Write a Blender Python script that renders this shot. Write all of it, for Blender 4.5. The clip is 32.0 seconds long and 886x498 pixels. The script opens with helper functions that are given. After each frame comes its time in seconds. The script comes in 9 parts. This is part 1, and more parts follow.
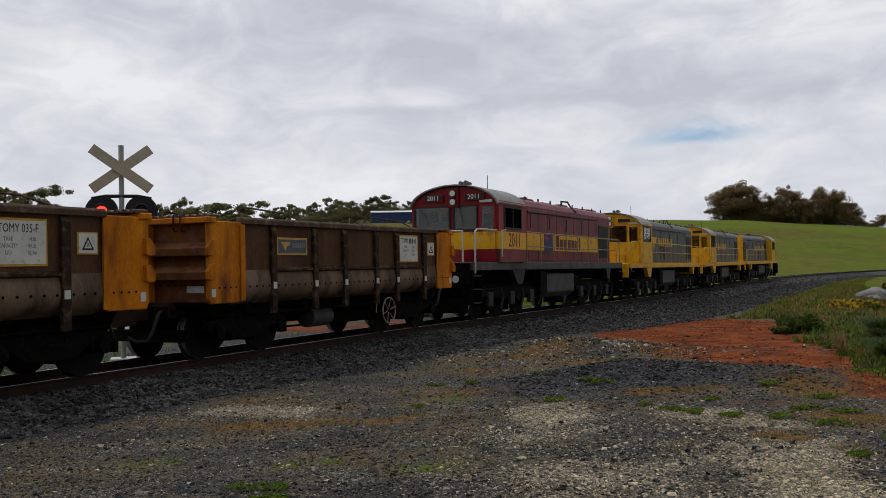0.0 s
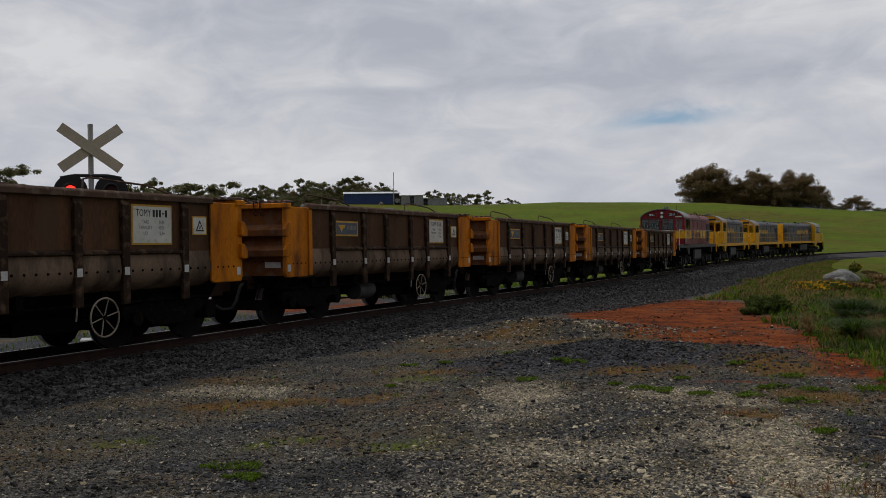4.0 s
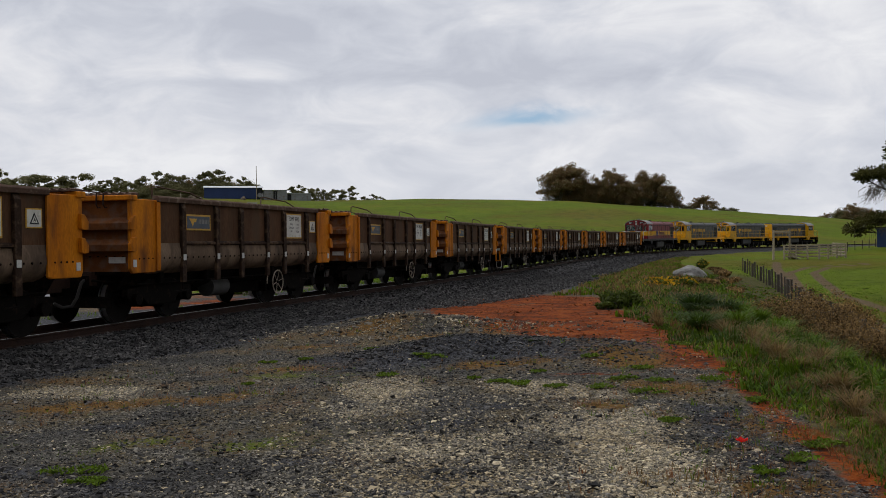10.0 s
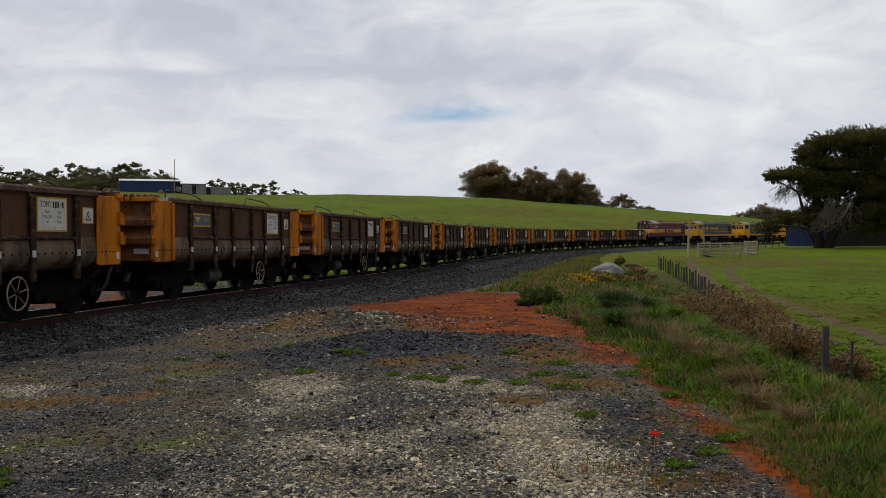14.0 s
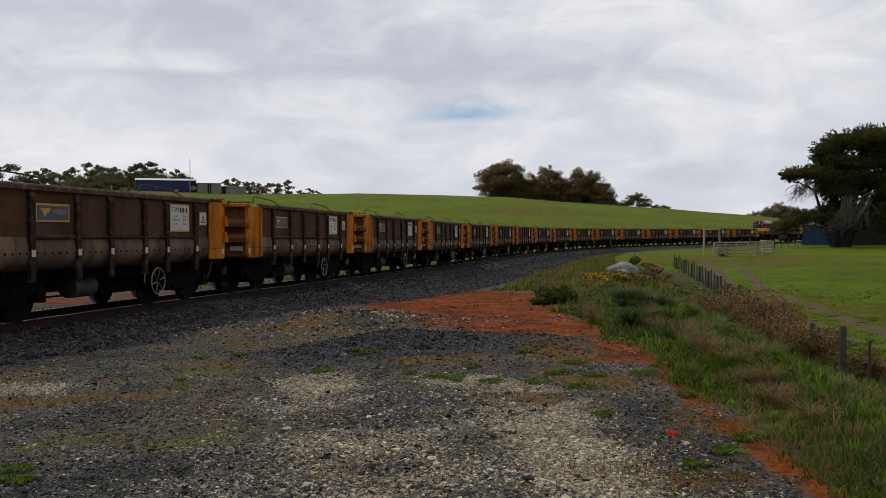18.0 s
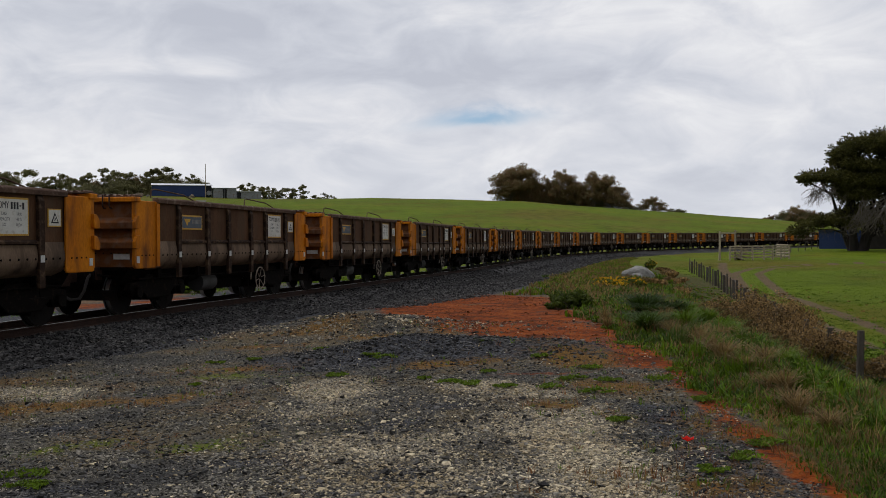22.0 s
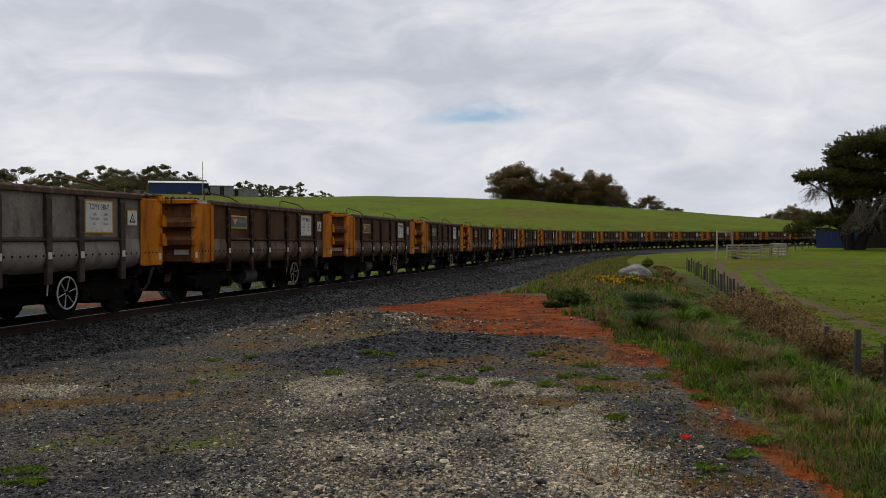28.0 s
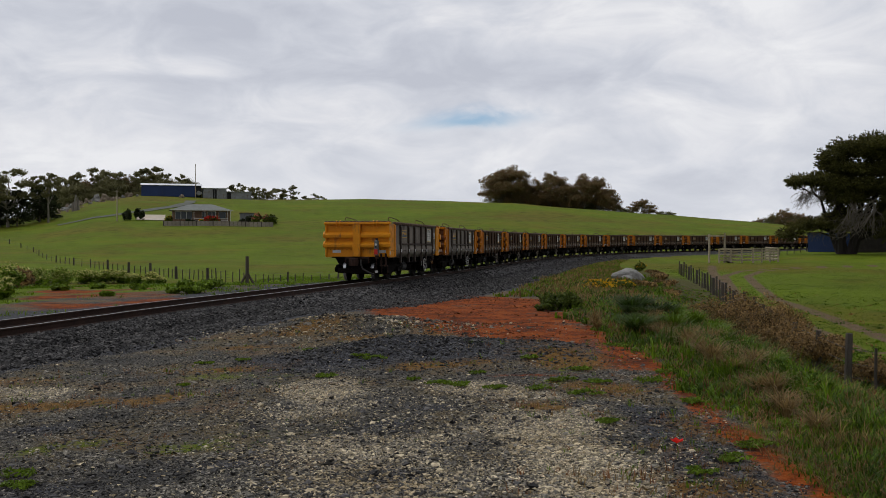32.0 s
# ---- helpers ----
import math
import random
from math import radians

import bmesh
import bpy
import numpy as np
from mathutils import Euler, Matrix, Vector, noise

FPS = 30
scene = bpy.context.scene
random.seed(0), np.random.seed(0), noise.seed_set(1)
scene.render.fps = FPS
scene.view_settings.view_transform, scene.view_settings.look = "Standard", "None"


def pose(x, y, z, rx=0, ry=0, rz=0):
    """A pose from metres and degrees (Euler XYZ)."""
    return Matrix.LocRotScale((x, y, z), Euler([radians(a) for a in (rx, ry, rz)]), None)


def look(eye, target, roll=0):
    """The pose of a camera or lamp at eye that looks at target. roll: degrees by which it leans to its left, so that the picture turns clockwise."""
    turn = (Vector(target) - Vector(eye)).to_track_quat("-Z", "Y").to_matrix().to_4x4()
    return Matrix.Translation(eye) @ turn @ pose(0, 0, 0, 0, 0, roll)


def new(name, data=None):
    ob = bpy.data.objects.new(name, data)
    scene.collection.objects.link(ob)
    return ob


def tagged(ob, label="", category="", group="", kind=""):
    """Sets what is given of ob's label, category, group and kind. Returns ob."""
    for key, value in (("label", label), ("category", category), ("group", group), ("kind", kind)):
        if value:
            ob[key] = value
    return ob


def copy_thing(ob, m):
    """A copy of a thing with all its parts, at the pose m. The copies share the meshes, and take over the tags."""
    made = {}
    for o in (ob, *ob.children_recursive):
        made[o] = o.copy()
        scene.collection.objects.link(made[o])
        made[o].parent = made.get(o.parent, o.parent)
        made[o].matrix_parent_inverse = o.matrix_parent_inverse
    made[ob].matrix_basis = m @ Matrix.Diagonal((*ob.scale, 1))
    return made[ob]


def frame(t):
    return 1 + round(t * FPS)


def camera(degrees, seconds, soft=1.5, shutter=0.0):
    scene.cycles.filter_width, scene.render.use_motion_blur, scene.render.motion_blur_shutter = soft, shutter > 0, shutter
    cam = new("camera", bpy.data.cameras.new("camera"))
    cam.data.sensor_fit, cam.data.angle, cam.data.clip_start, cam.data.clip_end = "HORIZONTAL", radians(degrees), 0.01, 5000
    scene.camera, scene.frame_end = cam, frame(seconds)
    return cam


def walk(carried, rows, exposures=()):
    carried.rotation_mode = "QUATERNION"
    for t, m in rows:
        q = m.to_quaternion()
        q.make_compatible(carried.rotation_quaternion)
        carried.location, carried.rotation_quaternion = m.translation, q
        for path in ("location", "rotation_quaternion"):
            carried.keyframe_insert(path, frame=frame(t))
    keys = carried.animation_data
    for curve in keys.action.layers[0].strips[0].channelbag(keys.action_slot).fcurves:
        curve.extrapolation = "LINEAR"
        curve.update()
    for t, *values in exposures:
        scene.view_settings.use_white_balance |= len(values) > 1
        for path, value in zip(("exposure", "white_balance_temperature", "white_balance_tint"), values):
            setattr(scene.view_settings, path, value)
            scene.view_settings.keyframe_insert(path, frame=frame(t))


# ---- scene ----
cam = camera(50.3, 32.0, soft=0.6)
PATH = [
    (0.0, pose(-0.051, -0.015, 1.670, 90.961, 1.034, -2.426)),
    (0.5, pose(-0.053, -0.015, 1.674, 90.978, 1.020, -2.908)),
    (1.0, pose(-0.051, -0.011, 1.673, 90.979, 1.029, -3.299)),
    (1.5, pose(-0.051, -0.013, 1.671, 90.965, 1.073, -3.652)),
    (2.0, pose(-0.055, -0.024, 1.674, 90.901, 1.078, -3.916)),
    (2.5, pose(-0.058, -0.030, 1.671, 90.876, 1.042, -4.026)),
    (3.0, pose(-0.060, -0.036, 1.662, 90.519, 0.968, -4.037)),
    (3.5, pose(-0.061, -0.040, 1.656, 90.015, 0.931, -4.013)),
    (5.5, pose(-0.045, -0.029, 1.656, 89.664, 0.888, -5.278)),
    (6.0, pose(-0.040, -0.033, 1.656, 89.815, 0.919, -5.990)),
    (6.5, pose(-0.035, -0.023, 1.656, 89.855, 0.771, -6.896)),
    (7.0, pose(-0.028, -0.019, 1.657, 89.787, 0.636, -7.800)),
    (7.5, pose(-0.024, -0.018, 1.655, 89.831, 0.579, -8.635)),
    (8.0, pose(-0.014, -0.008, 1.652, 89.820, 0.630, -9.266)),
    (8.5, pose(-0.011, -0.013, 1.656, 89.832, 0.692, -9.999)),
    (9.0, pose(-0.013, -0.012, 1.651, 89.753, 0.701, -10.864)),
    (9.5, pose(-0.007, -0.005, 1.650, 89.606, 0.672, -11.631)),
    (10.0, pose(-0.007, -0.007, 1.647, 89.465, 0.630, -12.298)),
    (10.5, pose(-0.004, -0.002, 1.650, 89.380, 0.573, -12.895)),
    (11.0, pose(0.002, -0.009, 1.650, 89.413, 0.382, -13.508)),
    (11.5, pose(0.007, -0.004, 1.648, 89.393, 0.380, -14.363)),
    (12.0, pose(0.022, 0.003, 1.647, 89.384, 0.403, -15.169)),
    (12.5, pose(0.022, 0.014, 1.647, 89.286, 0.374, -15.731)),
    (13.0, pose(0.028, 0.007, 1.645, 89.287, 0.350, -16.451)),
    (13.5, pose(0.028, 0.011, 1.643, 89.239, 0.347, -16.821)),
    (14.0, pose(0.020, 0.004, 1.647, 89.194, 0.233, -17.011)),
    (14.5, pose(0.013, 0.006, 1.646, 89.178, 0.259, -16.568)),
    (16.5, pose(0.016, 0.006, 1.647, 89.054, 0.076, -16.692)),
    (17.0, pose(0.011, -0.004, 1.647, 89.095, 0.199, -16.738)),
    (17.5, pose(-0.002, -0.001, 1.647, 89.097, 0.200, -16.498)),
    (18.0, pose(-0.006, -0.012, 1.649, 89.141, 0.233, -16.137)),
    (18.5, pose(-0.003, -0.004, 1.652, 89.266, 0.300, -15.648)),
    (19.0, pose(0.000, 0.000, 1.650, 89.377, 0.382, -15.399)),
    (19.5, pose(0.004, 0.004, 1.649, 89.355, 0.493, -15.402)),
    (20.0, pose(0.004, 0.003, 1.649, 89.401, 0.525, -15.355)),
    (20.5, pose(0.004, 0.003, 1.650, 89.449, 0.528, -15.307)),
    (21.0, pose(0.006, 0.007, 1.647, 89.430, 0.448, -15.334)),
    (21.5, pose(0.001, 0.004, 1.646, 89.415, 0.327, -15.292)),
    (22.0, pose(0.003, 0.007, 1.651, 89.409, 0.330, -15.254)),
    (22.5, pose(-0.000, 0.006, 1.653, 89.440, 0.389, -15.312)),
    (23.0, pose(0.003, 0.004, 1.647, 89.508, 0.300, -15.271)),
    (23.5, pose(0.007, 0.001, 1.648, 89.486, 0.245, -15.494)),
    (24.0, pose(0.007, 0.014, 1.649, 89.620, 0.242, -15.540)),
    (24.5, pose(0.000, 0.004, 1.654, 89.782, 0.256, -15.437)),
    (25.0, pose(-0.000, 0.008, 1.654, 89.835, 0.265, -15.481)),
    (25.5, pose(-0.001, 0.002, 1.649, 89.724, 0.302, -15.399)),
    (27.5, pose(0.004, 0.001, 1.648, 89.385, 0.251, -15.461)),
    (28.0, pose(-0.005, 0.006, 1.648, 89.298, 0.209, -15.416)),
    (28.5, pose(0.008, 0.029, 1.646, 89.298, 0.231, -15.396)),
    (29.0, pose(-0.000, 0.009, 1.648, 89.360, 0.120, -15.320)),
    (29.5, pose(0.002, 0.012, 1.646, 89.419, 0.113, -15.408)),
    (30.0, pose(-0.003, 0.011, 1.648, 89.342, 0.036, -15.478)),
    (30.5, pose(-0.010, 0.013, 1.648, 89.292, 0.192, -15.454)),
    (31.0, pose(-0.006, 0.023, 1.645, 89.403, 0.071, -15.560)),
    (31.5, pose(-0.001, 0.012, 1.650, 89.429, 0.106, -15.744)),
    (32.0, pose(0.006, 0.016, 1.646, 89.497, 0.057, -15.844)),
]
walk(cam, PATH, ((0.0, 0.0), (1.0, 0.0), (1.5, -0.12), (2.0, -0.28), (2.5, -0.38), (3.0, -0.43), (3.5, -0.42), (4.5, -0.22), (5.5, -0.02), (6.0, 0.0), (32.0, 0.0)))

# ---------------------------------------------------------------- daylight
SUN_AZ, SUN_EL = -25.0, 48.0          # ahead beyond the train, veiled by cloud


def make_world():
    w = bpy.data.worlds.new("overcast_sky")
    scene.world = w
    w.use_nodes = True
    n, l = w.node_tree.nodes, w.node_tree.links
    n.clear()
    out, bg = n.new("ShaderNodeOutputWorld"), n.new("ShaderNodeBackground")
    l.new(bg.outputs[0], out.inputs[0])
    sky = n.new("ShaderNodeTexSky")
    sky.sky_type, sky.sun_disc = "NISHITA", False
    sky.sun_elevation, sky.sun_rotation = radians(SUN_EL), radians(SUN_AZ)
    co, sep = n.new("ShaderNodeTexCoord"), n.new("ShaderNodeSeparateXYZ")
    l.new(co.outputs["Generated"], sep.inputs[0])

    def m(op, a, b=None, c=None, clamp=False):
        q = n.new("ShaderNodeMath")
        q.operation, q.use_clamp = op, clamp
        for i, v in enumerate((a, b, c)):
            if v is None:
                continue
            if isinstance(v, (int, float)):
                q.inputs[i].default_value = v
            else:
                l.new(v, q.inputs[i])
        return q.outputs[0]

    def ramp(fac, *stops):
        r = n.new("ShaderNodeValToRGB")
        l.new(fac, r.inputs[0])
        e = r.color_ramp.elements
        while len(e) < len(stops):
            e.new(0.5)
        for q, (p, col) in zip(e, stops):
            q.position, q.color = p, (*col, 1)
        return r.outputs[0]

    z = m("MAXIMUM", sep.outputs[2], 0.0)
    # heaped clouds, about twice as broad as high
    flat = n.new("ShaderNodeCombineXYZ")
    l.new(sep.outputs[0], flat.inputs[0])
    l.new(sep.outputs[1], flat.inputs[1])
    l.new(m("MULTIPLY", z, 2.3), flat.inputs[2])

    def cloud(scale, detail, seed, distort, rough=0.55):
        mp = n.new("ShaderNodeMapping")
        l.new(flat.outputs[0], mp.inputs[0])
        mp.inputs["Location"].default_value = (seed, seed * 0.7, seed * 1.3)
        t = n.new("ShaderNodeTexNoise")
        l.new(mp.outputs[0], t.inputs["Vector"])
        t.inputs["Scale"].default_value, t.inputs["Detail"].default_value = scale, detail
        t.inputs["Distortion"].default_value, t.inputs["Roughness"].default_value = distort, rough
        return t.outputs[0]

    big, small, wide = cloud(3.4, 8, 14.3, 0.3, 0.5), cloud(9.5, 9, 8.4, 0.6, 0.56), cloud(1.3, 3, 11.9, 0.2, 0.4)
    mix = m("ADD", m("ADD", m("MULTIPLY", big, 0.5), m("MULTIPLY", small, 0.32)), m("MULTIPLY", wide, 0.18))
    # grey bellies, pale tops
    body = ramp(mix, (0.40, (0.50, 0.525, 0.60)), (0.455, (0.575, 0.60, 0.67)), (0.495, (0.65, 0.67, 0.73)), (0.53, (0.725, 0.735, 0.78)), (0.58, (0.83, 0.835, 0.86)))
    # paler near the horizon where the cover thins
    low = m("POWER", m("SUBTRACT", 1.0, z, clamp=True), 9.0)
    fade = n.new("ShaderNodeMixRGB")
    l.new(m("MULTIPLY", low, 0.40), fade.inputs[0])
    l.new(body, fade.inputs[1])
    fade.inputs[2].default_value = (0.79, 0.805, 0.845, 1)
    # small gaps with blue sky behind
    gap = cloud(3.2, 4, 21.7, 0.5)
    hole = m("MULTIPLY", ramp(gap, (0.70, (0, 0, 0)), (0.80, (1, 1, 1))), 0.6)
    # one long slit in the cover, low over the hill
    az = m("ARCTAN2", sep.outputs[0], sep.outputs[1])
    du = m("DIVIDE", m("SUBTRACT", az, radians(17.6)), radians(3.0))
    wob = m("MULTIPLY", m("SUBTRACT", small, 0.5), 7.0)
    dv = m("DIVIDE", m("SUBTRACT", m("ADD", z, m("MULTIPLY", du, -0.002)), 0.128), 0.008)
    slit = m("POWER", 2.718, m("MULTIPLY", m("ADD", m("MULTIPLY", du, du), m("MULTIPLY", m("ADD", dv, wob), m("ADD", dv, wob))), -1.0))
    hole = m("MAXIMUM", hole, m("MULTIPLY", slit, 1.0), clamp=True)
    tint = n.new("ShaderNodeMixRGB")
    l.new(hole, tint.inputs[0])
    l.new(fade.outputs[0], tint.inputs[1])
    lift = n.new("ShaderNodeMixRGB")
    lift.blend_type, lift.inputs[0].default_value = "MULTIPLY", 1.0
    l.new(sky.outputs[0], lift.inputs[1])
    lift.inputs[2].default_value = (0.066, 0.076, 0.088, 1)
    l.new(lift.outputs[0], tint.inputs[2])
    # the cover is thicker and greyer away from the sun
    facing = m("ADD", m("MULTIPLY", sep.outputs[0], math.sin(radians(SUN_AZ)) * -1.0), m("MULTIPLY", sep.outputs[1], -math.cos(radians(SUN_AZ))))
    thick = m("SUBTRACT", 1.0, m("MULTIPLY", m("MULTIPLY_ADD", facing, 0.8, 0.35, clamp=True), 0.64))
    # and brightest overhead, as under any closed cover
    rise = n.new("ShaderNodeMapRange")
    rise.interpolation_type = "SMOOTHSTEP"
    l.new(z, rise.inputs[0])
    rise.inputs[1].default_value, rise.inputs[2].default_value, rise.inputs[3].default_value, rise.inputs[4].default_value = 0.36, 0.9, 1.0, 1.75
    thick = m("MULTIPLY", thick, rise.outputs[0])
    dim = n.new("ShaderNodeMixRGB")
    dim.blend_type, dim.inputs[0].default_value = "MULTIPLY", 1.0
    l.new(tint.outputs[0], dim.inputs[1])
    l.new(thick, dim.inputs[2])
    l.new(dim.outputs[0], bg.inputs[0])
    bg.inputs[1].default_value = 1.0


make_world()
sun = new("sun", bpy.data.lights.new("sun", "SUN"))
sun.data.energy, sun.data.angle, sun.data.color = 0.9, radians(16), (1.0, 0.96, 0.9)
sun.matrix_world = look((0, 0, 60), (60 * math.sin(radians(SUN_AZ + 180)), 60 * math.cos(radians(SUN_AZ + 180)), 60 - 60 * math.tan(radians(SUN_EL))))
scene.view_settings.exposure = 0.0

# ---------------------------------------------------------------- materials


def mat(name, base, other=None, rough=0.8, metal=0.0, scale=6.0, fine=60.0, amount=0.5, bump=0.15, dirt=None, dirt_amount=0.0,
        stretch=(1, 1, 1), per_object=0.0, island=0.0, spec=0.25):
    """Painted, rusty, stony or leafy surface: two scales of variation, stains and fine relief."""
    mt = bpy.data.materials.new(name)
    mt.use_nodes = True
    n, l = mt.node_tree.nodes, mt.node_tree.links
    b = n["Principled BSDF"]
    b.inputs["Roughness"].default_value, b.inputs["Metallic"].default_value = rough, metal
    b.inputs["Specular IOR Level"].default_value = spec
    co, mp = n.new("ShaderNodeTexCoord"), n.new("ShaderNodeMapping")
    l.new(co.outputs["Object"], mp.inputs[0])
    mp.inputs["Scale"].default_value = stretch
    big, small = n.new("ShaderNodeTexNoise"), n.new("ShaderNodeTexNoise")
    for t, s, d in ((big, scale, 5), (small, fine, 4)):
        l.new(mp.outputs[0], t.inputs["Vector"])
        t.inputs["Scale"].default_value, t.inputs["Detail"].default_value = s, d
    other = other or tuple(c * 0.6 for c in base)
    r = n.new("ShaderNodeValToRGB")
    l.new(big.outputs[0], r.inputs[0])
    r.color_ramp.elements[0].position, r.color_ramp.elements[1].position = 0.5 - 0.22, 0.5 + 0.22
    r.color_ramp.elements[0].color, r.color_ramp.elements[1].color = (*other, 1), (*base, 1)
    g = n.new("ShaderNodeMixRGB")
    g.blend_type, g.inputs[0].default_value = "OVERLAY", amount
    l.new(r.outputs[0], g.inputs[1])
    l.new(small.outputs[0], g.inputs[2])
    col = g.outputs[0]
    if dirt:
        dn = n.new("ShaderNodeTexNoise")
        l.new(mp.outputs[0], dn.inputs["Vector"])
        dn.inputs["Scale"].default_value, dn.inputs["Detail"].default_value = scale * 2.7, 8
        dr = n.new("ShaderNodeValToRGB")
        l.new(dn.outputs[0], dr.inputs[0])
        dr.color_ramp.elements[0].position, dr.color_ramp.elements[1].position = 0.62 - 0.25 * dirt_amount, 0.72
        dm = n.new("ShaderNodeMixRGB")
        l.new(dr.outputs[0], dm.inputs[0])
        l.new(col, dm.inputs[1])
        dm.inputs[2].default_value = (*dirt, 1)
        col = dm.outputs[0]
    if per_object or island:
        src = n.new("ShaderNodeObjectInfo").outputs["Random"] if per_object else n.new("ShaderNodeNewGeometry").outputs["Random Per Island"]
        v = per_object or island
        mr = n.new("ShaderNodeMapRange")
        l.new(src, mr.inputs[0])
        mr.inputs[3].default_value, mr.inputs[4].default_value = 1 - v, 1 + v
        hs = n.new("ShaderNodeHueSaturation")
        l.new(mr.outputs[0], hs.inputs["Value"])
        l.new(col, hs.inputs["Color"])
        col = hs.outputs[0]
    l.new(col, b.inputs["Base Color"])
    if bump:
        bp = n.new("ShaderNodeBump")
        bp.inputs["Strength"].default_value, bp.inputs["Distance"].default_value = bump, 0.02
        l.new(small.outputs[0], bp.inputs["Height"])
        l.new(bp.outputs[0], b.inputs["Normal"])
    return mt


def glow(name, colour, strength):
    mt = bpy.data.materials.new(name)
    mt.use_nodes = True
    b = mt.node_tree.nodes["Principled BSDF"]
    b.inputs["Base Color"].default_value = (*colour, 1)
    b.inputs["Emission Color"].default_value, b.inputs["Emission Strength"].default_value = (*colour, 1), strength
    return mt


def window_glass(name, tint=(0.02, 0.025, 0.025)):
    mt = bpy.data.materials.new(name)
    mt.use_nodes = True
    b = mt.node_tree.nodes["Principled BSDF"]
    b.inputs["Base Color"].default_value, b.inputs["Roughness"].default_value = (*tint, 1), 0.06
    b.inputs["Specular IOR Level"].default_value = 0.6
    return mt


def clear_glass(name, tint):
    """Thin pane: lets light through with a tint, mirrors more at a slant."""
    mt = bpy.data.materials.new(name)
    mt.use_nodes = True
    n, l = mt.node_tree.nodes, mt.node_tree.links
    thru, gloss, mix, fr = n.new("ShaderNodeBsdfTransparent"), n.new("ShaderNodeBsdfGlossy"), n.new("ShaderNodeMixShader"), n.new("ShaderNodeFresnel")
    thru.inputs[0].default_value = (*tint, 1)
    gloss.inputs["Roughness"].default_value, fr.inputs["IOR"].default_value = 0.04, 1.6
    l.new(fr.outputs[0], mix.inputs[0])
    l.new(thru.outputs[0], mix.inputs[1])
    l.new(gloss.outputs[0], mix.inputs[2])
    l.new(mix.outputs[0], n["Material Output"].inputs[0])
    return mt


M = {}
M["wagon_brown"] = mat("wagon_brown", (0.130, 0.067, 0.036), (0.058, 0.029, 0.016), 0.75, 0, 1.6, 40, 0.5, 0.12, (0.085, 0.053, 0.033), 0.5, (1, 1, 0.22), spec=0.08)
M["wagon_grey"] = mat("wagon_grey", (0.27, 0.235, 0.203), (0.15, 0.128, 0.11), 0.75, 0, 1.6, 40, 0.5, 0.12, (0.095, 0.08, 0.07), 0.5, (1, 1, 0.45), spec=0.08)
# lower sheets paler than the upper: light on their roll-out is mixed into the colour
M["wagon_lower"] = mat("wagon_lower", (0.225, 0.157, 0.108), (0.125, 0.085, 0.058), 0.8, 0, 1.3, 40, 0.45, 0.12, (0.06, 0.042, 0.032), 0.6, (1, 1, 0.35), spec=0.08)
M["wagon_lower_grey"] = mat("wagon_lower_grey", (0.30, 0.265, 0.23), (0.18, 0.155, 0.132), 0.8, 0, 1.3, 40, 0.45, 0.12, (0.15, 0.13, 0.115), 0.4, (1, 1, 0.6), spec=0.08)
M["wagon_post"] = mat("wagon_post", (0.042, 0.024, 0.016), (0.022, 0.013, 0.009), 0.75, 0, 3, 50, 0.5, 0.15, (0.12, 0.075, 0.045), 0.5, spec=0.08)
M["wagon_post_grey"] = mat("wagon_post_grey", (0.075, 0.060, 0.051), (0.042, 0.033, 0.028), 0.75, 0, 3, 50, 0.5, 0.15, (0.10, 0.07, 0.05), 0.5, spec=0.08)
M["rim"] = mat("rim_rust", (0.125, 0.077, 0.055), (0.06, 0.036, 0.027), 0.85, 0, 2.5, 60, 0.5, 0.3, (0.20, 0.15, 0.115), 0.4, spec=0.08)
M["orange"] = mat("orange_paint", (0.66, 0.225, 0.007), (0.38, 0.105, 0.005), 0.6, 0, 1.5, 45, 0.45, 0.1, (0.15, 0.05, 0.014), 0.6, (1, 1, 0.3), spec=0.08)
M["orange_new"] = mat("orange_paint_clean", (0.80, 0.315, 0.008), (0.65, 0.23, 0.008), 0.55, 0, 1.5, 45, 0.3, 0.08, (0.30, 0.12, 0.03), 0.2, (1, 1, 0.5))
M["orange_dirty"] = mat("orange_dusty_rib", (0.20, 0.072, 0.02), (0.085, 0.035, 0.016), 0.8, 0, 2.2, 45, 0.4, 0.12, (0.14, 0.085, 0.06), 0.6, spec=0.08)
# underframe and wheels: the shade beneath the train is put into these near-black colours
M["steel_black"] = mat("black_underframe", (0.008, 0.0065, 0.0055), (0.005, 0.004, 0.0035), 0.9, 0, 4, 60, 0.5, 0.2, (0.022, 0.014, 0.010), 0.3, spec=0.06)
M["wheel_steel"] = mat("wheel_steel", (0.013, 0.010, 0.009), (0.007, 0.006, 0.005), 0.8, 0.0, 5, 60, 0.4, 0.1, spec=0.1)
M["rust"] = mat("rusty_steel", (0.045, 0.021, 0.013), (0.022, 0.012, 0.009), 0.85, 0, 5, 80, 0.5, 0.3)
M["white_pad"] = mat("white_reflector", (0.62, 0.62, 0.60), (0.48, 0.47, 0.45), 0.5, 0, 9, 60, 0.3, 0.05)
M["tyre_steel"] = mat("polished_tyre", (0.55, 0.55, 0.56), (0.40, 0.40, 0.41), 0.28, 0.9, 5, 60, 0.2, 0.02)
M["dusty_rod"] = mat("dusty_cream_rod", (0.36, 0.30, 0.235), (0.20, 0.16, 0.125), 0.7, 0, 9, 60, 0.3, 0.05)
M["white_rod"] = mat("white_rod", (0.55, 0.54, 0.51), (0.38, 0.36, 0.34), 0.6, 0, 9, 60, 0.3, 0.05)
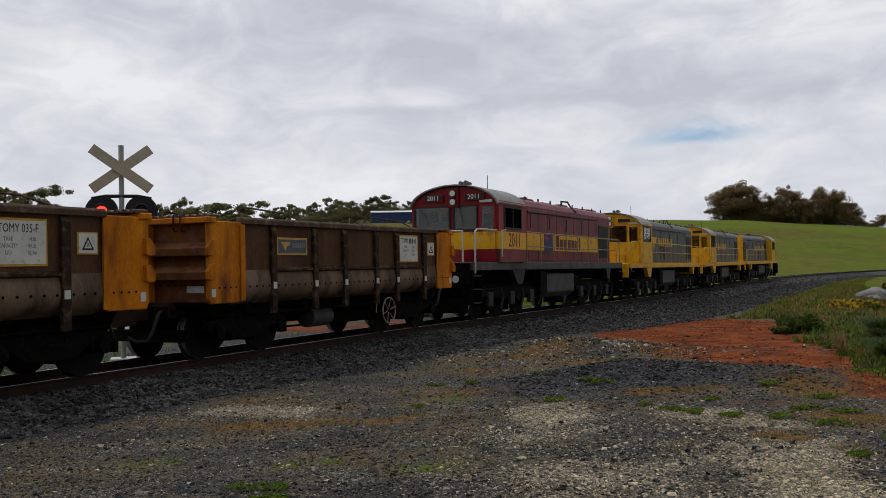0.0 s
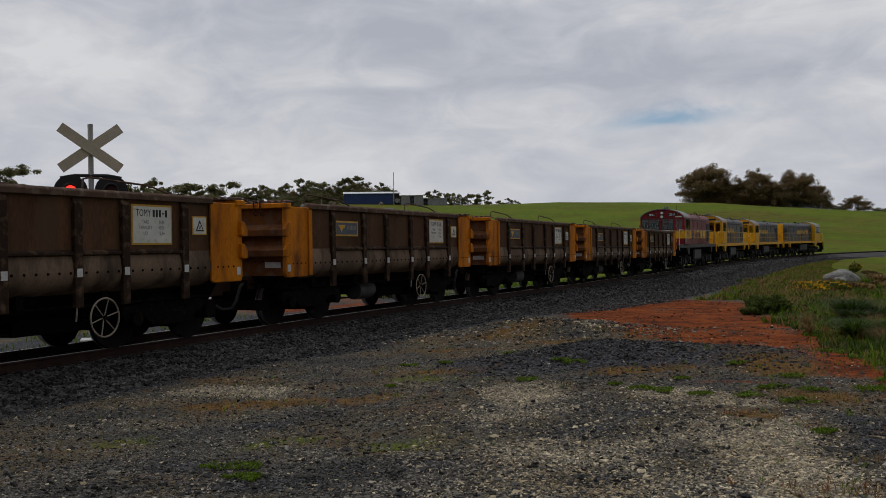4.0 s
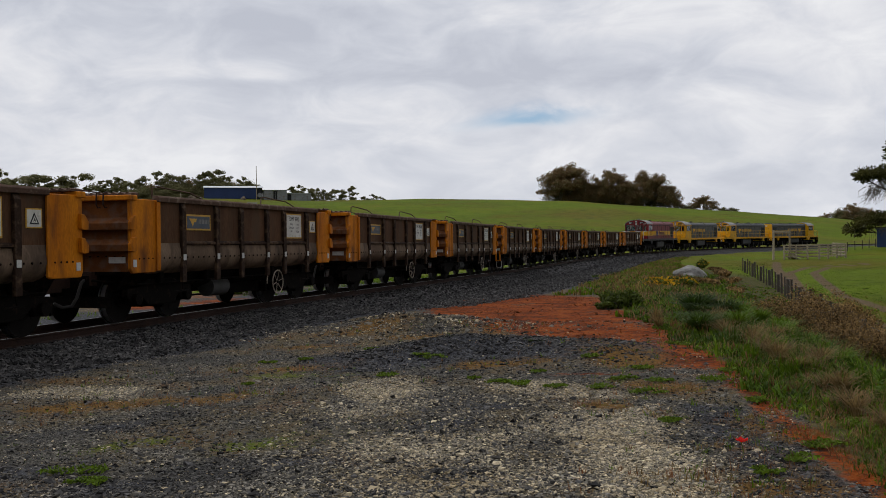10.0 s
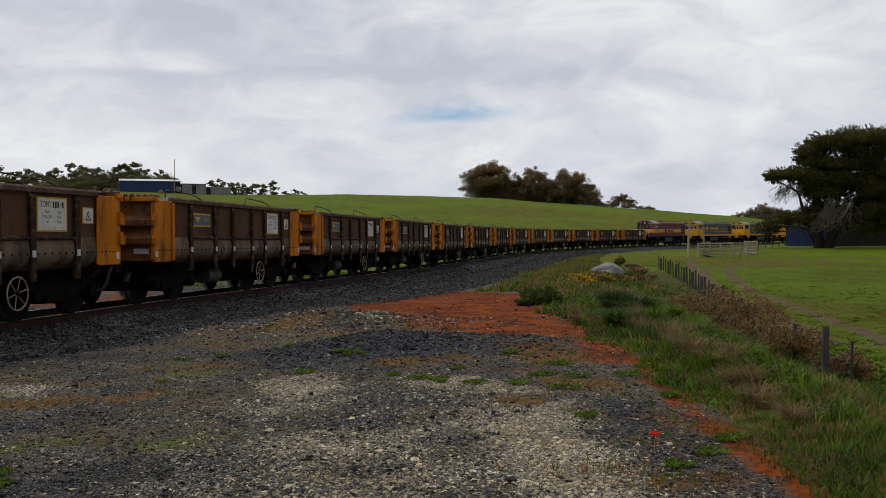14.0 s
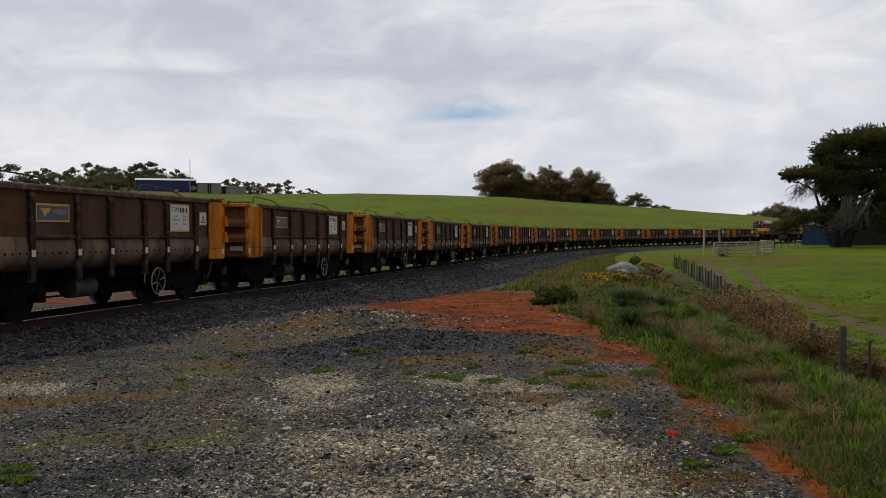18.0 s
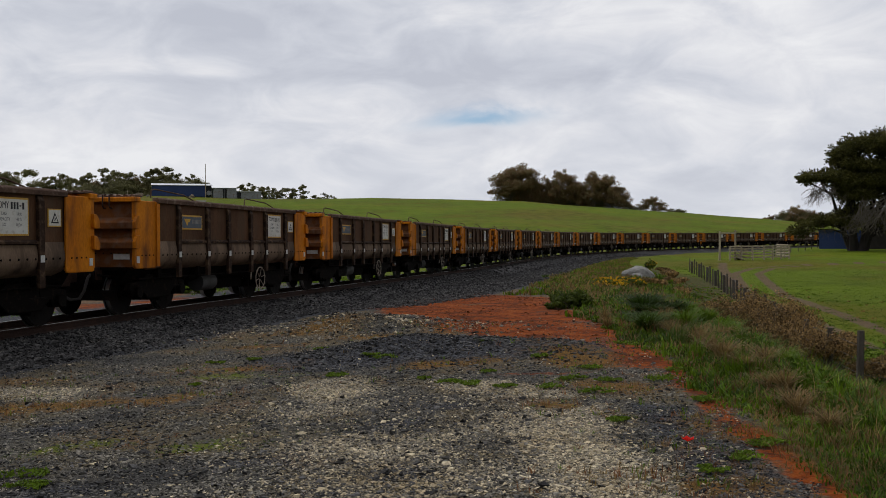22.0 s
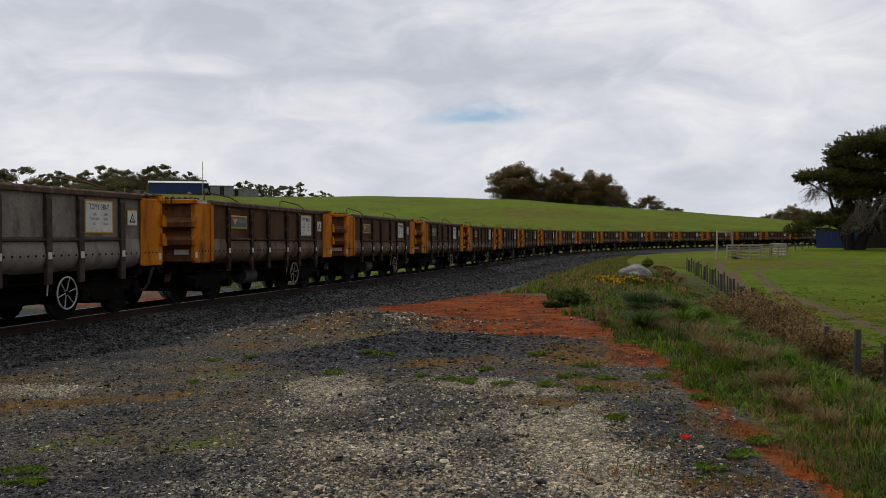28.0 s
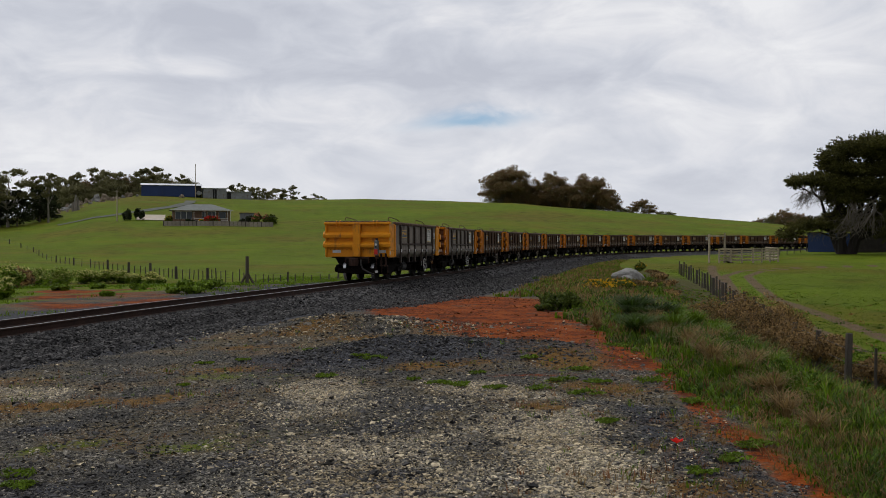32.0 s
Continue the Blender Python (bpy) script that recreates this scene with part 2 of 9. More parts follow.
M["plate_white"] = mat("plate_white", (0.66, 0.65, 0.60), (0.55, 0.54, 0.5), 0.55, 0, 4, 60, 0.25, 0.03, (0.4, 0.36, 0.3), 0.2)
M["plate_blue"] = mat("plate_slate_blue", (0.085, 0.105, 0.135), (0.06, 0.075, 0.1), 0.5, 0, 4, 60, 0.25, 0.03)
M["plate_gold"] = mat("plate_gold", (0.62, 0.36, 0.05), (0.48, 0.27, 0.045), 0.55, 0, 8, 60, 0.25, 0.03)
M["ink"] = mat("black_lettering", (0.025, 0.025, 0.03), (0.02, 0.02, 0.02), 0.6, 0, 8, 60, 0.1, 0)
M["ink_grey"] = mat("worn_lettering", (0.22, 0.22, 0.22), (0.16, 0.16, 0.16), 0.6, 0, 8, 60, 0.1, 0)
M["grey_box"] = mat("grey_box_paint", (0.16, 0.17, 0.165), (0.11, 0.115, 0.11), 0.6, 0, 8, 70, 0.3, 0.05)
M["red_plate"] = mat("red_plate", (0.62, 0.03, 0.025), (0.5, 0.025, 0.02), 0.5, 0, 8, 70, 0.2, 0.03)
M["rubber"] = mat("rubber_hose", (0.05, 0.045, 0.042), (0.03, 0.028, 0.026), 0.7, 0, 8, 70, 0.3, 0.1)
M["maroon"] = mat("maroon_paint", (0.235, 0.020, 0.032), (0.12, 0.012, 0.018), 0.5, 0, 1.2, 40, 0.4, 0.06, (0.055, 0.018, 0.018), 0.45, (1.6, 1, 0.22))
M["red_cab"] = mat("red_cab_paint", (0.27, 0.010, 0.016), (0.2, 0.009, 0.014), 0.45, 0, 1.5, 40, 0.25, 0.05)
M["loco_yellow"] = mat("loco_yellow_paint", (0.80, 0.43, 0.008), (0.68, 0.34, 0.008), 0.5, 0, 1.5, 40, 0.3, 0.05, (0.32, 0.18, 0.05), 0.25)
M["loco_grey"] = mat("loco_dark_grey", (0.105, 0.11, 0.115), (0.07, 0.073, 0.078), 0.55, 0, 1.2, 40, 0.35, 0.08, (0.16, 0.15, 0.14), 0.35)
M["loco_under"] = mat("loco_underframe_grey", (0.034, 0.032, 0.032), (0.018, 0.017, 0.017), 0.7, 0, 2.5, 50, 0.4, 0.15, (0.05, 0.042, 0.036), 0.4)
M["roof_grey"] = mat("cab_roof_grey", (0.30, 0.29, 0.29), (0.2, 0.19, 0.19), 0.6, 0, 2, 50, 0.3, 0.08, (0.12, 0.1, 0.1), 0.3)
M["tank_grey"] = mat("tank_grey", (0.085, 0.083, 0.08), (0.05, 0.048, 0.046), 0.7, 0, 3, 50, 0.4, 0.1)
M["handrail_white"] = mat("handrail_white", (0.62, 0.58, 0.5), (0.5, 0.46, 0.4), 0.5, 0, 9, 60, 0.25, 0.03)
M["handrail_yellow"] = mat("handrail_yellow", (0.66, 0.42, 0.05), (0.55, 0.33, 0.04), 0.5, 0, 9, 60, 0.25, 0.03)
M["handrail_tan"] = mat("handrail_dull_tan", (0.36, 0.27, 0.15), (0.24, 0.18, 0.10), 0.6, 0, 9, 60, 0.25, 0.03)
M["deck_grey"] = mat("deck_edge_grey", (0.105, 0.10, 0.097), (0.06, 0.057, 0.055), 0.7, 0, 2, 50, 0.4, 0.1, (0.045, 0.035, 0.03), 0.4)
M["grille"] = mat("dark_grille", (0.02, 0.02, 0.02), (0.014, 0.014, 0.014), 0.7, 0, 9, 60, 0.3, 0.1)
M["glass"] = clear_glass("cab_glass", (0.85, 0.9, 0.88))
M["glass_green"] = clear_glass("tinted_windscreen", (0.85, 0.93, 0.88))
M["lamp_glass"] = mat("lamp_glass", (0.75, 0.75, 0.72), (0.6, 0.6, 0.58), 0.15, 0, 9, 60, 0.1, 0)
M["flag_blue"] = mat("blue_panel", (0.02, 0.03, 0.16), (0.016, 0.025, 0.12), 0.5, 0, 9, 60, 0.1, 0)

# ---------------------------------------------------------------- mesh helpers


class Shape:
    """Collects faces of one mesh."""

    def __init__(self):
        self.v, self.f = [], []

    def add(self, verts, faces):
        k = len(self.v)
        self.v += [tuple(p) for p in verts]
        self.f += [tuple(i + k for i in q) for q in faces]
        return self

    def box(self, x0, x1, y0, y1, z0, z1):
        return self.add([(x, y, z) for x in (x0, x1) for y in (y0, y1) for z in (z0, z1)],
                        [(0, 1, 3, 2), (4, 6, 7, 5), (0, 4, 5, 1), (2, 3, 7, 6), (0, 2, 6, 4), (1, 5, 7, 3)])

    def tube(self, pts, r, n=6, taper=None):
        pts = [Vector(p) for p in pts]
        rings, side = [], None
        for i, p in enumerate(pts):
            d = (pts[min(i + 1, len(pts) - 1)] - pts[max(i - 1, 0)]).normalized()
            if side is None:
                side = d.orthogonal().normalized()
            side = (side - d * side.dot(d)).normalized()
            up = d.cross(side)
            rr = r if taper is None else r + (taper - r) * i / max(1, len(pts) - 1)
            rings.append([p + side * rr * math.cos(2 * math.pi * k / n) + up * rr * math.sin(2 * math.pi * k / n) for k in range(n)])
        fs = [tuple(range(n))[::-1]]
        for i in range(len(rings) - 1):
            a, b = i * n, (i + 1) * n
            fs += [(a + k, a + (k + 1) % n, b + (k + 1) % n, b + k) for k in range(n)]
        fs.append(tuple(range((len(rings) - 1) * n, len(rings) * n)))
        return self.add([p for g in rings for p in g], fs)

    def prism(self, outline, a0, a1, axis="y"):
        """Extrude an outline: given in (x, z) along y, in (y, z) along x, or in (x, y) along z."""
        put = {"y": lambda u, w, a: (u, a, w), "x": lambda u, w, a: (a, u, w), "z": lambda u, w, a: (u, w, a)}[axis]
        n = len(outline)
        vs = [put(u, w, a) for a in (a0, a1) for u, w in outline]
        fs = [tuple(range(n)), tuple(range(n, 2 * n))[::-1]] + [(i, n + i, n + (i + 1) % n, (i + 1) % n) for i in range(n)]
        return self.add(vs, fs)

    def disc(self, c, axis, r, depth, n=20, r2=None):
        c, d = Vector(c), Vector(axis).normalized()
        return self.tube([c - d * depth / 2, c + d * depth / 2], r, n, r2)

    def mesh(self, name, material, smooth=False, bevel=0.0):
        me = bpy.data.meshes.new(name)
        me.from_pydata(self.v, [], self.f)
        bm = bmesh.new()
        bm.from_mesh(me)
        bmesh.ops.recalc_face_normals(bm, faces=bm.faces)
        if bevel:
            sharp = [e for e in bm.edges if len(e.link_faces) == 2 and e.calc_face_angle(0) > 0.6]
            bmesh.ops.bevel(bm, geom=sharp, offset=bevel, segments=1, affect="EDGES", clamp_overlap=True)
        bm.to_mesh(me)
        bm.free()
        for m in material if isinstance(material, (list, tuple)) else [material]:
            me.materials.append(m)
        if smooth:
            me.polygons.foreach_set("use_smooth", [True] * len(me.polygons))
            me.set_sharp_from_angle(angle=0.7)
        return me


def part(name, shape, material, parent=None, label="", smooth=False, bevel=0.0, at=None):
    """One mesh object under a thing or part (or at top level)."""
    me = shape if isinstance(shape, bpy.types.Mesh) else shape.mesh(name, material, smooth, bevel)
    ob = new(name, me)
    if parent:
        ob.parent = parent
    if at is not None:
        ob.matrix_basis = at
    return tagged(ob, label)


def empty(name, m=None):
    ob = new(name)
    ob.empty_display_size = 0.3
    if m is not None:
        ob.matrix_basis = m
    return ob


def lettering(name, words, size, material, parent, m, squeeze=1.0):
    """Flat raised letters as a mesh, standing in the xz plane of m."""
    cu = bpy.data.curves.new(name, "FONT")
    cu.body, cu.size, cu.extrude, cu.align_x, cu.align_y = words, size, 0.002, "CENTER", "CENTER"
    cu.resolution_u = 2
    tmp = bpy.data.objects.new(name, cu)
    me = bpy.data.meshes.new_from_object(tmp)
    bpy.data.objects.remove(tmp)
    me.transform(Matrix.Diagonal((squeeze, 1, 1, 1)))
    me.materials.clear()
    me.materials.append(material)
    return tagged(part(name, me, None, parent, at=m @ pose(0, 0, 0, 90, 0, 0)), kind="stuff")


# ---------------------------------------------------------------- the line of the track
RAIL_Z = 0.193                      # head of the rail beside the yard
_s = np.arange(-330.0, 420.0, 0.5)
_k = np.interp(_s, np.arange(12) * 25.0, (-1.84, 0.05, -0.15, 1.12, 5.42, 7.47, 6.29, 4.75, 4.28, 3.99, 3.82, 3.74)) / 1000
_k[_s < 0] = -0.4 / 1000
_th = np.cumsum(_k) * 0.5
_i0 = int(np.searchsorted(_s, 0))
_th += radians(29.3) - _th[_i0]
_x, _y = np.cumsum(np.sin(_th)) * 0.5, np.cumsum(np.cos(_th)) * 0.5
_x += -12.71 - _x[_i0]
_y += 0.0 - _y[_i0]


def rail_z(s):
    return RAIL_Z + np.interp(s, (0, 25, 42, 60, 100, 150, 200), (0, 0, -0.12, -0.233, -0.226, -0.134, 0.0))


def on_track(s, lat=0.0, z=0.0):
    """The place lat metres to the right of the line, z above the rail head."""
    t = np.interp(s, _s, _th)
    return Vector((float(np.interp(s, _s, _x) + lat * np.cos(t)), float(np.interp(s, _s, _y) - lat * np.sin(t)), float(rail_z(s) + z)))


def off_track(x, y):
    """Arc length and signed distance (right is positive) of places from the line."""
    x, y = np.asarray(x, float), np.asarray(y, float)
    flat_x, flat_y = x.ravel(), y.ravel()
    arc = np.empty(flat_x.shape)
    for i in range(0, len(flat_x), 4000):
        d = (flat_x[i:i + 4000, None] - _x[None, ::4]) ** 2 + (flat_y[i:i + 4000, None] - _y[None, ::4]) ** 2
        arc[i:i + 4000] = _s[::4][d.argmin(1)]
    arc = arc.reshape(x.shape)
    t = np.interp(arc, _s, _th)
    dx, dy = x - np.interp(arc, _s, _x), y - np.interp(arc, _s, _y)
    return arc + dx * np.sin(t) + dy * np.cos(t), dx * np.cos(t) - dy * np.sin(t)


# ---------------------------------------------------------------- the lie of the land
def sm(a, b, v):
    t = np.clip((v - a) / (b - a), 0, 1)
    return t * t * (3 - 2 * t)


def waves(x, y, size, seed=0.0):
    """Cheap smooth unevenness between about -1 and 1."""
    u, v = x / size + seed * 3.7, y / size - seed * 2.3
    return (np.sin(u * 1.7 + 1.3 * np.sin(v * 1.1 + seed)) + np.sin(v * 2.1 + 1.7 * np.sin(u * 0.9 + 2 * seed)) + 0.6 * np.sin(u * 3.9 - v * 3.1) + 0.4 * np.sin(v * 6.1 + u * 4.7)) / 3


def crest(s):
    """How far right of the track the yard ends and the bank falls away."""
    return np.interp(s, (-40, 5, 12, 17, 21, 27, 45, 66, 84, 120, 400), (14.7, 13.9, 13.2, 12.4, 11.75, 10.9, 9.7, 10.4, 8.0, 5.5, 5.0))


def grass_edge(s):
    """How far right of the track the growth of the bank begins."""
    return np.interp(s, (-40, 5, 12, 17, 21, 26, 33, 45, 60, 400), (14.2, 13.05, 12.4, 11.6, 10.9, 9.8, 8.3, 6.6, 5.2, 5.0))


def ground_z(x, y):
    x, y = np.asarray(x, float), np.asarray(y, float)
    s, d = off_track(x, y)
    r, b = np.hypot(x, y), np.degrees(np.arctan2(x, y))
    rz = rail_z(s)
    # near side: yard, then the bank, then the paddock
    toe = rz - np.interp(s, (0, 15, 45, 80), (0.26, 0.27, 0.42, 0.48))
    yard = toe + (0.0 - toe) * sm(3.0, 10.0, d) * (1 - sm(14, 40, s))
    yard = yard + 0.035 * waves(x, y, 1.7) * sm(2.5, 4.5, d)
    # a low heap of dark gravel and one of pale stones
    yard += (0.30 + 0.05 * waves(x, y, 0.8, 7.0)) * np.exp(-(np.abs((x - 3.7) / 2.1) ** 3 + ((y - 13.1 + 0.12 * (x - 3.7)) / 0.8) ** 2)) + (0.34 + 0.06 * waves(x, y, 0.7, 5.0)) * np.exp(-(((x - 3.3) / 1.9) ** 2 + ((y - 17.8) / 1.2) ** 2))
    e = crest(s)
    pad = np.interp(s, (0, 40, 110, 130, 165, 250), (-1.75, -1.6, -0.85, -0.7, -0.05, 0.1)) + 0.08 * waves(x, y, 9.0, 1.0)
    near = yard + (pad - yard) * sm(0, 4.5 + 0.5 * waves(x, y, 3.0, 2.0), d - e)
    near = near + (0.06 * waves(x, y, 0.9, 4.0)) * sm(-0.5, 1.0, d - e) * (1 - sm(4, 12, d - e))
    # far side: shallow ditch, field, long hill
    rs = np.interp(b, (-40, -12, -10, -7, -4.5, -2, 4.5, 11, 20, 29.8, 35.8, 42, 60), (4, 6, 9, 12, 17.5, 19.3, 18.3, 18.6, 16.9, 11.4, 7.6, 5.0, 3.0))
    rt = np.interp(b, (-40, 0, 14, 20, 26, 30, 34, 38, 44), (15, 22, 48, 78, 118, 140, 172, 215, 300))
    lo = np.interp(b, (-10, 10, 18, 26, 40), (-1.15, -1.15, -0.9, -0.6, 0.0))
    lo = np.where(r < 62, np.interp(r, (24, 42, 62), (-0.10, -0.28, -1.15)), lo)
    top = np.maximum(385.0, rt + 130)
    mid = np.maximum(rt + 25, np.interp(b, (-10, 8, 16, 25, 40), (150, 140, 130, 135, 240)))
    q = np.clip((r - mid) / (top - mid), 0, 1) ** 1.2
    hill = lo + (rs - lo) * (0.55 * q + 0.45 * q * q * (3 - 2 * q))
    hill = np.where(r > top, rs - (r - top) * 0.03 * (1 - sm(0, 900, r - top) * 0.5), hill)
    hill = np.maximum(hill, -30.0 + 30 * sm(900, 2500, r))
    hill += 0.25 * waves(x, y, 23.0, 3.0) * sm(60, 160, r)
    edge = rz - 0.35 + (hill - rz + 0.35) * sm(2.5, 8, -d)
    far = np.where(r < mid, edge, hill)
    side = sm(-1.0, 1.0, d)
    z = far * (1 - side) + near * side
    z = np.where((np.abs(d) < 3.0), np.minimum(z, rz - 0.26), z)
    # land on the near side far away stays low
    return np.where((d > 0) & (r > 200), np.minimum(z, -0.5 - 0.002 * (r - 200)), z)


def gz(x, y):
    return float(ground_z(np.array([x]), np.array([y]))[0])

# ---------------------------------------------------------------- ground


def inside(x, y, pts, soft):
    """1 well inside an outline, 0 outside, over a soft edge."""
    hit, dist = np.zeros(x.shape, bool), np.full(x.shape, 1e9)
    for (x0, y0), (x1, y1) in zip(pts, pts[1:] + pts[:1]):
        cross = ((y0 > y) != (y1 > y)) & (x < (x1 - x0) * (y - y0) / (y1 - y0 + 1e-12) + x0)
        hit ^= cross
        t = np.clip(((x - x0) * (x1 - x0) + (y - y0) * (y1 - y0)) / ((x1 - x0) ** 2 + (y1 - y0) ** 2), 0, 1)
        dist = np.minimum(dist, np.hypot(x - x0 - t * (x1 - x0), y - y0 - t * (y1 - y0)))
    return np.clip(0.5 + np.where(hit, dist, -dist) / soft, 0, 1)


def near_line(x, y, pts, half, soft, gauge=0.0):
    dist = np.full(x.shape, 1e9)
    for (x0, y0), (x1, y1) in zip(pts, pts[1:]):
        t = np.clip(((x - x0) * (x1 - x0) + (y - y0) * (y1 - y0)) / ((x1 - x0) ** 2 + (y1 - y0) ** 2), 0, 1)
        dist = np.minimum(dist, np.hypot(x - x0 - t * (x1 - x0), y - y0 - t * (y1 - y0)))
    return np.clip(0.5 + (half - np.abs(dist - gauge)) / soft, 0, 1)


CLAY = [(4.2, 19.3), (4.3, 22.8), (5.6, 26.2), (7.6, 29.6), (10.2, 32.0), (11.6, 29.0), (10.2, 24.5), (9.1, 19.5), (7.9, 15.8), (6.9, 14.3), (5.1, 14.6), (4.4, 16.2)]
CLAY_STRIP = [(6.8, 14.3), (6.47, 12.8), (6.1, 11.1), (5.42, 9.4), (5.03, 8.2), (4.66, 7.2), (4.38, 6.3), (4.1, 5.3), (3.9, 4.5)]
PALE = ([(1.1, 10.75), (1.56, 11.3), (2.12, 11.3), (1.95, 10.05), (1.32, 9.5), (1.15, 10.1)], [(2.85, 10.55), (3.43, 10.5), (3.95, 9.65), (3.95, 9.2), (3.2, 9.35), (2.7, 9.95)], [(4.0, 8.7), (3.5, 7.2), (3.2, 6.25), (3.0, 5.4), (2.9, 4.7), (2.2, 4.7), (2.25, 5.8), (2.45, 7.0), (2.75, 7.7), (3.4, 8.5)], [(-2.2, 12.2), (-1.0, 11.6), (-1.2, 10.9), (-2.6, 11.6)])
DARK_GRAVEL = [(4.3, 8.9), (3.75, 7.3), (3.4, 6.1), (3.15, 4.7), (3.8, 4.7), (4.25, 6.4), (4.8, 8.2)]
PATHWAY = [(20.4, 23.5), (22.6, 27.9), (26.7, 36.6), (29.3, 43.0), (32.5, 48.5), (36.0, 54.5), (41.7, 64.0), (49.4, 73.3), (55.7, 76.4), (67.5, 77.7), (90, 80)]
PATHWAY_B = [(30.2, 46.0), (32.6, 51.5), (38.0, 60.7), (45.7, 73.8), (52, 84)]
FAR_CLAY = [(-5.2, 31.0), (-5.8, 40.5), (-3.9, 43.5), (-1.6, 43.5), (0.2, 38.0), (0.8, 31.5), (-1.0, 27.0), (-3.6, 26.0)]
SCATTER = [(0.7, 9.6), (2.6, 9.7), (3.7, 8.4), (3.2, 4.6), (0.7, 4.6), (0.4, 7.0)]
WINDROW = [(1.7, 12.9), (3.0, 13.1), (4.4, 12.9), (5.4, 12.6)]


def ballast_toe(s):
    """How far right of the track the crushed ballast reaches."""
    return np.interp(s, (10, 18, 20, 24, 27, 30, 32, 36, 60), (2.5, 2.6, 3.1, 3.1, 2.8, 3.5, 4.5, 5.1, 5.9))


def zones(x, y):
    """Weights of grass, red clay, pale gravel and dark ballast grit."""
    s, d = off_track(x, y)
    e = grass_edge(s)
    w = waves(x, y, 1.3, 5.0)
    grass = sm(0.0, 0.9, d - e + 0.5 * w)
    grass = np.maximum(grass, sm(5.0, 8.0, -d))
    patch = 0.85 * np.clip(0.45 + 0.9 * waves(x, y, 1.1, 8.0) + 0.5 * waves(x, y, 0.37, 2.0), 0, 1) * (np.exp(-(((x + 0.3) / 1.5) ** 2 + ((y - 8.15) / 0.55) ** 2)) + np.exp(-(((x + 2.6) / 1.3) ** 2 + ((y - 8.6) / 0.7) ** 2)) + 0.8 * np.exp(-(((x - 0.8) / 1.8) ** 2 + ((y - 12.0) / 0.7) ** 2)) + 0.75 * np.exp(-(((x - 3.6) / 1.1) ** 2 + ((y - 17.5) / 1.8) ** 2)) + 0.8 * np.exp(-(((x - 4.6) / 1.1) ** 2 + ((y - 10.4) / 1.8) ** 2)) + 0.35 * np.exp(-(((x - 3.9) / 0.5) ** 2 + ((y - 6.8) / 2.0) ** 2)))
    grass = np.maximum(grass, np.clip(0.85 * patch, 0, 0.52))
    clay = np.maximum((0.92 + 0.35 * waves(x, y, 1.3, 4.0) + 0.25 * waves(x, y, 0.45, 2.0)) * inside(x, y, CLAY, 1.6), (0.85 + 0.25 * waves(x, y, 0.5, 3.0) + 0.2 * waves(x, y, 0.2, 1.0)) * near_line(x, y, CLAY_STRIP, 0.20, 0.4))
    clay = np.maximum(clay, 0.72 * near_line(x, y, [(6.2, 14.6), (6.3, 12.4), (5.8, 11.2)], 0.55, 0.8))
    clay = np.maximum(clay, (0.55 + 0.4 * waves(x, y, 1.6, 9.0)) * inside(x, y, FAR_CLAY, 2.4))
    clay = np.maximum(clay, 0.8 * near_line(x, y, [(3.6, 10.95), (4.7, 10.75)], 0.12, 0.35))
    track = np.maximum(near_line(x, y, PATHWAY, 0.34, 0.6, 0.85), near_line(x, y, PATHWAY_B, 0.4, 0.8))
    grass = grass * (1 - clay) * (1 - 0.75 * track)
    pale = np.zeros(x.shape)
    for p in PALE:
        pale = np.maximum(pale, (1.1 + 0.5 * waves(x, y, 0.7, 11.0) + 0.35 * waves(x, y, 0.25, 4.0)) * inside(x, y, p, 0.5))
    pale = np.maximum(pale, (0.42 + 0.45 * waves(x * 0.6, y, 0.55, 6.0)) * inside(x, y, SCATTER, 1.2))
    pale = np.maximum(pale, 0.30 * np.exp(-(((x - 2.8) / 2.3) ** 2 + ((y - 17.8) / 1.0) ** 2)))
    grit = sm(1.0, 0.0, (d - ballast_toe(s)) / 0.5) * sm(-6.0, -3.5, d)
    grit = np.maximum(np.maximum(grit, 0.0), 0.9 * near_line(x, y, WINDROW, 0.95, 0.6))
    grit = np.maximum(grit, 0.85 * inside(x, y, DARK_GRAVEL, 0.4))
    for cx, cy, sx_, sy_ in ((-1.15, 9.35, 0.5, 0.35), (-0.9, 6.8, 0.7, 0.35), (-0.3, 5.7, 0.9, 0.5), (-1.6, 7.4, 0.6, 0.4), (0.9, 6.0, 0.4, 0.5), (0.4, 7.2, 0.5, 0.25), (1.9, 8.3, 0.5, 0.3), (2.5, 8.9, 0.5, 0.25), (1.5, 6.4, 0.35, 0.5)):
        grit = np.maximum(grit, 0.8 * np.exp(-((x - cx) / sx_) ** 2 - ((y - cy) / sy_) ** 2))
    return grass, clay, np.maximum(pale, 0.0) * (1 - grass), grit, track


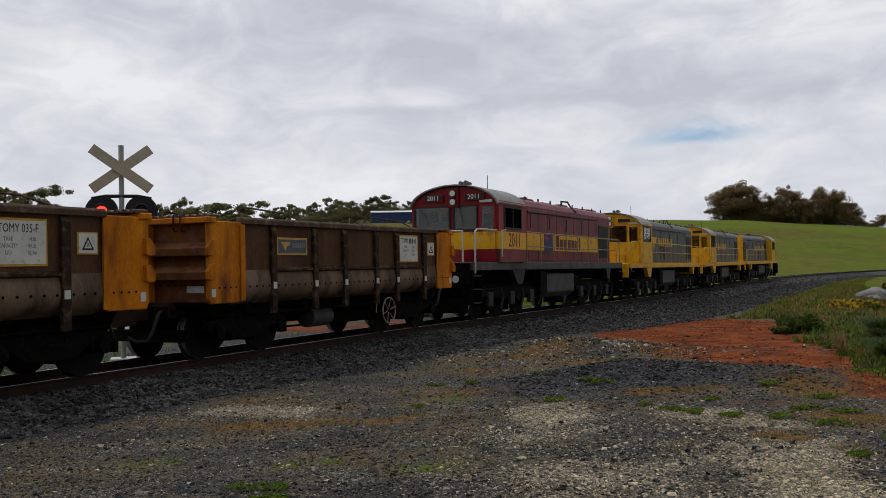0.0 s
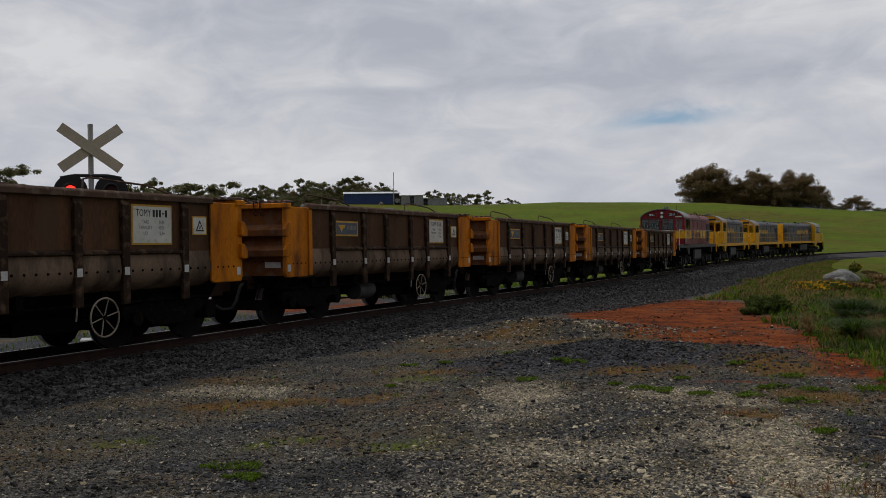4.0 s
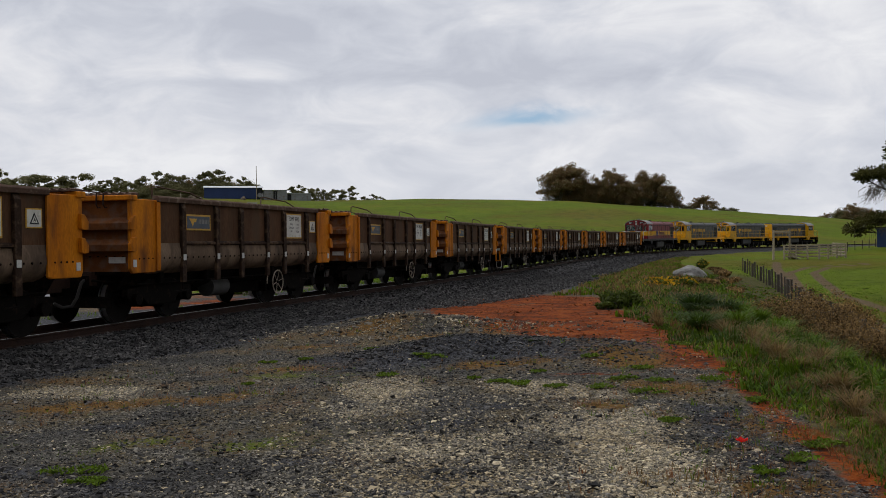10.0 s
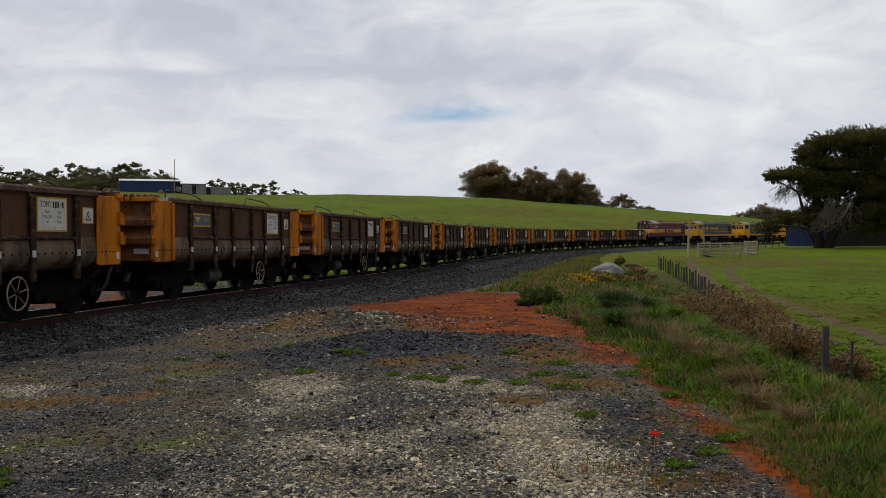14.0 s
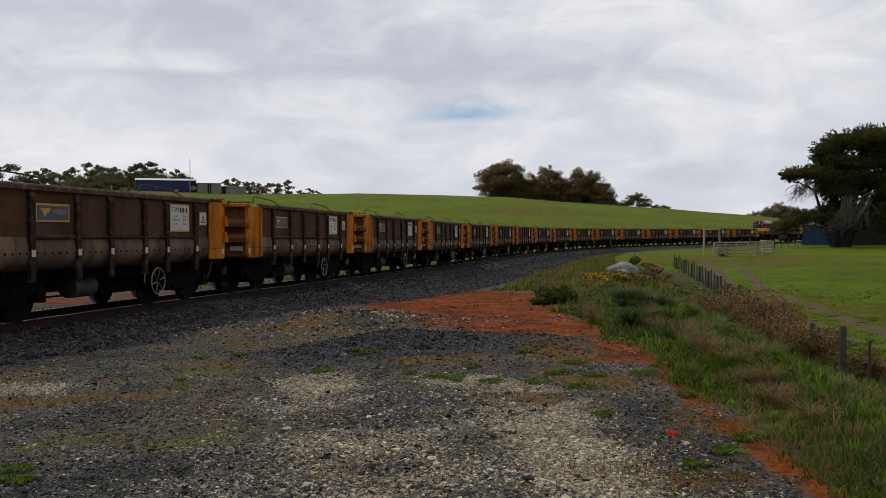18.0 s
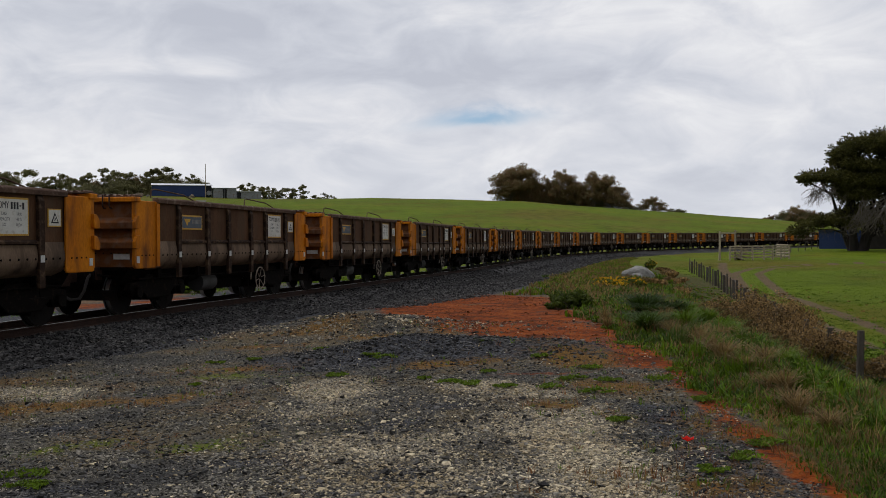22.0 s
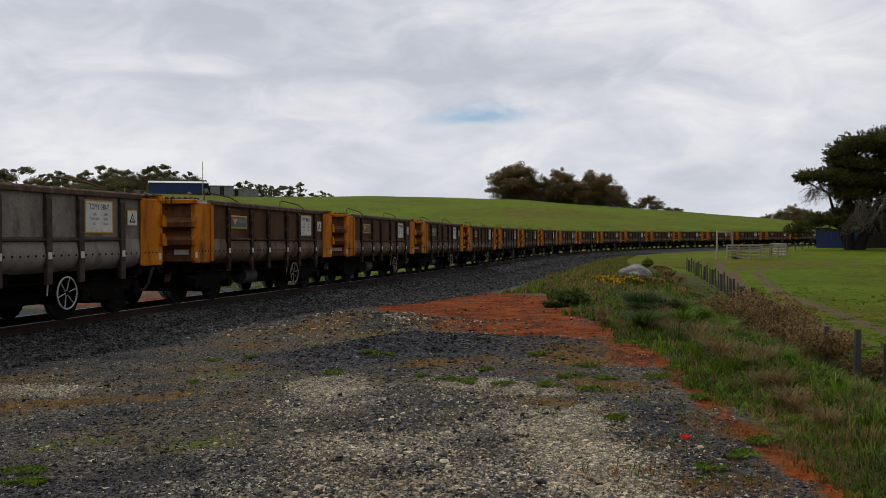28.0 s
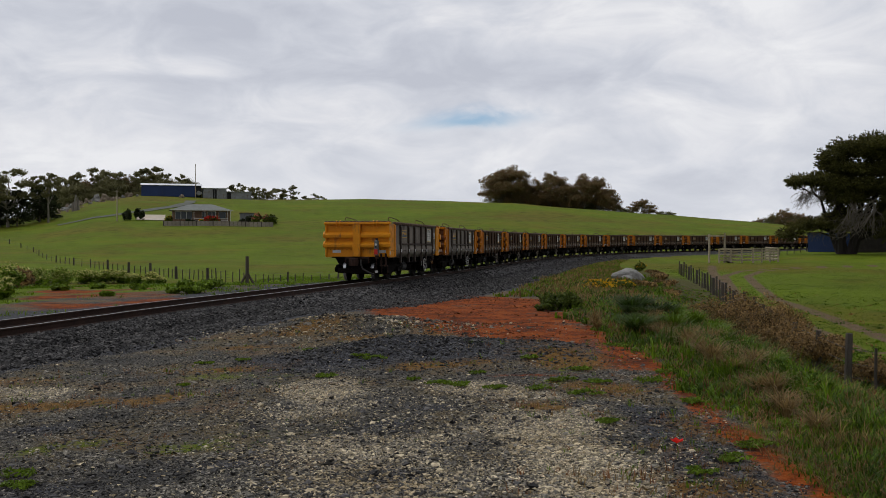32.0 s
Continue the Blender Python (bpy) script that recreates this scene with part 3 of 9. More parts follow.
OCHRE = ((-1.2, 10.6, 2.0, 0.45), (2.9, 5.9, 0.5, 0.25), (0.6, 12.7, 1.6, 0.45), (3.6, 8.6, 0.4, 0.5), (3.75, 6.0, 0.5, 1.1), (4.4, 7.4, 0.4, 0.8), (4.6, 9.6, 0.6, 0.7), (5.0, 12.0, 0.9, 1.2), (2.4, 17.0, 1.9, 0.7), (1.4, 15.6, 1.0, 0.6), (-2.4, 12.6, 1.2, 0.5), (4.4, 16.9, 1.0, 0.7), (4.6, 16.2, 0.9, 0.5), (4.9, 11.4, 0.6, 0.5), (5.7, 12.3, 0.6, 0.7), (6.1, 13.4, 0.6, 0.6), (3.75, 8.2, 0.35, 0.35), (4.1, 7.7, 0.3, 0.3), (3.3, 5.6, 0.45, 0.35), (5.3, 10.4, 0.5, 0.4), (2.9, 16.0, 1.2, 0.35), (3.4, 12.0, 1.2, 0.25))


def ochre(x, y):
    """Where withered brown growth covers the gravel."""
    w = np.zeros(np.shape(x))
    for cx, cy, sx_, sy_ in OCHRE:
        w = np.maximum(w, np.exp(-((x - cx) / sx_) ** 2 - ((y - cy) / sy_) ** 2))
    return np.clip(w * (0.75 + 0.5 * waves(x, y, 0.6, 7.0)), 0, 1)


def ground_material():
    mt = bpy.data.materials.new("ground_earth")
    mt.use_nodes = True
    n, l = mt.node_tree.nodes, mt.node_tree.links
    b = n["Principled BSDF"]
    b.inputs["Roughness"].default_value, b.inputs["Specular IOR Level"].default_value = 0.95, 0.06
    co = n.new("ShaderNodeTexCoord")

    def tex(scale, detail=6, rough=0.6, kind="ShaderNodeTexNoise"):
        t = n.new(kind)
        l.new(co.outputs["Object"], t.inputs["Vector"])
        t.inputs["Scale"].default_value = scale
        if kind == "ShaderNodeTexNoise":
            t.inputs["Detail"].default_value, t.inputs["Roughness"].default_value = detail, rough
        return t

    def ramp(src, *stops):
        r = n.new("ShaderNodeValToRGB")
        l.new(src, r.inputs[0])
        e = r.color_ramp.elements
        while len(e) < len(stops):
            e.new(0.5)
        for q, (p, c) in zip(e, stops):
            q.position, q.color = p, (*c, 1)
        return r.outputs[0]

    def blend(fac, a, c):
        q = n.new("ShaderNodeMixRGB")
        l.new(fac, q.inputs[0])
        l.new(a, q.inputs[1])
        l.new(c, q.inputs[2])
        return q.outputs[0]

    att = n.new("ShaderNodeVertexColor")
    att.layer_name = "zone"
    sep = n.new("ShaderNodeSeparateColor")
    l.new(att.outputs[0], sep.inputs[0])
    mid, fine, grain, field, speck = tex(1.6), tex(9.0, 8), tex(70, 4), tex(0.045, 9, 0.62), tex(38, 3, 0.5, "ShaderNodeTexVoronoi")

    def edge(src, lo=0.40, hi=0.60, wob=0.55):
        q = n.new("ShaderNodeMath")
        q.operation = "MULTIPLY_ADD"
        l.new(fine.outputs[0], q.inputs[0])
        q.inputs[1].default_value = wob
        l.new(src, q.inputs[2])
        k = n.new("ShaderNodeMapRange")
        k.interpolation_type = "SMOOTHSTEP"
        l.new(q.outputs[0], k.inputs[0])
        k.inputs[1].default_value, k.inputs[2].default_value = lo + wob * 0.5, hi + wob * 0.5
        return k.outputs[0]

    patch = tex(0.8, 7, 0.62)
    stone = ramp(speck.outputs["Color"], (0.05, (0.017, 0.017, 0.018)), (0.45, (0.05, 0.05, 0.05)), (0.8, (0.125, 0.12, 0.108)), (0.95, (0.30, 0.28, 0.23)))
    dust = ramp(patch.outputs[0], (0.36, (0.04, 0.038, 0.036)), (0.47, (0.066, 0.059, 0.046)), (0.54, (0.115, 0.085, 0.036)), (0.66, (0.125, 0.066, 0.026)))
    q = n.new("ShaderNodeMixRGB")
    q.inputs[0].default_value = 0.6
    l.new(stone, q.inputs[1])
    l.new(dust, q.inputs[2])
    col = q.outputs[0]
    att2 = n.new("ShaderNodeVertexColor")
    att2.layer_name = "zone_b"
    sep2 = n.new("ShaderNodeSeparateColor")
    l.new(att2.outputs[0], sep2.inputs[0])
    col = blend(edge(sep2.outputs[1], 0.35, 0.75, 0.4), col, ramp(speck.outputs["Color"], (0.1, (0.022, 0.022, 0.026)), (0.6, (0.05, 0.051, 0.056)), (1.0, (0.11, 0.11, 0.115))))
    col = blend(edge(att2.outputs["Alpha"], 0.3, 0.8, 0.7), col, ramp(fine.outputs[0], (0.3, (0.05, 0.032, 0.012)), (0.5, (0.13, 0.07, 0.02)), (0.7, (0.18, 0.10, 0.03))))
    col = blend(edge(sep.outputs[2], 0.3, 0.62, 0.8), col, ramp(speck.outputs["Color"], (0.1, (0.06, 0.053, 0.042)), (0.6, (0.19, 0.165, 0.125)), (1.0, (0.43, 0.375, 0.28))))
    clayish = n.new("ShaderNodeMath")
    clayish.operation = "ADD"
    half = n.new("ShaderNodeMath")
    half.operation = "MULTIPLY"
    half.inputs[1].default_value = 0.5
    l.new(fine.outputs[0], half.inputs[0])
    half2 = n.new("ShaderNodeMath")
    half2.operation = "MULTIPLY"
    half2.inputs[1].default_value = 0.5
    l.new(mid.outputs[0], half2.inputs[0])
    l.new(half.outputs[0], clayish.inputs[0])
    l.new(half2.outputs[0], clayish.inputs[1])
    col = blend(edge(sep.outputs[1], 0.35, 0.7, 0.8), col, ramp(clayish.outputs[0], (0.36, (0.028, 0.012, 0.007)), (0.45, (0.085, 0.021, 0.006)), (0.52, (0.185, 0.040, 0.006)), (0.61, (0.235, 0.062, 0.010)), (0.70, (0.14, 0.072, 0.030))))
    ga = ramp(field.outputs[0], (0.34, (0.104, 0.094, 0.006)), (0.45, (0.082, 0.122, 0.004)), (0.56, (0.102, 0.156, 0.004)), (0.7, (0.142, 0.140, 0.008)))
    gb = ramp(fine.outputs[0], (0.3, (0.040, 0.050, 0.005)), (0.5, (0.078, 0.098, 0.006)), (0.7, (0.125, 0.108, 0.018)))
    q = n.new("ShaderNodeMixRGB")
    q.inputs[0].default_value = 0.35
    l.new(ga, q.inputs[1])
    l.new(gb, q.inputs[2])
    # worn brownish stretches and paler seeding ones over the pasture
    worn, sward = tex(0.028, 7, 0.6), tex(0.35, 6, 0.65)
    green = blend(ramp(worn.outputs[0], (0.48, (0, 0, 0)), (0.62, (0.62, 0.62, 0.62))), q.outputs[0], ramp(sward.outputs[0], (0.3, (0.070, 0.056, 0.008)), (0.7, (0.150, 0.105, 0.020))))
    tone = n.new("ShaderNodeMixRGB")
    tone.blend_type, tone.inputs[0].default_value = "MULTIPLY", 1.0
    l.new(green, tone.inputs[1])
    l.new(ramp(sward.outputs[0], (0.30, (0.66, 0.68, 0.7)), (0.5, (1, 1, 1)), (0.7, (1.0, 1.0, 1.0))), tone.inputs[2])
    col = blend(edge(sep.outputs[0]), col, tone.outputs[0])
    col = blend(edge(sep2.outputs[2], 0.3, 0.8, 0.5), col, ramp(fine.outputs[0], (0.3, (0.028, 0.028, 0.010)), (0.5, (0.06, 0.062, 0.018)), (0.7, (0.12, 0.085, 0.04))))
    col = blend(edge(sep2.outputs[0], 0.35, 0.7, 0.5), col, ramp(fine.outputs[0], (0.3, (0.07, 0.048, 0.027)), (0.7, (0.15, 0.105, 0.062))))
    q = n.new("ShaderNodeMixRGB")
    q.blend_type, q.inputs[0].default_value = "OVERLAY", 0.55
    l.new(col, q.inputs[1])
    l.new(grain.outputs[0], q.inputs[2])
    l.new(q.outputs[0], b.inputs["Base Color"])
    bp = n.new("ShaderNodeBump")
    bp.inputs["Strength"].default_value, bp.inputs["Distance"].default_value = 0.7, 0.02
    l.new(speck.outputs["Distance"], bp.inputs["Height"])
    b2 = n.new("ShaderNodeBump")
    b2.inputs["Strength"].default_value, b2.inputs["Distance"].default_value = 0.6, 0.05
    l.new(fine.outputs[0], b2.inputs["Height"])
    l.new(bp.outputs[0], b2.inputs["Normal"])
    l.new(b2.outputs[0], b.inputs["Normal"])
    return mt


def make_ground():
    ang = np.radians(np.concatenate([np.linspace(-180, -26, 50, endpoint=False), np.linspace(-26, 46, 420, endpoint=False), np.linspace(46, 180, 44, endpoint=False)]))
    rad = np.concatenate([[0.6], np.geomspace(1.5, 60, 210), np.geomspace(62, 480, 90), np.geomspace(520, 4500, 14)])
    a, r = np.meshgrid(ang, rad)
    x, y = r * np.sin(a), r * np.cos(a)
    z = ground_z(x, y)
    na, nr = len(ang), len(rad)
    v = np.stack([x, y, z], -1).reshape(-1, 3)
    i, j = np.meshgrid(np.arange(nr - 1), np.arange(na), indexing="ij")
    k = (j + 1) % na
    f = np.stack([i * na + j, (i + 1) * na + j, (i + 1) * na + k, i * na + k], -1).reshape(-1, 4)[:, ::-1]
    me = bpy.data.meshes.new("ground")
    me.from_pydata(v.tolist(), [], f.tolist() + [tuple(range(na))[::-1]])
    g, c, p, t, tr = zones(v[:, 0], v[:, 1])
    layer = me.color_attributes.new("zone", "FLOAT_COLOR", "POINT")
    layer.data.foreach_set("color", np.stack([g, c, p, t], -1).astype(np.float32).ravel())
    s, d = off_track(v[:, 0], v[:, 1])
    bank = sm(-0.45, 0.35, d - grass_edge(s)) * (1 - sm(4.0, 7.0, d - crest(s))) * (1 - sm(60, 110, s))
    layer = me.color_attributes.new("zone_b", "FLOAT_COLOR", "POINT")
    layer.data.foreach_set("color", np.stack([tr, t, bank, ochre(v[:, 0], v[:, 1])], -1).astype(np.float32).ravel())
    me.polygons.foreach_set("use_smooth", [True] * len(me.polygons))
    me.materials.append(ground_material())
    tagged(new("ground", me), "gravel yard with red clay, grassy bank and green hill pasture", "ground", kind="structure")


make_ground()

M["ballast"] = mat("ballast_stone", (0.082, 0.078, 0.075), (0.020, 0.0195, 0.020), 0.9, 0, 3, 45, 0.5, 0.5, (0.12, 0.11, 0.10), 0.2, island=0.8, spec=0.15)
M["pebble"] = mat("yard_pebbles", (0.20, 0.180, 0.145), (0.038, 0.037, 0.036), 0.9, 0, 1.2, 60, 0.4, 0.3, island=0.92, spec=0.15)
M["pebble_pale"] = mat("pale_pebbles", (0.50, 0.43, 0.30), (0.26, 0.20, 0.115), 0.9, 0, 1.2, 60, 0.4, 0.3, island=0.6, spec=0.15)
M["clod"] = mat("clay_clods", (0.19, 0.055, 0.016), (0.06, 0.028, 0.016), 0.95, 0, 2, 50, 0.4, 0.3, island=0.6, spec=0.1)
M["rail_top"] = mat("polished_rail_head", (0.36, 0.355, 0.35), (0.25, 0.245, 0.24), 0.38, 0.9, 3, 60, 0.2, 0.02)
M["sleeper"] = mat("weathered_sleeper", (0.13, 0.105, 0.085), (0.075, 0.06, 0.05), 0.9, 0, 3, 50, 0.5, 0.4, per_object=0.25, stretch=(0.3, 3, 3))


def loft(name, sections, material, parent=None, close=True):
    """A strip through equal cross-sections."""
    n, sh = len(sections[0]), Shape()
    fs = []
    for i in range(len(sections) - 1):
        for k in range(n if close else n - 1):
            fs.append((i * n + k, (i + 1) * n + k, (i + 1) * n + (k + 1) % n, i * n + (k + 1) % n))
    sh.add([p for q in sections for p in q], fs)
    return part(name, sh, material, parent)


def make_track():
    stations = list(np.arange(-60, 330, 2.0))
    bed = loft("ballast_bed", [[on_track(s, lat, z) for lat, z in ((-2.7, -0.5), (-1.45, -0.19), (-0.9, -0.16), (0.9, -0.16), (1.45, -0.19), (2.1, -0.42), (2.6, -0.55))] for s in stations], M["ballast"], close=False)
    tagged(bed, "bed of dark crushed ballast under the railway track", "track bed", kind="structure")
    prof = ((-0.065, -0.15), (0.065, -0.15), (0.065, -0.138), (0.012, -0.12), (0.012, -0.035), (0.035, -0.025), (0.035, -0.004), (0.0, -0.001), (-0.035, -0.004), (-0.035, -0.025), (-0.012, -0.035), (-0.012, -0.12), (-0.065, -0.138))
    head = ((-0.014, -0.004), (-0.012, 0.002), (0.012, 0.002), (0.014, -0.004))
    for side in (-0.57, 0.57):
        rail = loft("rail", [[on_track(s, side + u, w) for u, w in prof] for s in stations], M["rust"])
        tagged(rail, "rust-brown steel rail with a polished running surface", "rail", "rails of the line", "structure")
        loft("rail_head", [[on_track(s, side + u, w) for u, w in head] for s in stations], M["rail_top"], rail)
    me = Shape().box(-1.0, 1.0, -0.115, 0.115, -0.24, -0.153).mesh("sleeper", M["sleeper"], bevel=0.01)
    bed_sleepers = empty("sleepers")
    tagged(bed_sleepers, "row of weathered timber sleepers under the rails", "sleepers", kind="structure")
    for s in np.arange(2.0, 150.0, 0.68):
        p, t = on_track(s), float(np.interp(s, _s, _th))
        part("sleeper", me, None, bed_sleepers, at=pose(p.x, p.y, p.z + random.uniform(-0.01, 0.004), 0, 0, -math.degrees(t) + random.uniform(-1, 1)))


def rock_field(name, label, category, places, material, flat=0.7):
    """Broken stones, each its own little lump, in one mesh. places: rows of x, y, z, size."""
    rng = np.random.default_rng(7)
    base = np.array([(1, 0, 0), (-1, 0, 0), (0, 1, 0), (0, -1, 0), (0, 0, 1), (0, 0, -1)], float)
    tri = np.array([(0, 2, 4), (2, 1, 4), (1, 3, 4), (3, 0, 4), (2, 0, 5), (1, 2, 5), (3, 1, 5), (0, 3, 5)])
    pl = np.asarray(places)
    n = len(pl)
    v = base[None] * rng.uniform(0.65, 1.25, (n, 6, 1)) + rng.normal(0, 0.28, (n, 6, 3))
    q = rng.normal(size=(n, 4))
    q /= np.linalg.norm(q, axis=1)[:, None]
    w, a, b, c = q.T
    R = np.stack([1 - 2 * (b * b + c * c), 2 * (a * b - w * c), 2 * (a * c + w * b), 2 * (a * b + w * c), 1 - 2 * (a * a + c * c), 2 * (b * c - w * a), 2 * (a * c - w * b), 2 * (b * c + w * a), 1 - 2 * (a * a + b * b)], -1).reshape(n, 3, 3)
    v = np.einsum("nij,nkj->nki", R, v) * pl[:, None, 3:4] * np.array([1, 1, flat])
    v += pl[:, None, :3]
    f = (tri[None] + 6 * np.arange(n)[:, None, None]).reshape(-1, 3)
    me = bpy.data.meshes.new(name)
    me.from_pydata(v.reshape(-1, 3).tolist(), [], f.tolist())
    me.materials.append(material)
    return tagged(new(name, me), label, category, kind="stuff")


def bed_z(d):
    return np.interp(np.abs(d), (0.9, 1.45, 2.1, 2.6), (-0.16, -0.19, -0.42, -0.55))


def make_stones():
    rng = np.random.default_rng(3)
    # ballast: dense beside the yard, thinner along the curve
    out = []
    for s0, s1, lo, hi, n, size in ((8, 30, 0.66, 2.6, 24000, 0.040), (30, 62, 0.66, 5.5, 21000, 0.044), (62, 130, 0.66, 5.6, 8000, 0.06), (16, 38, 2.3, 4.8, 9000, 0.032), (10, 62, -0.5, 0.5, 2500, 0.035), (8, 50, -2.6, -0.66, 3000, 0.038)):
        s, d = rng.uniform(s0, s1, n), rng.uniform(lo, hi, n)
        k = d < ballast_toe(s) + rng.normal(0.05, 0.12, n)
        s, d = s[k], d[k]
        n = len(s)
        t = np.interp(s, _s, _th)
        x, y = np.interp(s, _s, _x) + d * np.cos(t), np.interp(s, _s, _y) - d * np.sin(t)
        z = np.maximum(rail_z(s) + bed_z(d), ground_z(x, y)) + 0.004
        out.append(np.stack([x, y, z, size * rng.uniform(0.6, 1.35, n)], -1))
    rock_field("ballast_stones", "broken dark grey ballast stones beside the rails", "ballast", np.concatenate(out), M["ballast"])
    # loose pebbles of the yard
    n = 265000
    a, r = np.radians(rng.uniform(-26, 37, n)), 4.4 * (20.0 / 4.4) ** rng.uniform(0, 1, n)
    x, y = r * np.sin(a), r * np.cos(a)
    s, d = off_track(x, y)
    g, c, p, t, tr = zones(x, y)
    keep = (d > ballast_toe(s) - 0.1) & (d < grass_edge(s) - 0.25 + 0.4 * waves(x, y, 0.7, 3.0)) & (rng.uniform(0, 1, n) > 0.95 * np.maximum(np.maximum(np.minimum(1, 1.3 * g), c), 0.9 * ochre(x, y)))
    size = np.clip(rng.lognormal(-4.85, 0.5, n), 0.004, 0.04)
    pale = rng.uniform(0, 1, n) < np.clip(0.03 + 0.78 * p, 0, 0.86)
    size = np.where(pale, size * 1.08, size)
    z = ground_z(x, y)
    rows = np.stack([x, y, z + 0.002, size], -1)
    slate = ~pale & (rng.uniform(0, 1, n) < 0.12 + 0.8 * t)
    rock_field("yard_gravel", "grey gravel strewn over the yard", "gravel", rows[keep & ~pale & ~slate], M["pebble"], 0.6)
    rock_field("slate_gravel", "dark slate gravel strewn over the yard", "gravel", rows[keep & slate], M["ballast"], 0.6)
    rock_field("pale_gravel", "pale limestone chips worn into the yard", "gravel", rows[keep & pale], M["pebble_pale"], 0.6)
    n = 4200
    x, y = rng.normal(3.2, 1.3, n), rng.normal(17.2, 0.8, n)
    rows = np.stack([x, y, ground_z(x, y) + 0.008, 0.009 + 0.042 * rng.uniform(0, 1, n) ** 6], -1)
    rock_field("rubble", "low heap of pale broken stones at the yard's edge", "rubble", rows[:900], M["pebble_pale"], 0.7)
    rock_field("rubble", "dark broken stones mixed into the low heap", "rubble", rows[900:], M["pebble"], 0.7)
    # clods and grit on the red clay
    n = 9000
    x, y = rng.uniform(4.4, 11.5, n), rng.uniform(15.0, 32.5, n)
    g, c, p, t, tr = zones(x, y)
    k = (c > 0.3) & (waves(x, y, 1.2, 6.0) + rng.normal(0, 0.3, n) > 0.0)
    rows = np.stack([x, y, ground_z(x, y), 0.006 + 0.04 * rng.uniform(0, 1, n) ** 6], -1)
    rock_field("clay_clods", "crumbled clods lying on the red clay", "clay", rows[k], M["clod"], 0.7)
    # larger slate lumps, thick in the windrow
    n = 5200
    a, r = np.radians(rng.uniform(-24, 33, n)), 4.6 * (16.0 / 4.6) ** rng.uniform(0, 1, n)
    x, y = r * np.sin(a), r * np.cos(a)
    x[:2600], y[:2600] = rng.uniform(1.4, 5.6, 2600), 12.9 + rng.normal(0, 0.7, 2600)
    s, d = off_track(x, y)
    g, c, p, t, tr = zones(x, y)
    k = (d > 2.6) & (d < grass_edge(s)) & (rng.uniform(0, 1, n) > np.maximum(c, p))
    rows = np.stack([x, y, ground_z(x, y) + 0.004, 0.012 + 0.030 * rng.uniform(0, 1, n) ** 2.5], -1)
    rock_field("slate_lumps", "dark slate lumps lying in the gravel", "gravel", rows[k], M["ballast"], 0.65)


make_track()
make_stones()

M["letter_maroon"] = mat("maroon_lettering", (0.10, 0.008, 0.012), (0.08, 0.006, 0.01), 0.5, 0, 8, 60, 0.1, 0)
M["number_white"] = mat("white_numerals", (0.85, 0.85, 0.83), (0.8, 0.8, 0.78), 0.5, 0, 8, 60, 0.1, 0)

# ---------------------------------------------------------------- ore wagons
PITCH = 10.3
POSTS = (-2.8, -1.5, -0.45, 0.78, 1.68, 2.98)


def wheelset(parent, x, radius=0.42, gauge=1.067):
    w = part("wheelset", Shape().tube([(0, -0.75, 0), (0, 0.75, 0)], 0.075, 8), M["steel_black"], parent, at=pose(x, 0, radius))
    for side in (-1, 1):
        y = side * (gauge / 2 + 0.035)
        sh = Shape().disc((0, y + side * 0.02, 0), (0, 1, 0), radius, 0.09, 24).disc((0, y - side * 0.045, 0), (0, 1, 0), radius + 0.025, 0.03, 24)
        sh.disc((0, y + side * 0.06, 0), (0, 1, 0), 0.13, 0.14, 12)
        for k in range(6):
            a = k * math.pi / 3
            sh.disc((0.25 * math.cos(a), y + side * 0.066, 0.25 * math.sin(a)), (0, 1, 0), 0.05, 0.006, 8)
        me = sh.mesh("wheel", (M["wheel_steel"], M["tyre_steel"]))
        for q in me.polygons:
            if abs(q.normal.y) < 0.1 and abs(math.hypot(q.center.x, q.center.z) - radius) < 0.03:
                q.material_index = 1
        part("wheel", me, None, w)
    return w


def bogie(parent, x, half=0.85, loco=False):
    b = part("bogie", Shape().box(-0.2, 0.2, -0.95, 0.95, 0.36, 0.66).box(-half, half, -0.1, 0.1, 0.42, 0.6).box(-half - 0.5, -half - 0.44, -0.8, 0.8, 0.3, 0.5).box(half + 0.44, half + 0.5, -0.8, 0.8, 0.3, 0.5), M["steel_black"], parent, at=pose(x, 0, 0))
    # solid blocks, added also to close the bright gaps between the frames
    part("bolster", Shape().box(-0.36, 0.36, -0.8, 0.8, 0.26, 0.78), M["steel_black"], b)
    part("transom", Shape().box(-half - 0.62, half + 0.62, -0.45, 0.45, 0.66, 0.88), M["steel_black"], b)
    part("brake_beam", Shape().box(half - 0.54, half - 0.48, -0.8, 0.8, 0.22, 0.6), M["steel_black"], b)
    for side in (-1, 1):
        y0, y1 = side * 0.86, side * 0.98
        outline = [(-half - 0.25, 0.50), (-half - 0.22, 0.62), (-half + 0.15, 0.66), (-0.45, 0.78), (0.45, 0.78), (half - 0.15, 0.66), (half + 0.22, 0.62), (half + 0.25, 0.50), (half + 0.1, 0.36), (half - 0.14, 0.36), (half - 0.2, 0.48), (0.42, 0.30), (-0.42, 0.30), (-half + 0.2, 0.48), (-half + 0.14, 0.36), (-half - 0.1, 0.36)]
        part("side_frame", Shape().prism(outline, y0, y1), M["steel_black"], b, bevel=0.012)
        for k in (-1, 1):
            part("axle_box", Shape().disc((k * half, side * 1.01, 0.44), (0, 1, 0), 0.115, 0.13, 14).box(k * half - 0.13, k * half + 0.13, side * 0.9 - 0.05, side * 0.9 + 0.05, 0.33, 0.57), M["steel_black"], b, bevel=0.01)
    for k in (-half, half):
        wheelset(b, k)
    return b


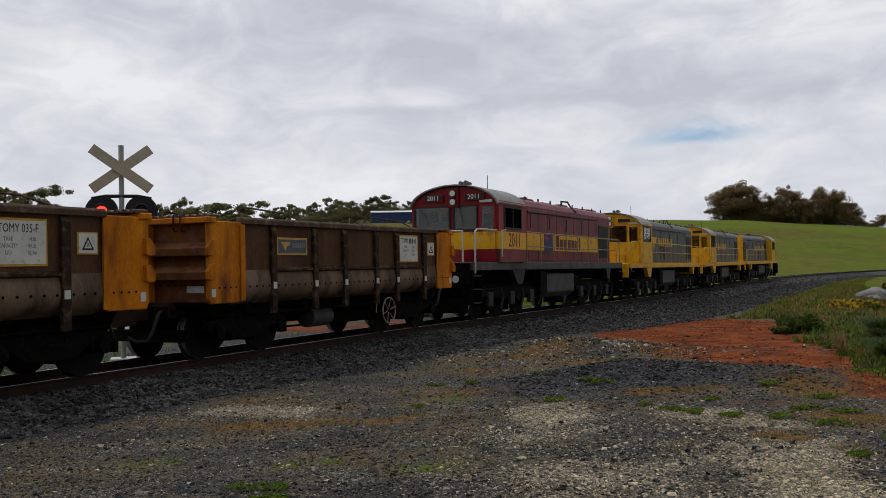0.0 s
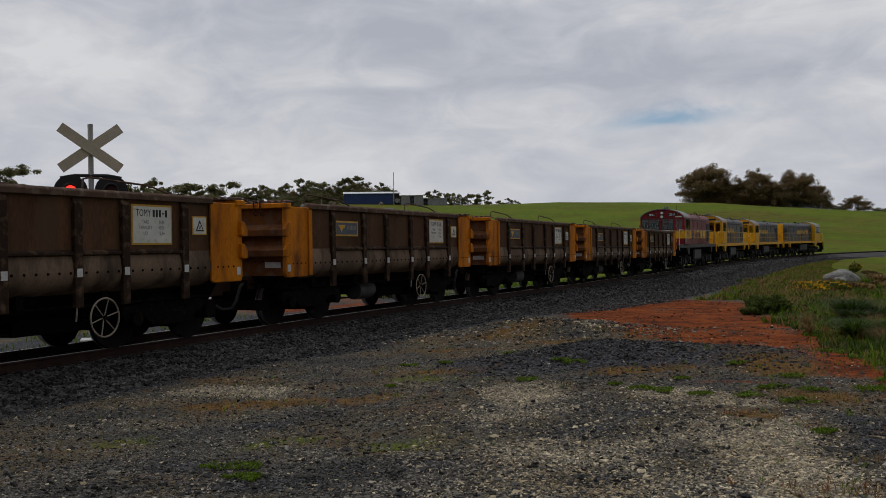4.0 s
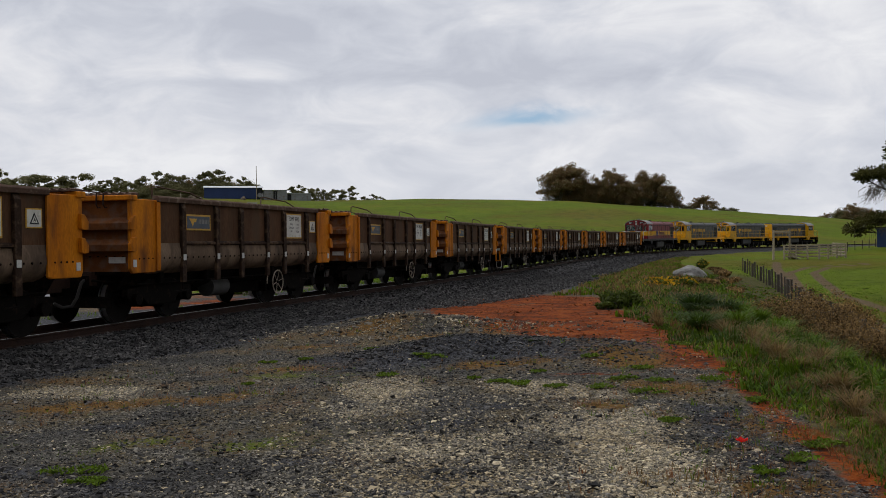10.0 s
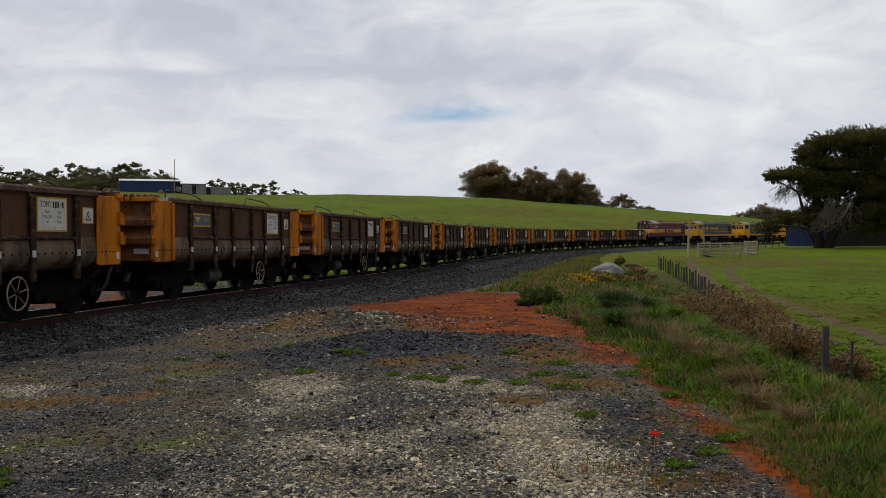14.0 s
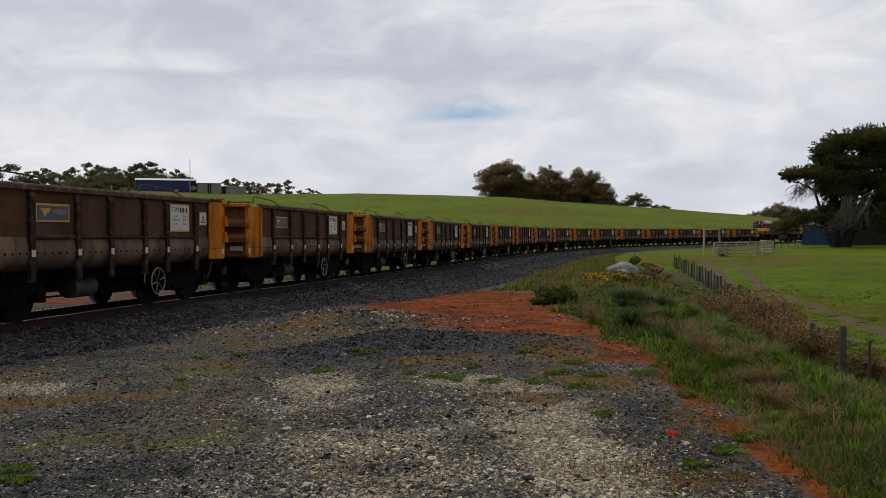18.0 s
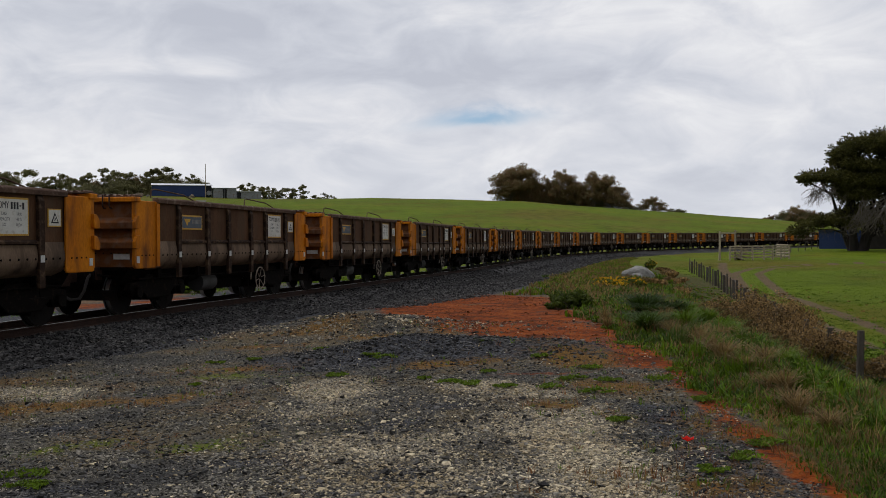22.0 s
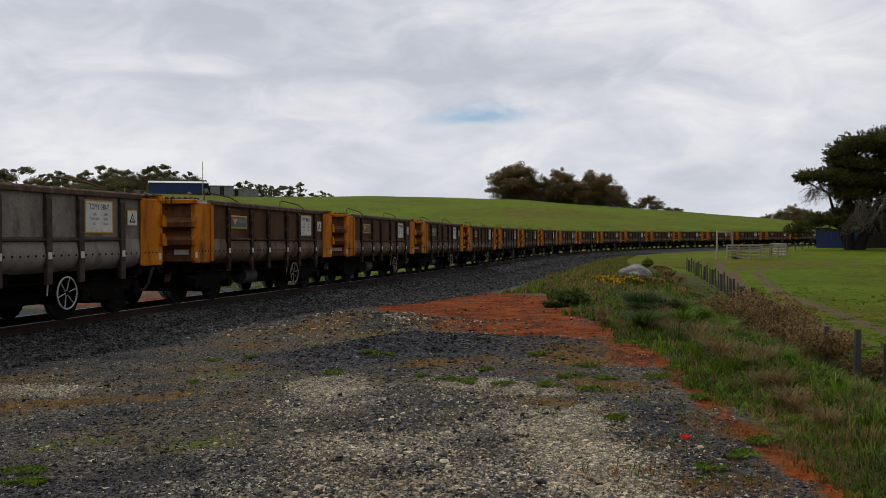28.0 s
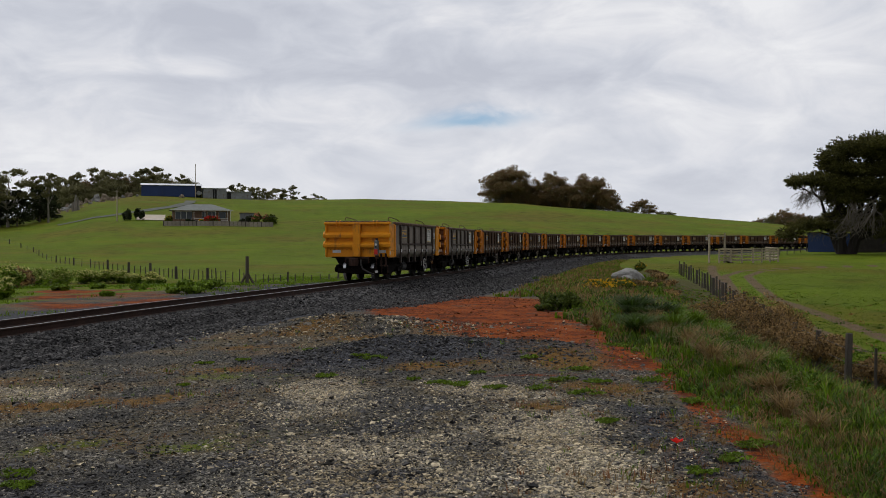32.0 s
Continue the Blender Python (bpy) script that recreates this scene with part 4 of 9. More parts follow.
def plate(name, x0, x1, y, z0, z1, thick, material, parent, label=""):
    return part(name, Shape().box(x0, x1, y - thick, y, z0, z1), material, parent, label, bevel=0.004)


def make_wagon(kind, number, steps=False):
    """Ore wagon: origin at its middle on the rail heads, x forward."""
    grey = kind != "brown"
    side_m, low_m, post_m = (M["wagon_grey"], M["wagon_lower_grey"], M["wagon_post_grey"]) if grey else (M["wagon_brown"], M["wagon_lower"], M["wagon_post"])
    orange = M["orange_new"] if kind == "last" else M["orange"]
    rod = M["white_rod"] if grey else M["dusty_rod"]
    w = empty("ore_wagon")
    hw, z0, z1 = 1.26, 0.95, 2.21
    for sd in (-1, 1):
        # upper sheet, leaning lower sheet that rolls under
        part("side_panel", Shape().box(-3.66, 3.68, sd * hw - 0.02, sd * hw + 0.02, 1.45, z1), side_m, w)
        low = [(sd * (hw - 0.02), 1.45), (sd * (hw + 0.02), 1.45), (sd * (hw + 0.05), 1.30), (sd * (hw + 0.062), 1.17), (sd * (hw + 0.03), 1.05), (sd * (hw - 0.06), 0.95), (sd * (hw - 0.24), 0.88), (sd * (hw - 0.24), 0.92)]
        part("lower_panel", Shape().prism(low, -3.66, 3.68, "x"), low_m, w, smooth=True)
        part("waist_rail", Shape().prism([(sd * (hw + 0.02), 1.40), (sd * (hw + 0.075), 1.425), (sd * (hw + 0.075), 1.455), (sd * (hw + 0.02), 1.49)], -2.72, 2.92, "x"), post_m, w)
        for x in POSTS:
            p = part("post", Shape().prism([(sd * (hw + 0.02), 0.70), (sd * (hw + 0.09), 0.70), (sd * (hw + 0.09), 2.12), (sd * (hw + 0.05), 2.21), (sd * (hw + 0.02), 2.21)], x - 0.075, x + 0.075, "x"), post_m, w, bevel=0.008)
            part("reflector", Shape().box(x - 0.05, x + 0.05, sd * (hw + 0.09), sd * (hw + 0.097), 1.12, 1.235), M["white_pad"], p, "white reflector plate")
        rv = Shape()
        for a, b in zip((-3.6, -2.8, -1.5, -0.45, 0.78, 1.68, 2.98), (-2.8, -1.5, -0.45, 0.78, 1.68, 2.98, 3.6)):
            k = max(2, int((b - a) / 0.2))
            for i in range(k):
                rv.disc((a + (b - a) * (i + 0.7) / (k + 0.4), sd * (hw + 0.064), 1.175), (0, 1, 0), 0.019, 0.014, 6)
        tagged(part("rivet_seam", rv, M["steel_black"], w), kind="stuff")
        # orange ends of the side
        for x0, x1, e in ((-4.5, -3.66, -1), (3.68, 4.5, 1)):
            oc = part("corner_panel", Shape().prism([(x0 + (0.04 if e > 0 else 0.06), 0.92), (x1 - (0.06 if e < 0 else 0.04), 0.92), (x1, 1.0), (x1, 2.24), (x0, 2.24), (x0, 1.0)], sd * (hw - 0.02), sd * (hw + 0.045)), orange, w, "orange painted corner panel", bevel=0.012)
            xe = x0 if e > 0 else x1
            part("edge_strip", Shape().box(xe - 0.06, xe + 0.06, sd * (hw + 0.045), sd * (hw + 0.075), 0.95, 2.2), orange, oc)
            part("corner_reflector", Shape().box(e * 4.38 - 0.05, e * 4.38 + 0.05, sd * (hw + 0.045), sd * (hw + 0.052), 1.03, 1.16), M["white_pad"], oc, "white reflector plate")
            rv = Shape()
            for i in range(4):
                rv.disc((e * (3.82 + 0.14 * i), sd * (hw + 0.05), 1.175), (0, 1, 0), 0.016, 0.012, 6)
            tagged(part("rivet_seam", rv, M["steel_black"], oc), kind="stuff")
        part("top_rim", Shape().prism([(sd * (hw - 0.06), 2.21), (sd * (hw + 0.085), 2.21), (sd * (hw + 0.085), 2.29), (sd * (hw + 0.05), 2.325), (sd * (hw - 0.06), 2.325)], -3.66, 3.68, "x"), M["rim"], w, bevel=0.008)
        # bent bars of the load cover along the top
        for a, b in ((-3.2, -1.3), (1.3, 3.2)):
            part("cover_bar", Shape().tube([(a, sd * 0.9, 2.34), (a + 0.02, sd * 0.9, 2.50), (a + 0.15, sd * 0.9, 2.53), (b - 0.55, sd * 0.9, 2.47), (b - 0.05, sd * 0.9, 2.36), (b, sd * 0.9, 2.33)], 0.016, 5), M["rim"], w, "bent rusty bar over the rim")
    # ends: two dusty ribs folded outwards, a broad middle post, rim
    for e in (-1, 1):
        X = lambda d: e * (4.42 + d)
        rv = Shape()
        for k in range(14):
            rv.disc((X(0.006), -1.1 + 0.17 * k, 1.22), (1, 0, 0), 0.014, 0.016, 6)
        tagged(part("end_rivet_seam", rv, M["steel_black"], w), kind="stuff")
        part("end_wall", Shape().box(min(X(0), X(-0.05)), max(X(0), X(-0.05)), -1.24, 1.24, 0.95, 2.25), orange if kind == "last" else M["orange_dirty"], w)
        for zb in (1.70, 1.32):
            for ya, yb in ((-1.30, -0.15), (0.15, 1.30)):
                rb = part("end_rib", Shape().prism([(X(0), zb + 0.02), (X(0.13), zb - 0.01), (X(0.145), zb + 0.11), (X(0), zb + 0.215)], ya, yb), orange if kind == "last" else M["orange_dirty"], w, "dusty folded end rib", bevel=0.006)
            for ya, yb in ((-1.37, -1.30), (1.30, 1.37)):
                part("rib_cap", Shape().prism([(X(-0.03), zb), (X(0.06), zb - 0.02), (X(0.15), zb - 0.01), (X(0.155), zb + 0.12), (X(0.06), zb + 0.23), (X(-0.03), zb + 0.24)], ya, yb), orange, w, bevel=0.006)
        part("middle_post", Shape().box(min(X(0), X(0.16)), max(X(0), X(0.16)), -0.15, 0.15, 0.95, 2.2), orange, w, bevel=0.015)
        part("end_rim", Shape().box(min(X(-0.1), X(0.13)), max(X(-0.1), X(0.13)), -1.34, 1.34, 2.205, 2.3), orange, w, bevel=0.012)
        wav = []
        for i in range(53):
            y = -1.3 + 2.6 * i / 52
            wav.append((y, 2.335 + 0.022 * math.sin(i * math.pi / 1.5)))
        part("cover_edge", Shape().prism([(1.3, 2.30), (-1.3, 2.30)] + wav, min(X(-0.2), X(0.08)), max(X(-0.2), X(0.08)), "x"), M["rim"], w, "corrugated rusty edge of the load cover")
        for y in (-0.75, 0.75):
            for k in (-0.07, 0.07):
                part("cover_hook", Shape().tube([(X(0.05), y + k, 2.36), (X(0.16), y + k, 2.34), (X(0.17), y + k, 2.14), (X(0.12), y + k, 2.08), (X(0.06), y + k, 2.09)], 0.014, 5), M["rust"] if kind != "last" else orange, w)
        for y in (-0.98, 0.85):
            part("end_plate", Shape().box(min(X(0), X(0.012)), max(X(0), X(0.012)), y - 0.17, y + 0.17, 1.10, 1.21), M["white_pad"], w, "white end plate")
        # buffer beam, knuckle, hose, steps
        part("end_beam", Shape().box(min(X(-0.1), X(0.08)), max(X(-0.1), X(0.08)), -0.5, 0.5, 0.70, 0.95), M["rust"], w, bevel=0.012)
        part("coupler", Shape().box(min(X(-0.2), X(0.52)), max(X(-0.2), X(0.52)), -0.075, 0.075, 0.66, 0.84).prism([(X(0.45) , -0.18), (X(0.74), -0.16), (X(0.75), 0.02), (X(0.62), 0.06), (X(0.6), 0.17), (X(0.44), 0.18)], 0.60, 0.90, "z"), M["rust"], w, bevel=0.015)
        if e > 0 or kind != "last":
            part("brake_hose", Shape().tube([(X(0.05), -0.35, 0.82), (X(0.2), -0.38, 0.76), (X(0.3), -0.36, 0.5), (X(0.36), -0.3, 0.36), (X(0.48), -0.2, 0.34), (X(0.58), -0.1, 0.42)], 0.03, 7), M["rubber"], w, "black rubber brake hose", smooth=True)
    for sd, e in ((-1, -1), (1, 1)) if steps else ():
        X = lambda d: e * (4.42 + d)
        part("step_bracket", Shape().box(min(X(0.02), X(0.1)), max(X(0.02), X(0.1)), sd * 0.98 - 0.03, sd * 0.98 + 0.03, 0.62, 1.08).box(min(X(0.02), X(0.1)), max(X(0.02), X(0.1)), sd * 1.16 - 0.03, sd * 1.16 + 0.03, 0.62, 1.08).box(min(X(0.0), X(0.14)), max(X(0.0), X(0.14)), min(sd * 0.92, sd * 1.22), max(sd * 0.92, sd * 1.22), 0.58, 0.63), M["rust"] if kind == "last" else orange, w, "rusty corner step bracket" if kind == "last" else "orange corner step bracket", bevel=0.006)
        part("step_loop", Shape().tube([(X(0.05), sd * 1.0, 0.6), (X(0.06), sd * 1.0, 0.3), (X(0.06), sd * 1.04, 0.26), (X(0.06), sd * 1.2, 0.26), (X(0.06), sd * 1.24, 0.3), (X(0.05), sd * 1.24, 0.55), (X(0.05), sd * 1.2, 0.6)], 0.014, 5), M["rust"] if kind == "last" else M["white_rod"], w, "thin rusty step loop" if kind == "last" else "thin white step loop")
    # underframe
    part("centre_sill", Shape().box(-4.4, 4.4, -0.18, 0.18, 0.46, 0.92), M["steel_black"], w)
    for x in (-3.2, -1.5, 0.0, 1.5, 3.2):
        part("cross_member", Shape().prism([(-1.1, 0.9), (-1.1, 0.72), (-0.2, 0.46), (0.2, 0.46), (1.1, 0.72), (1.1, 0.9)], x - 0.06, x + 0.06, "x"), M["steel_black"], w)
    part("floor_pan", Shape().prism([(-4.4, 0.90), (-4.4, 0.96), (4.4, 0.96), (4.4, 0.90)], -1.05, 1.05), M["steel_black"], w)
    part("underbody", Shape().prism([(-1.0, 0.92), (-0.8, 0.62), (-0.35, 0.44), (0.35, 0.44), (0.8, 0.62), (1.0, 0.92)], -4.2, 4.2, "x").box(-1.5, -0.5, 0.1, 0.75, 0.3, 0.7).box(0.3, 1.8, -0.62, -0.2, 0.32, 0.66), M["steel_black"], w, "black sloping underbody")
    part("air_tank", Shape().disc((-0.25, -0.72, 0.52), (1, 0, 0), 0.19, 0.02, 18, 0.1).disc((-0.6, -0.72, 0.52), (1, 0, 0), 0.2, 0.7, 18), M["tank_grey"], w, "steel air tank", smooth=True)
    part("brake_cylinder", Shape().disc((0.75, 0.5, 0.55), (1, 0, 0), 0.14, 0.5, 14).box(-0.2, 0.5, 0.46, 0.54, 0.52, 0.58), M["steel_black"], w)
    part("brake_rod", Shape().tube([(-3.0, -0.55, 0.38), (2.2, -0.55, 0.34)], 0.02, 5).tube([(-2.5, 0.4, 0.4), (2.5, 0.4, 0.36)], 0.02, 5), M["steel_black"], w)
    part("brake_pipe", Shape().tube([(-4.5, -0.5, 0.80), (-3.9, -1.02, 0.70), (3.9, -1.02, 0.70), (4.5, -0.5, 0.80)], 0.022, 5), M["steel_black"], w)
    for x in (-2.8, 2.98):
        part("handle_rod", Shape().tube([(x, -1.28, 0.72), (x, -1.30, 0.55), (x - 0.28, -1.30, 0.54), (x + 0.2, -1.3, 0.54)], 0.014, 5), M["steel_black"], w)
    # handbrake wheel on the near side
    hb = part("handbrake_wheel", Shape().tube([(0.27 * math.cos(a), 0, 0.27 * math.sin(a)) for a in np.linspace(0, 2 * math.pi, 29)], 0.0135, 6), rod, w, "white spoked handbrake wheel" if grey else "dusty cream spoked handbrake wheel", at=pose(1.22, -1.36, 0.54))
    for k in range(6):
        a = k * math.pi / 3 + 0.25
        part("spoke", Shape().tube([(0.02 * math.cos(a), 0.02, 0.02 * math.sin(a)), (0.26 * math.cos(a), 0, 0.26 * math.sin(a))], 0.009, 5), rod, hb)
    part("handbrake_shaft", Shape().tube([(1.22, -1.38, 0.54), (1.22, -0.9, 0.54)], 0.03, 8), M["steel_black"], w)
    part("handbrake_guard", Shape().tube([(0.80, -1.33, 0.82), (0.74, -1.33, 0.70), (0.72, -1.33, 0.52)], 0.013, 5), rod, w)
    for x in (-3.05, 3.05):
        bogie(w, x)
    # plates on both sides
    for sd in (-1, 1):
        face = sd * (hw + 0.022)
        y = face
        lp = part("logo_plate", Shape().box(-2.66, -1.72, min(y, y + sd * 0.012), max(y, y + sd * 0.012), 1.70, 2.01), M["plate_gold"], w, "blue plate with gold border", bevel=0.003)
        yy = y + sd * 0.012
        part("plate_field", Shape().box(-2.62, -1.76, min(yy, yy + sd * 0.004), max(yy, yy + sd * 0.004), 1.735, 1.975), M["plate_blue"], lp)
        yy += sd * 0.004
        part("emblem", Shape().prism([(-2.55, 1.93), (-2.26, 1.93), (-2.30, 1.86), (-2.36, 1.86), (-2.42, 1.77), (-2.47, 1.85)], min(yy, yy + sd * 0.003), max(yy, yy + sd * 0.003)), M["plate_gold"], lp)
        bars = Shape()
        for i in range(7):
            x = -2.2 + 0.058 * i
            bars.box(x, x + 0.042, min(yy, yy + sd * 0.003), max(yy, yy + sd * 0.003), 1.83, 1.92)
        tagged(part("lettering_bar", bars, M["plate_gold"] if kind != "brown" else M["ink_grey"], lp), kind="stuff")
        dp = part("data_plate", Shape().box(1.84, 2.72, min(y, y + sd * 0.012), max(y, y + sd * 0.012), 1.55, 2.15), M["plate_gold"], w, "white data plate with yellow border", bevel=0.003)
        yy = y + sd * 0.012
        part("plate_field", Shape().box(1.87, 2.69, min(yy, yy + sd * 0.004), max(yy, yy + sd * 0.004), 1.58, 2.12), M["plate_white"], dp)
        yy += sd * 0.004
        turn = pose(2.28, yy, 2.02) if sd < 0 else pose(2.28, yy, 2.02, 0, 0, 180)
        if number:
            lettering("number", "TOMY " + number, 0.155, M["ink"], dp, turn, 0.72)
        else:
            lettering("code", "TOMY", 0.155, M["ink"], dp, turn @ pose(-0.19, 0, 0), 0.72)
            for i in range(5):
                xb = 2.31 + 0.068 * i if sd < 0 else 2.25 - 0.068 * i
                part("digit_bar", Shape().box(xb - 0.022, xb + 0.022, min(yy, yy + sd * 0.002), max(yy, yy + sd * 0.002), 1.965 if i != 3 else 2.01, 2.075 if i != 3 else 2.03), M["ink"], dp)
        for i, (wa, wb) in enumerate((("TARE", "14.8t"), ("CAPACITY", "49.2t"), ("L/O", "10.3m"))):
            zt = 1.89 - 0.085 * i
            for words, dx in ((wa, -0.15), (wb, 0.2)):
                tt = pose(2.28 + (dx if sd < 0 else -dx), yy, zt) if sd < 0 else pose(2.28 - dx, yy, zt, 0, 0, 180)
                lettering("small_print", words, 0.075, M["ink_grey"], dp, tt, 0.8)
        tp = part("triangle_plate", Shape().box(3.2, 3.56, min(y, y + sd * 0.012), max(y, y + sd * 0.012), 1.70, 2.0), M["plate_gold"], w, "white warning plate with black triangle", bevel=0.003)
        yy = y + sd * 0.012
        part("plate_field", Shape().box(3.225, 3.535, min(yy, yy + sd * 0.004), max(yy, yy + sd * 0.004), 1.72, 1.98), M["plate_white"], tp)
        yy += sd * 0.004
        a, b, c = (3.275, 1.76), (3.485, 1.76), (3.38, 1.94)
        part("triangle", Shape().prism([a, b, c], min(yy, yy + sd * 0.003), max(yy, yy + sd * 0.003)), M["ink"], tp)
        part("triangle_field", Shape().prism([(3.315, 1.783), (3.445, 1.783), (3.38, 1.895)], min(yy + sd * 0.003, yy + sd * 0.006), max(yy + sd * 0.003, yy + sd * 0.006)), M["plate_white"], tp)
        lettering("letter", "A", 0.08, M["ink"], tp, pose(3.38, yy + sd * 0.007, 1.822, 0, 0, 0 if sd < 0 else 180))
    if kind == "last":
        mk = part("tail_marker", Shape().box(-0.10, 0.10, -0.07, 0.07, -0.28, 0.30), M["grey_box"], w, "grey end-of-train unit with red plate", bevel=0.02, at=pose(-4.72, -0.86, 1.28))
        part("aerial_cap", Shape().disc((0, 0, 0.34), (0, 0, 1), 0.05, 0.09, 10), M["ink"], mk)
        part("marker_plate", Shape().box(-0.108, -0.10, -0.065, 0.065, -0.24, -0.04), M["red_plate"], mk, "red plate")
        part("marker_lamp", Shape().disc((-0.105, 0, 0.14), (1, 0, 0), 0.045, 0.02, 12), M["lamp_glass"], mk)
        part("marker_lamp", Shape().disc((-0.105, 0, 0.05), (1, 0, 0), 0.03, 0.02, 12), M["ink"], mk)
        part("marker_hook", Shape().box(-0.06, 0.2, -0.05, 0.05, -0.4, -0.28), M["rust"], mk)
        part("marker_chain", Shape().tube([(-0.03, 0, -0.4), (-0.04, 0.02, -0.85)], 0.014, 5), M["rust"], mk)
        part("hose_clip", Shape().box(-0.07, 0.01, -0.05, 0.05, -0.95, -0.86), M["white_rod"], mk, "white hose clip", bevel=0.01)
        part("marker_hose", Shape().tube([(-0.02, 0.62, -0.45), (-0.12, 0.6, -0.62), (-0.16, 0.5, -0.8), (-0.15, 0.3, -0.92), (-0.1, 0.15, -0.98), (-0.05, 0.08, -1.02)], 0.032, 7), M["rubber"], mk, smooth=True)
    return w


# ---------------------------------------------------------------- locomotives
def make_loco(style, length):
    """Narrow-gauge diesel with its cab at the rear: origin at its middle on the rail heads, x forward."""
    red = style == "red"
    hood_m = M["maroon"] if red else M["loco_grey"]
    cab_m = M["red_cab"] if red else M["loco_yellow"]
    rail_m = M["handrail_white"] if red else M["handrail_yellow"]
    lo = empty("locomotive")
    r, f = -length / 2, length / 2
    dk = 1.56
    part("underframe", Shape().box(r + 0.65, f - 0.65, -1.28, 1.28, dk - 0.22, dk), M["deck_grey"] if red else M["loco_yellow"], lo, bevel=0.015)
    part("main_sill", Shape().box(r + 0.7, f - 0.7, -0.8, 0.8, dk - 0.5, dk - 0.22), M["steel_black"], lo)
    # cab
    c0, c1 = r + 2.35, r + 4.35
    arch = [(1.33 * math.cos(a), 3.05 + 0.62 * math.sin(a)) for a in np.linspace(0.18, math.pi - 0.18, 15)]
    head = [(-1.33, 3.14), (1.33, 3.14)] + arch[1:-1]
    wall = Shape().box(c0, c0 + 0.05, -1.33, 1.33, dk, 2.45).prism(head, c0, c0 + 0.05, "x")
    for ya, yb in ((-1.33, -1.18), (-0.82, -0.70), (0.03, 0.13), (1.25, 1.33)):
        wall.box(c0, c0 + 0.05, ya, yb, 2.45, 3.14)
    part("cab_front", wall, cab_m, lo, "cab end wall with three windows")
    part("cab_back", Shape().box(c1 - 0.05, c1, -1.33, 1.33, dk, 3.14).prism(head, c1 - 0.05, c1, "x"), cab_m, lo, "cab bulkhead")
    for sd in (-1, 1):
        y0, y1 = min(sd * 1.28, sd * 1.33), max(sd * 1.28, sd * 1.33)
        part("cab_side", Shape().box(c0 + 0.05, c1 - 0.05, y0, y1, dk, 2.46).box(c0 + 0.05, c1 - 0.05, y0, y1, 3.12, 3.24).box(c0 + 0.05, c0 + 0.35, y0, y1, 2.46, 3.12).box(c1 - 0.3, c1 - 0.05, y0, y1, 2.46, 3.12), cab_m, lo)
    part("control_desk", Shape().box(c0 + 0.3, c0 + 0.8, 0.35, 1.1, 2.3, 2.62).box(c0 + 0.34, c0 + 0.6, 0.5, 0.95, 2.62, 2.74), M["loco_under"], lo, "dark control desk", bevel=0.02)
    for y in (-0.35, 0.75):
        part("seat", Shape().box(c0 + 1.15, c0 + 1.3, y - 0.22, y + 0.22, 2.2, 2.95).box(c0 + 0.85, c0 + 1.3, y - 0.22, y + 0.22, 2.2, 2.42), M["ink"], lo, "black cab seat", bevel=0.03)
    roof = [(1.37 * math.cos(a), 3.07 + 0.66 * math.sin(a)) for a in np.linspace(0.15, math.pi - 0.15, 19)]
    inner = [(y * 0.975, z - 0.035) for y, z in reversed(roof)]
    part("cab_roof", Shape().prism(roof + inner, c0 - 0.12, c1 + 0.05, "x"), M["roof_grey"], lo, "curved cab roof", smooth=True)
    xf = c0 - 0.012
    # bands of colour on the cab
    if red:
        part("yellow_band", Shape().box(xf - 0.006, c1 + 0.004, -1.345, 1.345, 1.92, 2.40), M["loco_yellow"], lo, "yellow band round the cab")
        part("skirt_band", Shape().box(xf - 0.004, c1 + 0.003, -1.343, 1.343, dk, 1.92), M["maroon"], lo)
    for ya, yb in ((-0.70, 0.03), (0.13, 1.25)):
        rim = Shape().box(xf - 0.03, xf + 0.02, ya, yb, 2.45, 2.49).box(xf - 0.03, xf + 0.02, ya, yb, 3.10, 3.14).box(xf - 0.03, xf + 0.02, ya, ya + 0.04, 2.49, 3.10).box(xf - 0.03, xf + 0.02, yb - 0.04, yb, 2.49, 3.10)
        wn = part("windscreen", rim, M["ink"], lo)
        part("pane", Shape().box(xf - 0.01, xf - 0.004, ya + 0.035, yb - 0.035, 2.485, 3.105), M["glass_green"], wn)
        part("wiper", Shape().tube([(xf - 0.05, yb - 0.2, 3.08), (xf - 0.055, (ya + yb) / 2 + 0.05, 2.66)], 0.012, 4), M["ink"], wn)
    door = part("cab_door", Shape().box(xf - 0.02, xf + 0.004, -1.24, -0.76, dk + 0.02, 2.44).box(xf - 0.02, xf + 0.004, -1.24, -0.76, 3.08, 3.16).box(xf - 0.02, xf + 0.004, -1.24, -1.18, 2.44, 3.08).box(xf - 0.02, xf + 0.004, -0.82, -0.76, 2.44, 3.08), cab_m, lo)
    if red:
        part("door_band", Shape().box(xf - 0.026, xf - 0.02, -1.23, -0.77, 1.92, 2.40), M["loco_yellow"], door)
    part("door_pane", Shape().box(xf - 0.012, xf - 0.006, -1.19, -0.81, 2.43, 3.09), M["glass_green"], door)
    part("door_handle", Shape().box(xf - 0.05, xf - 0.02, -0.79, -0.75, 2.1, 2.24), M["handrail_white"], door)
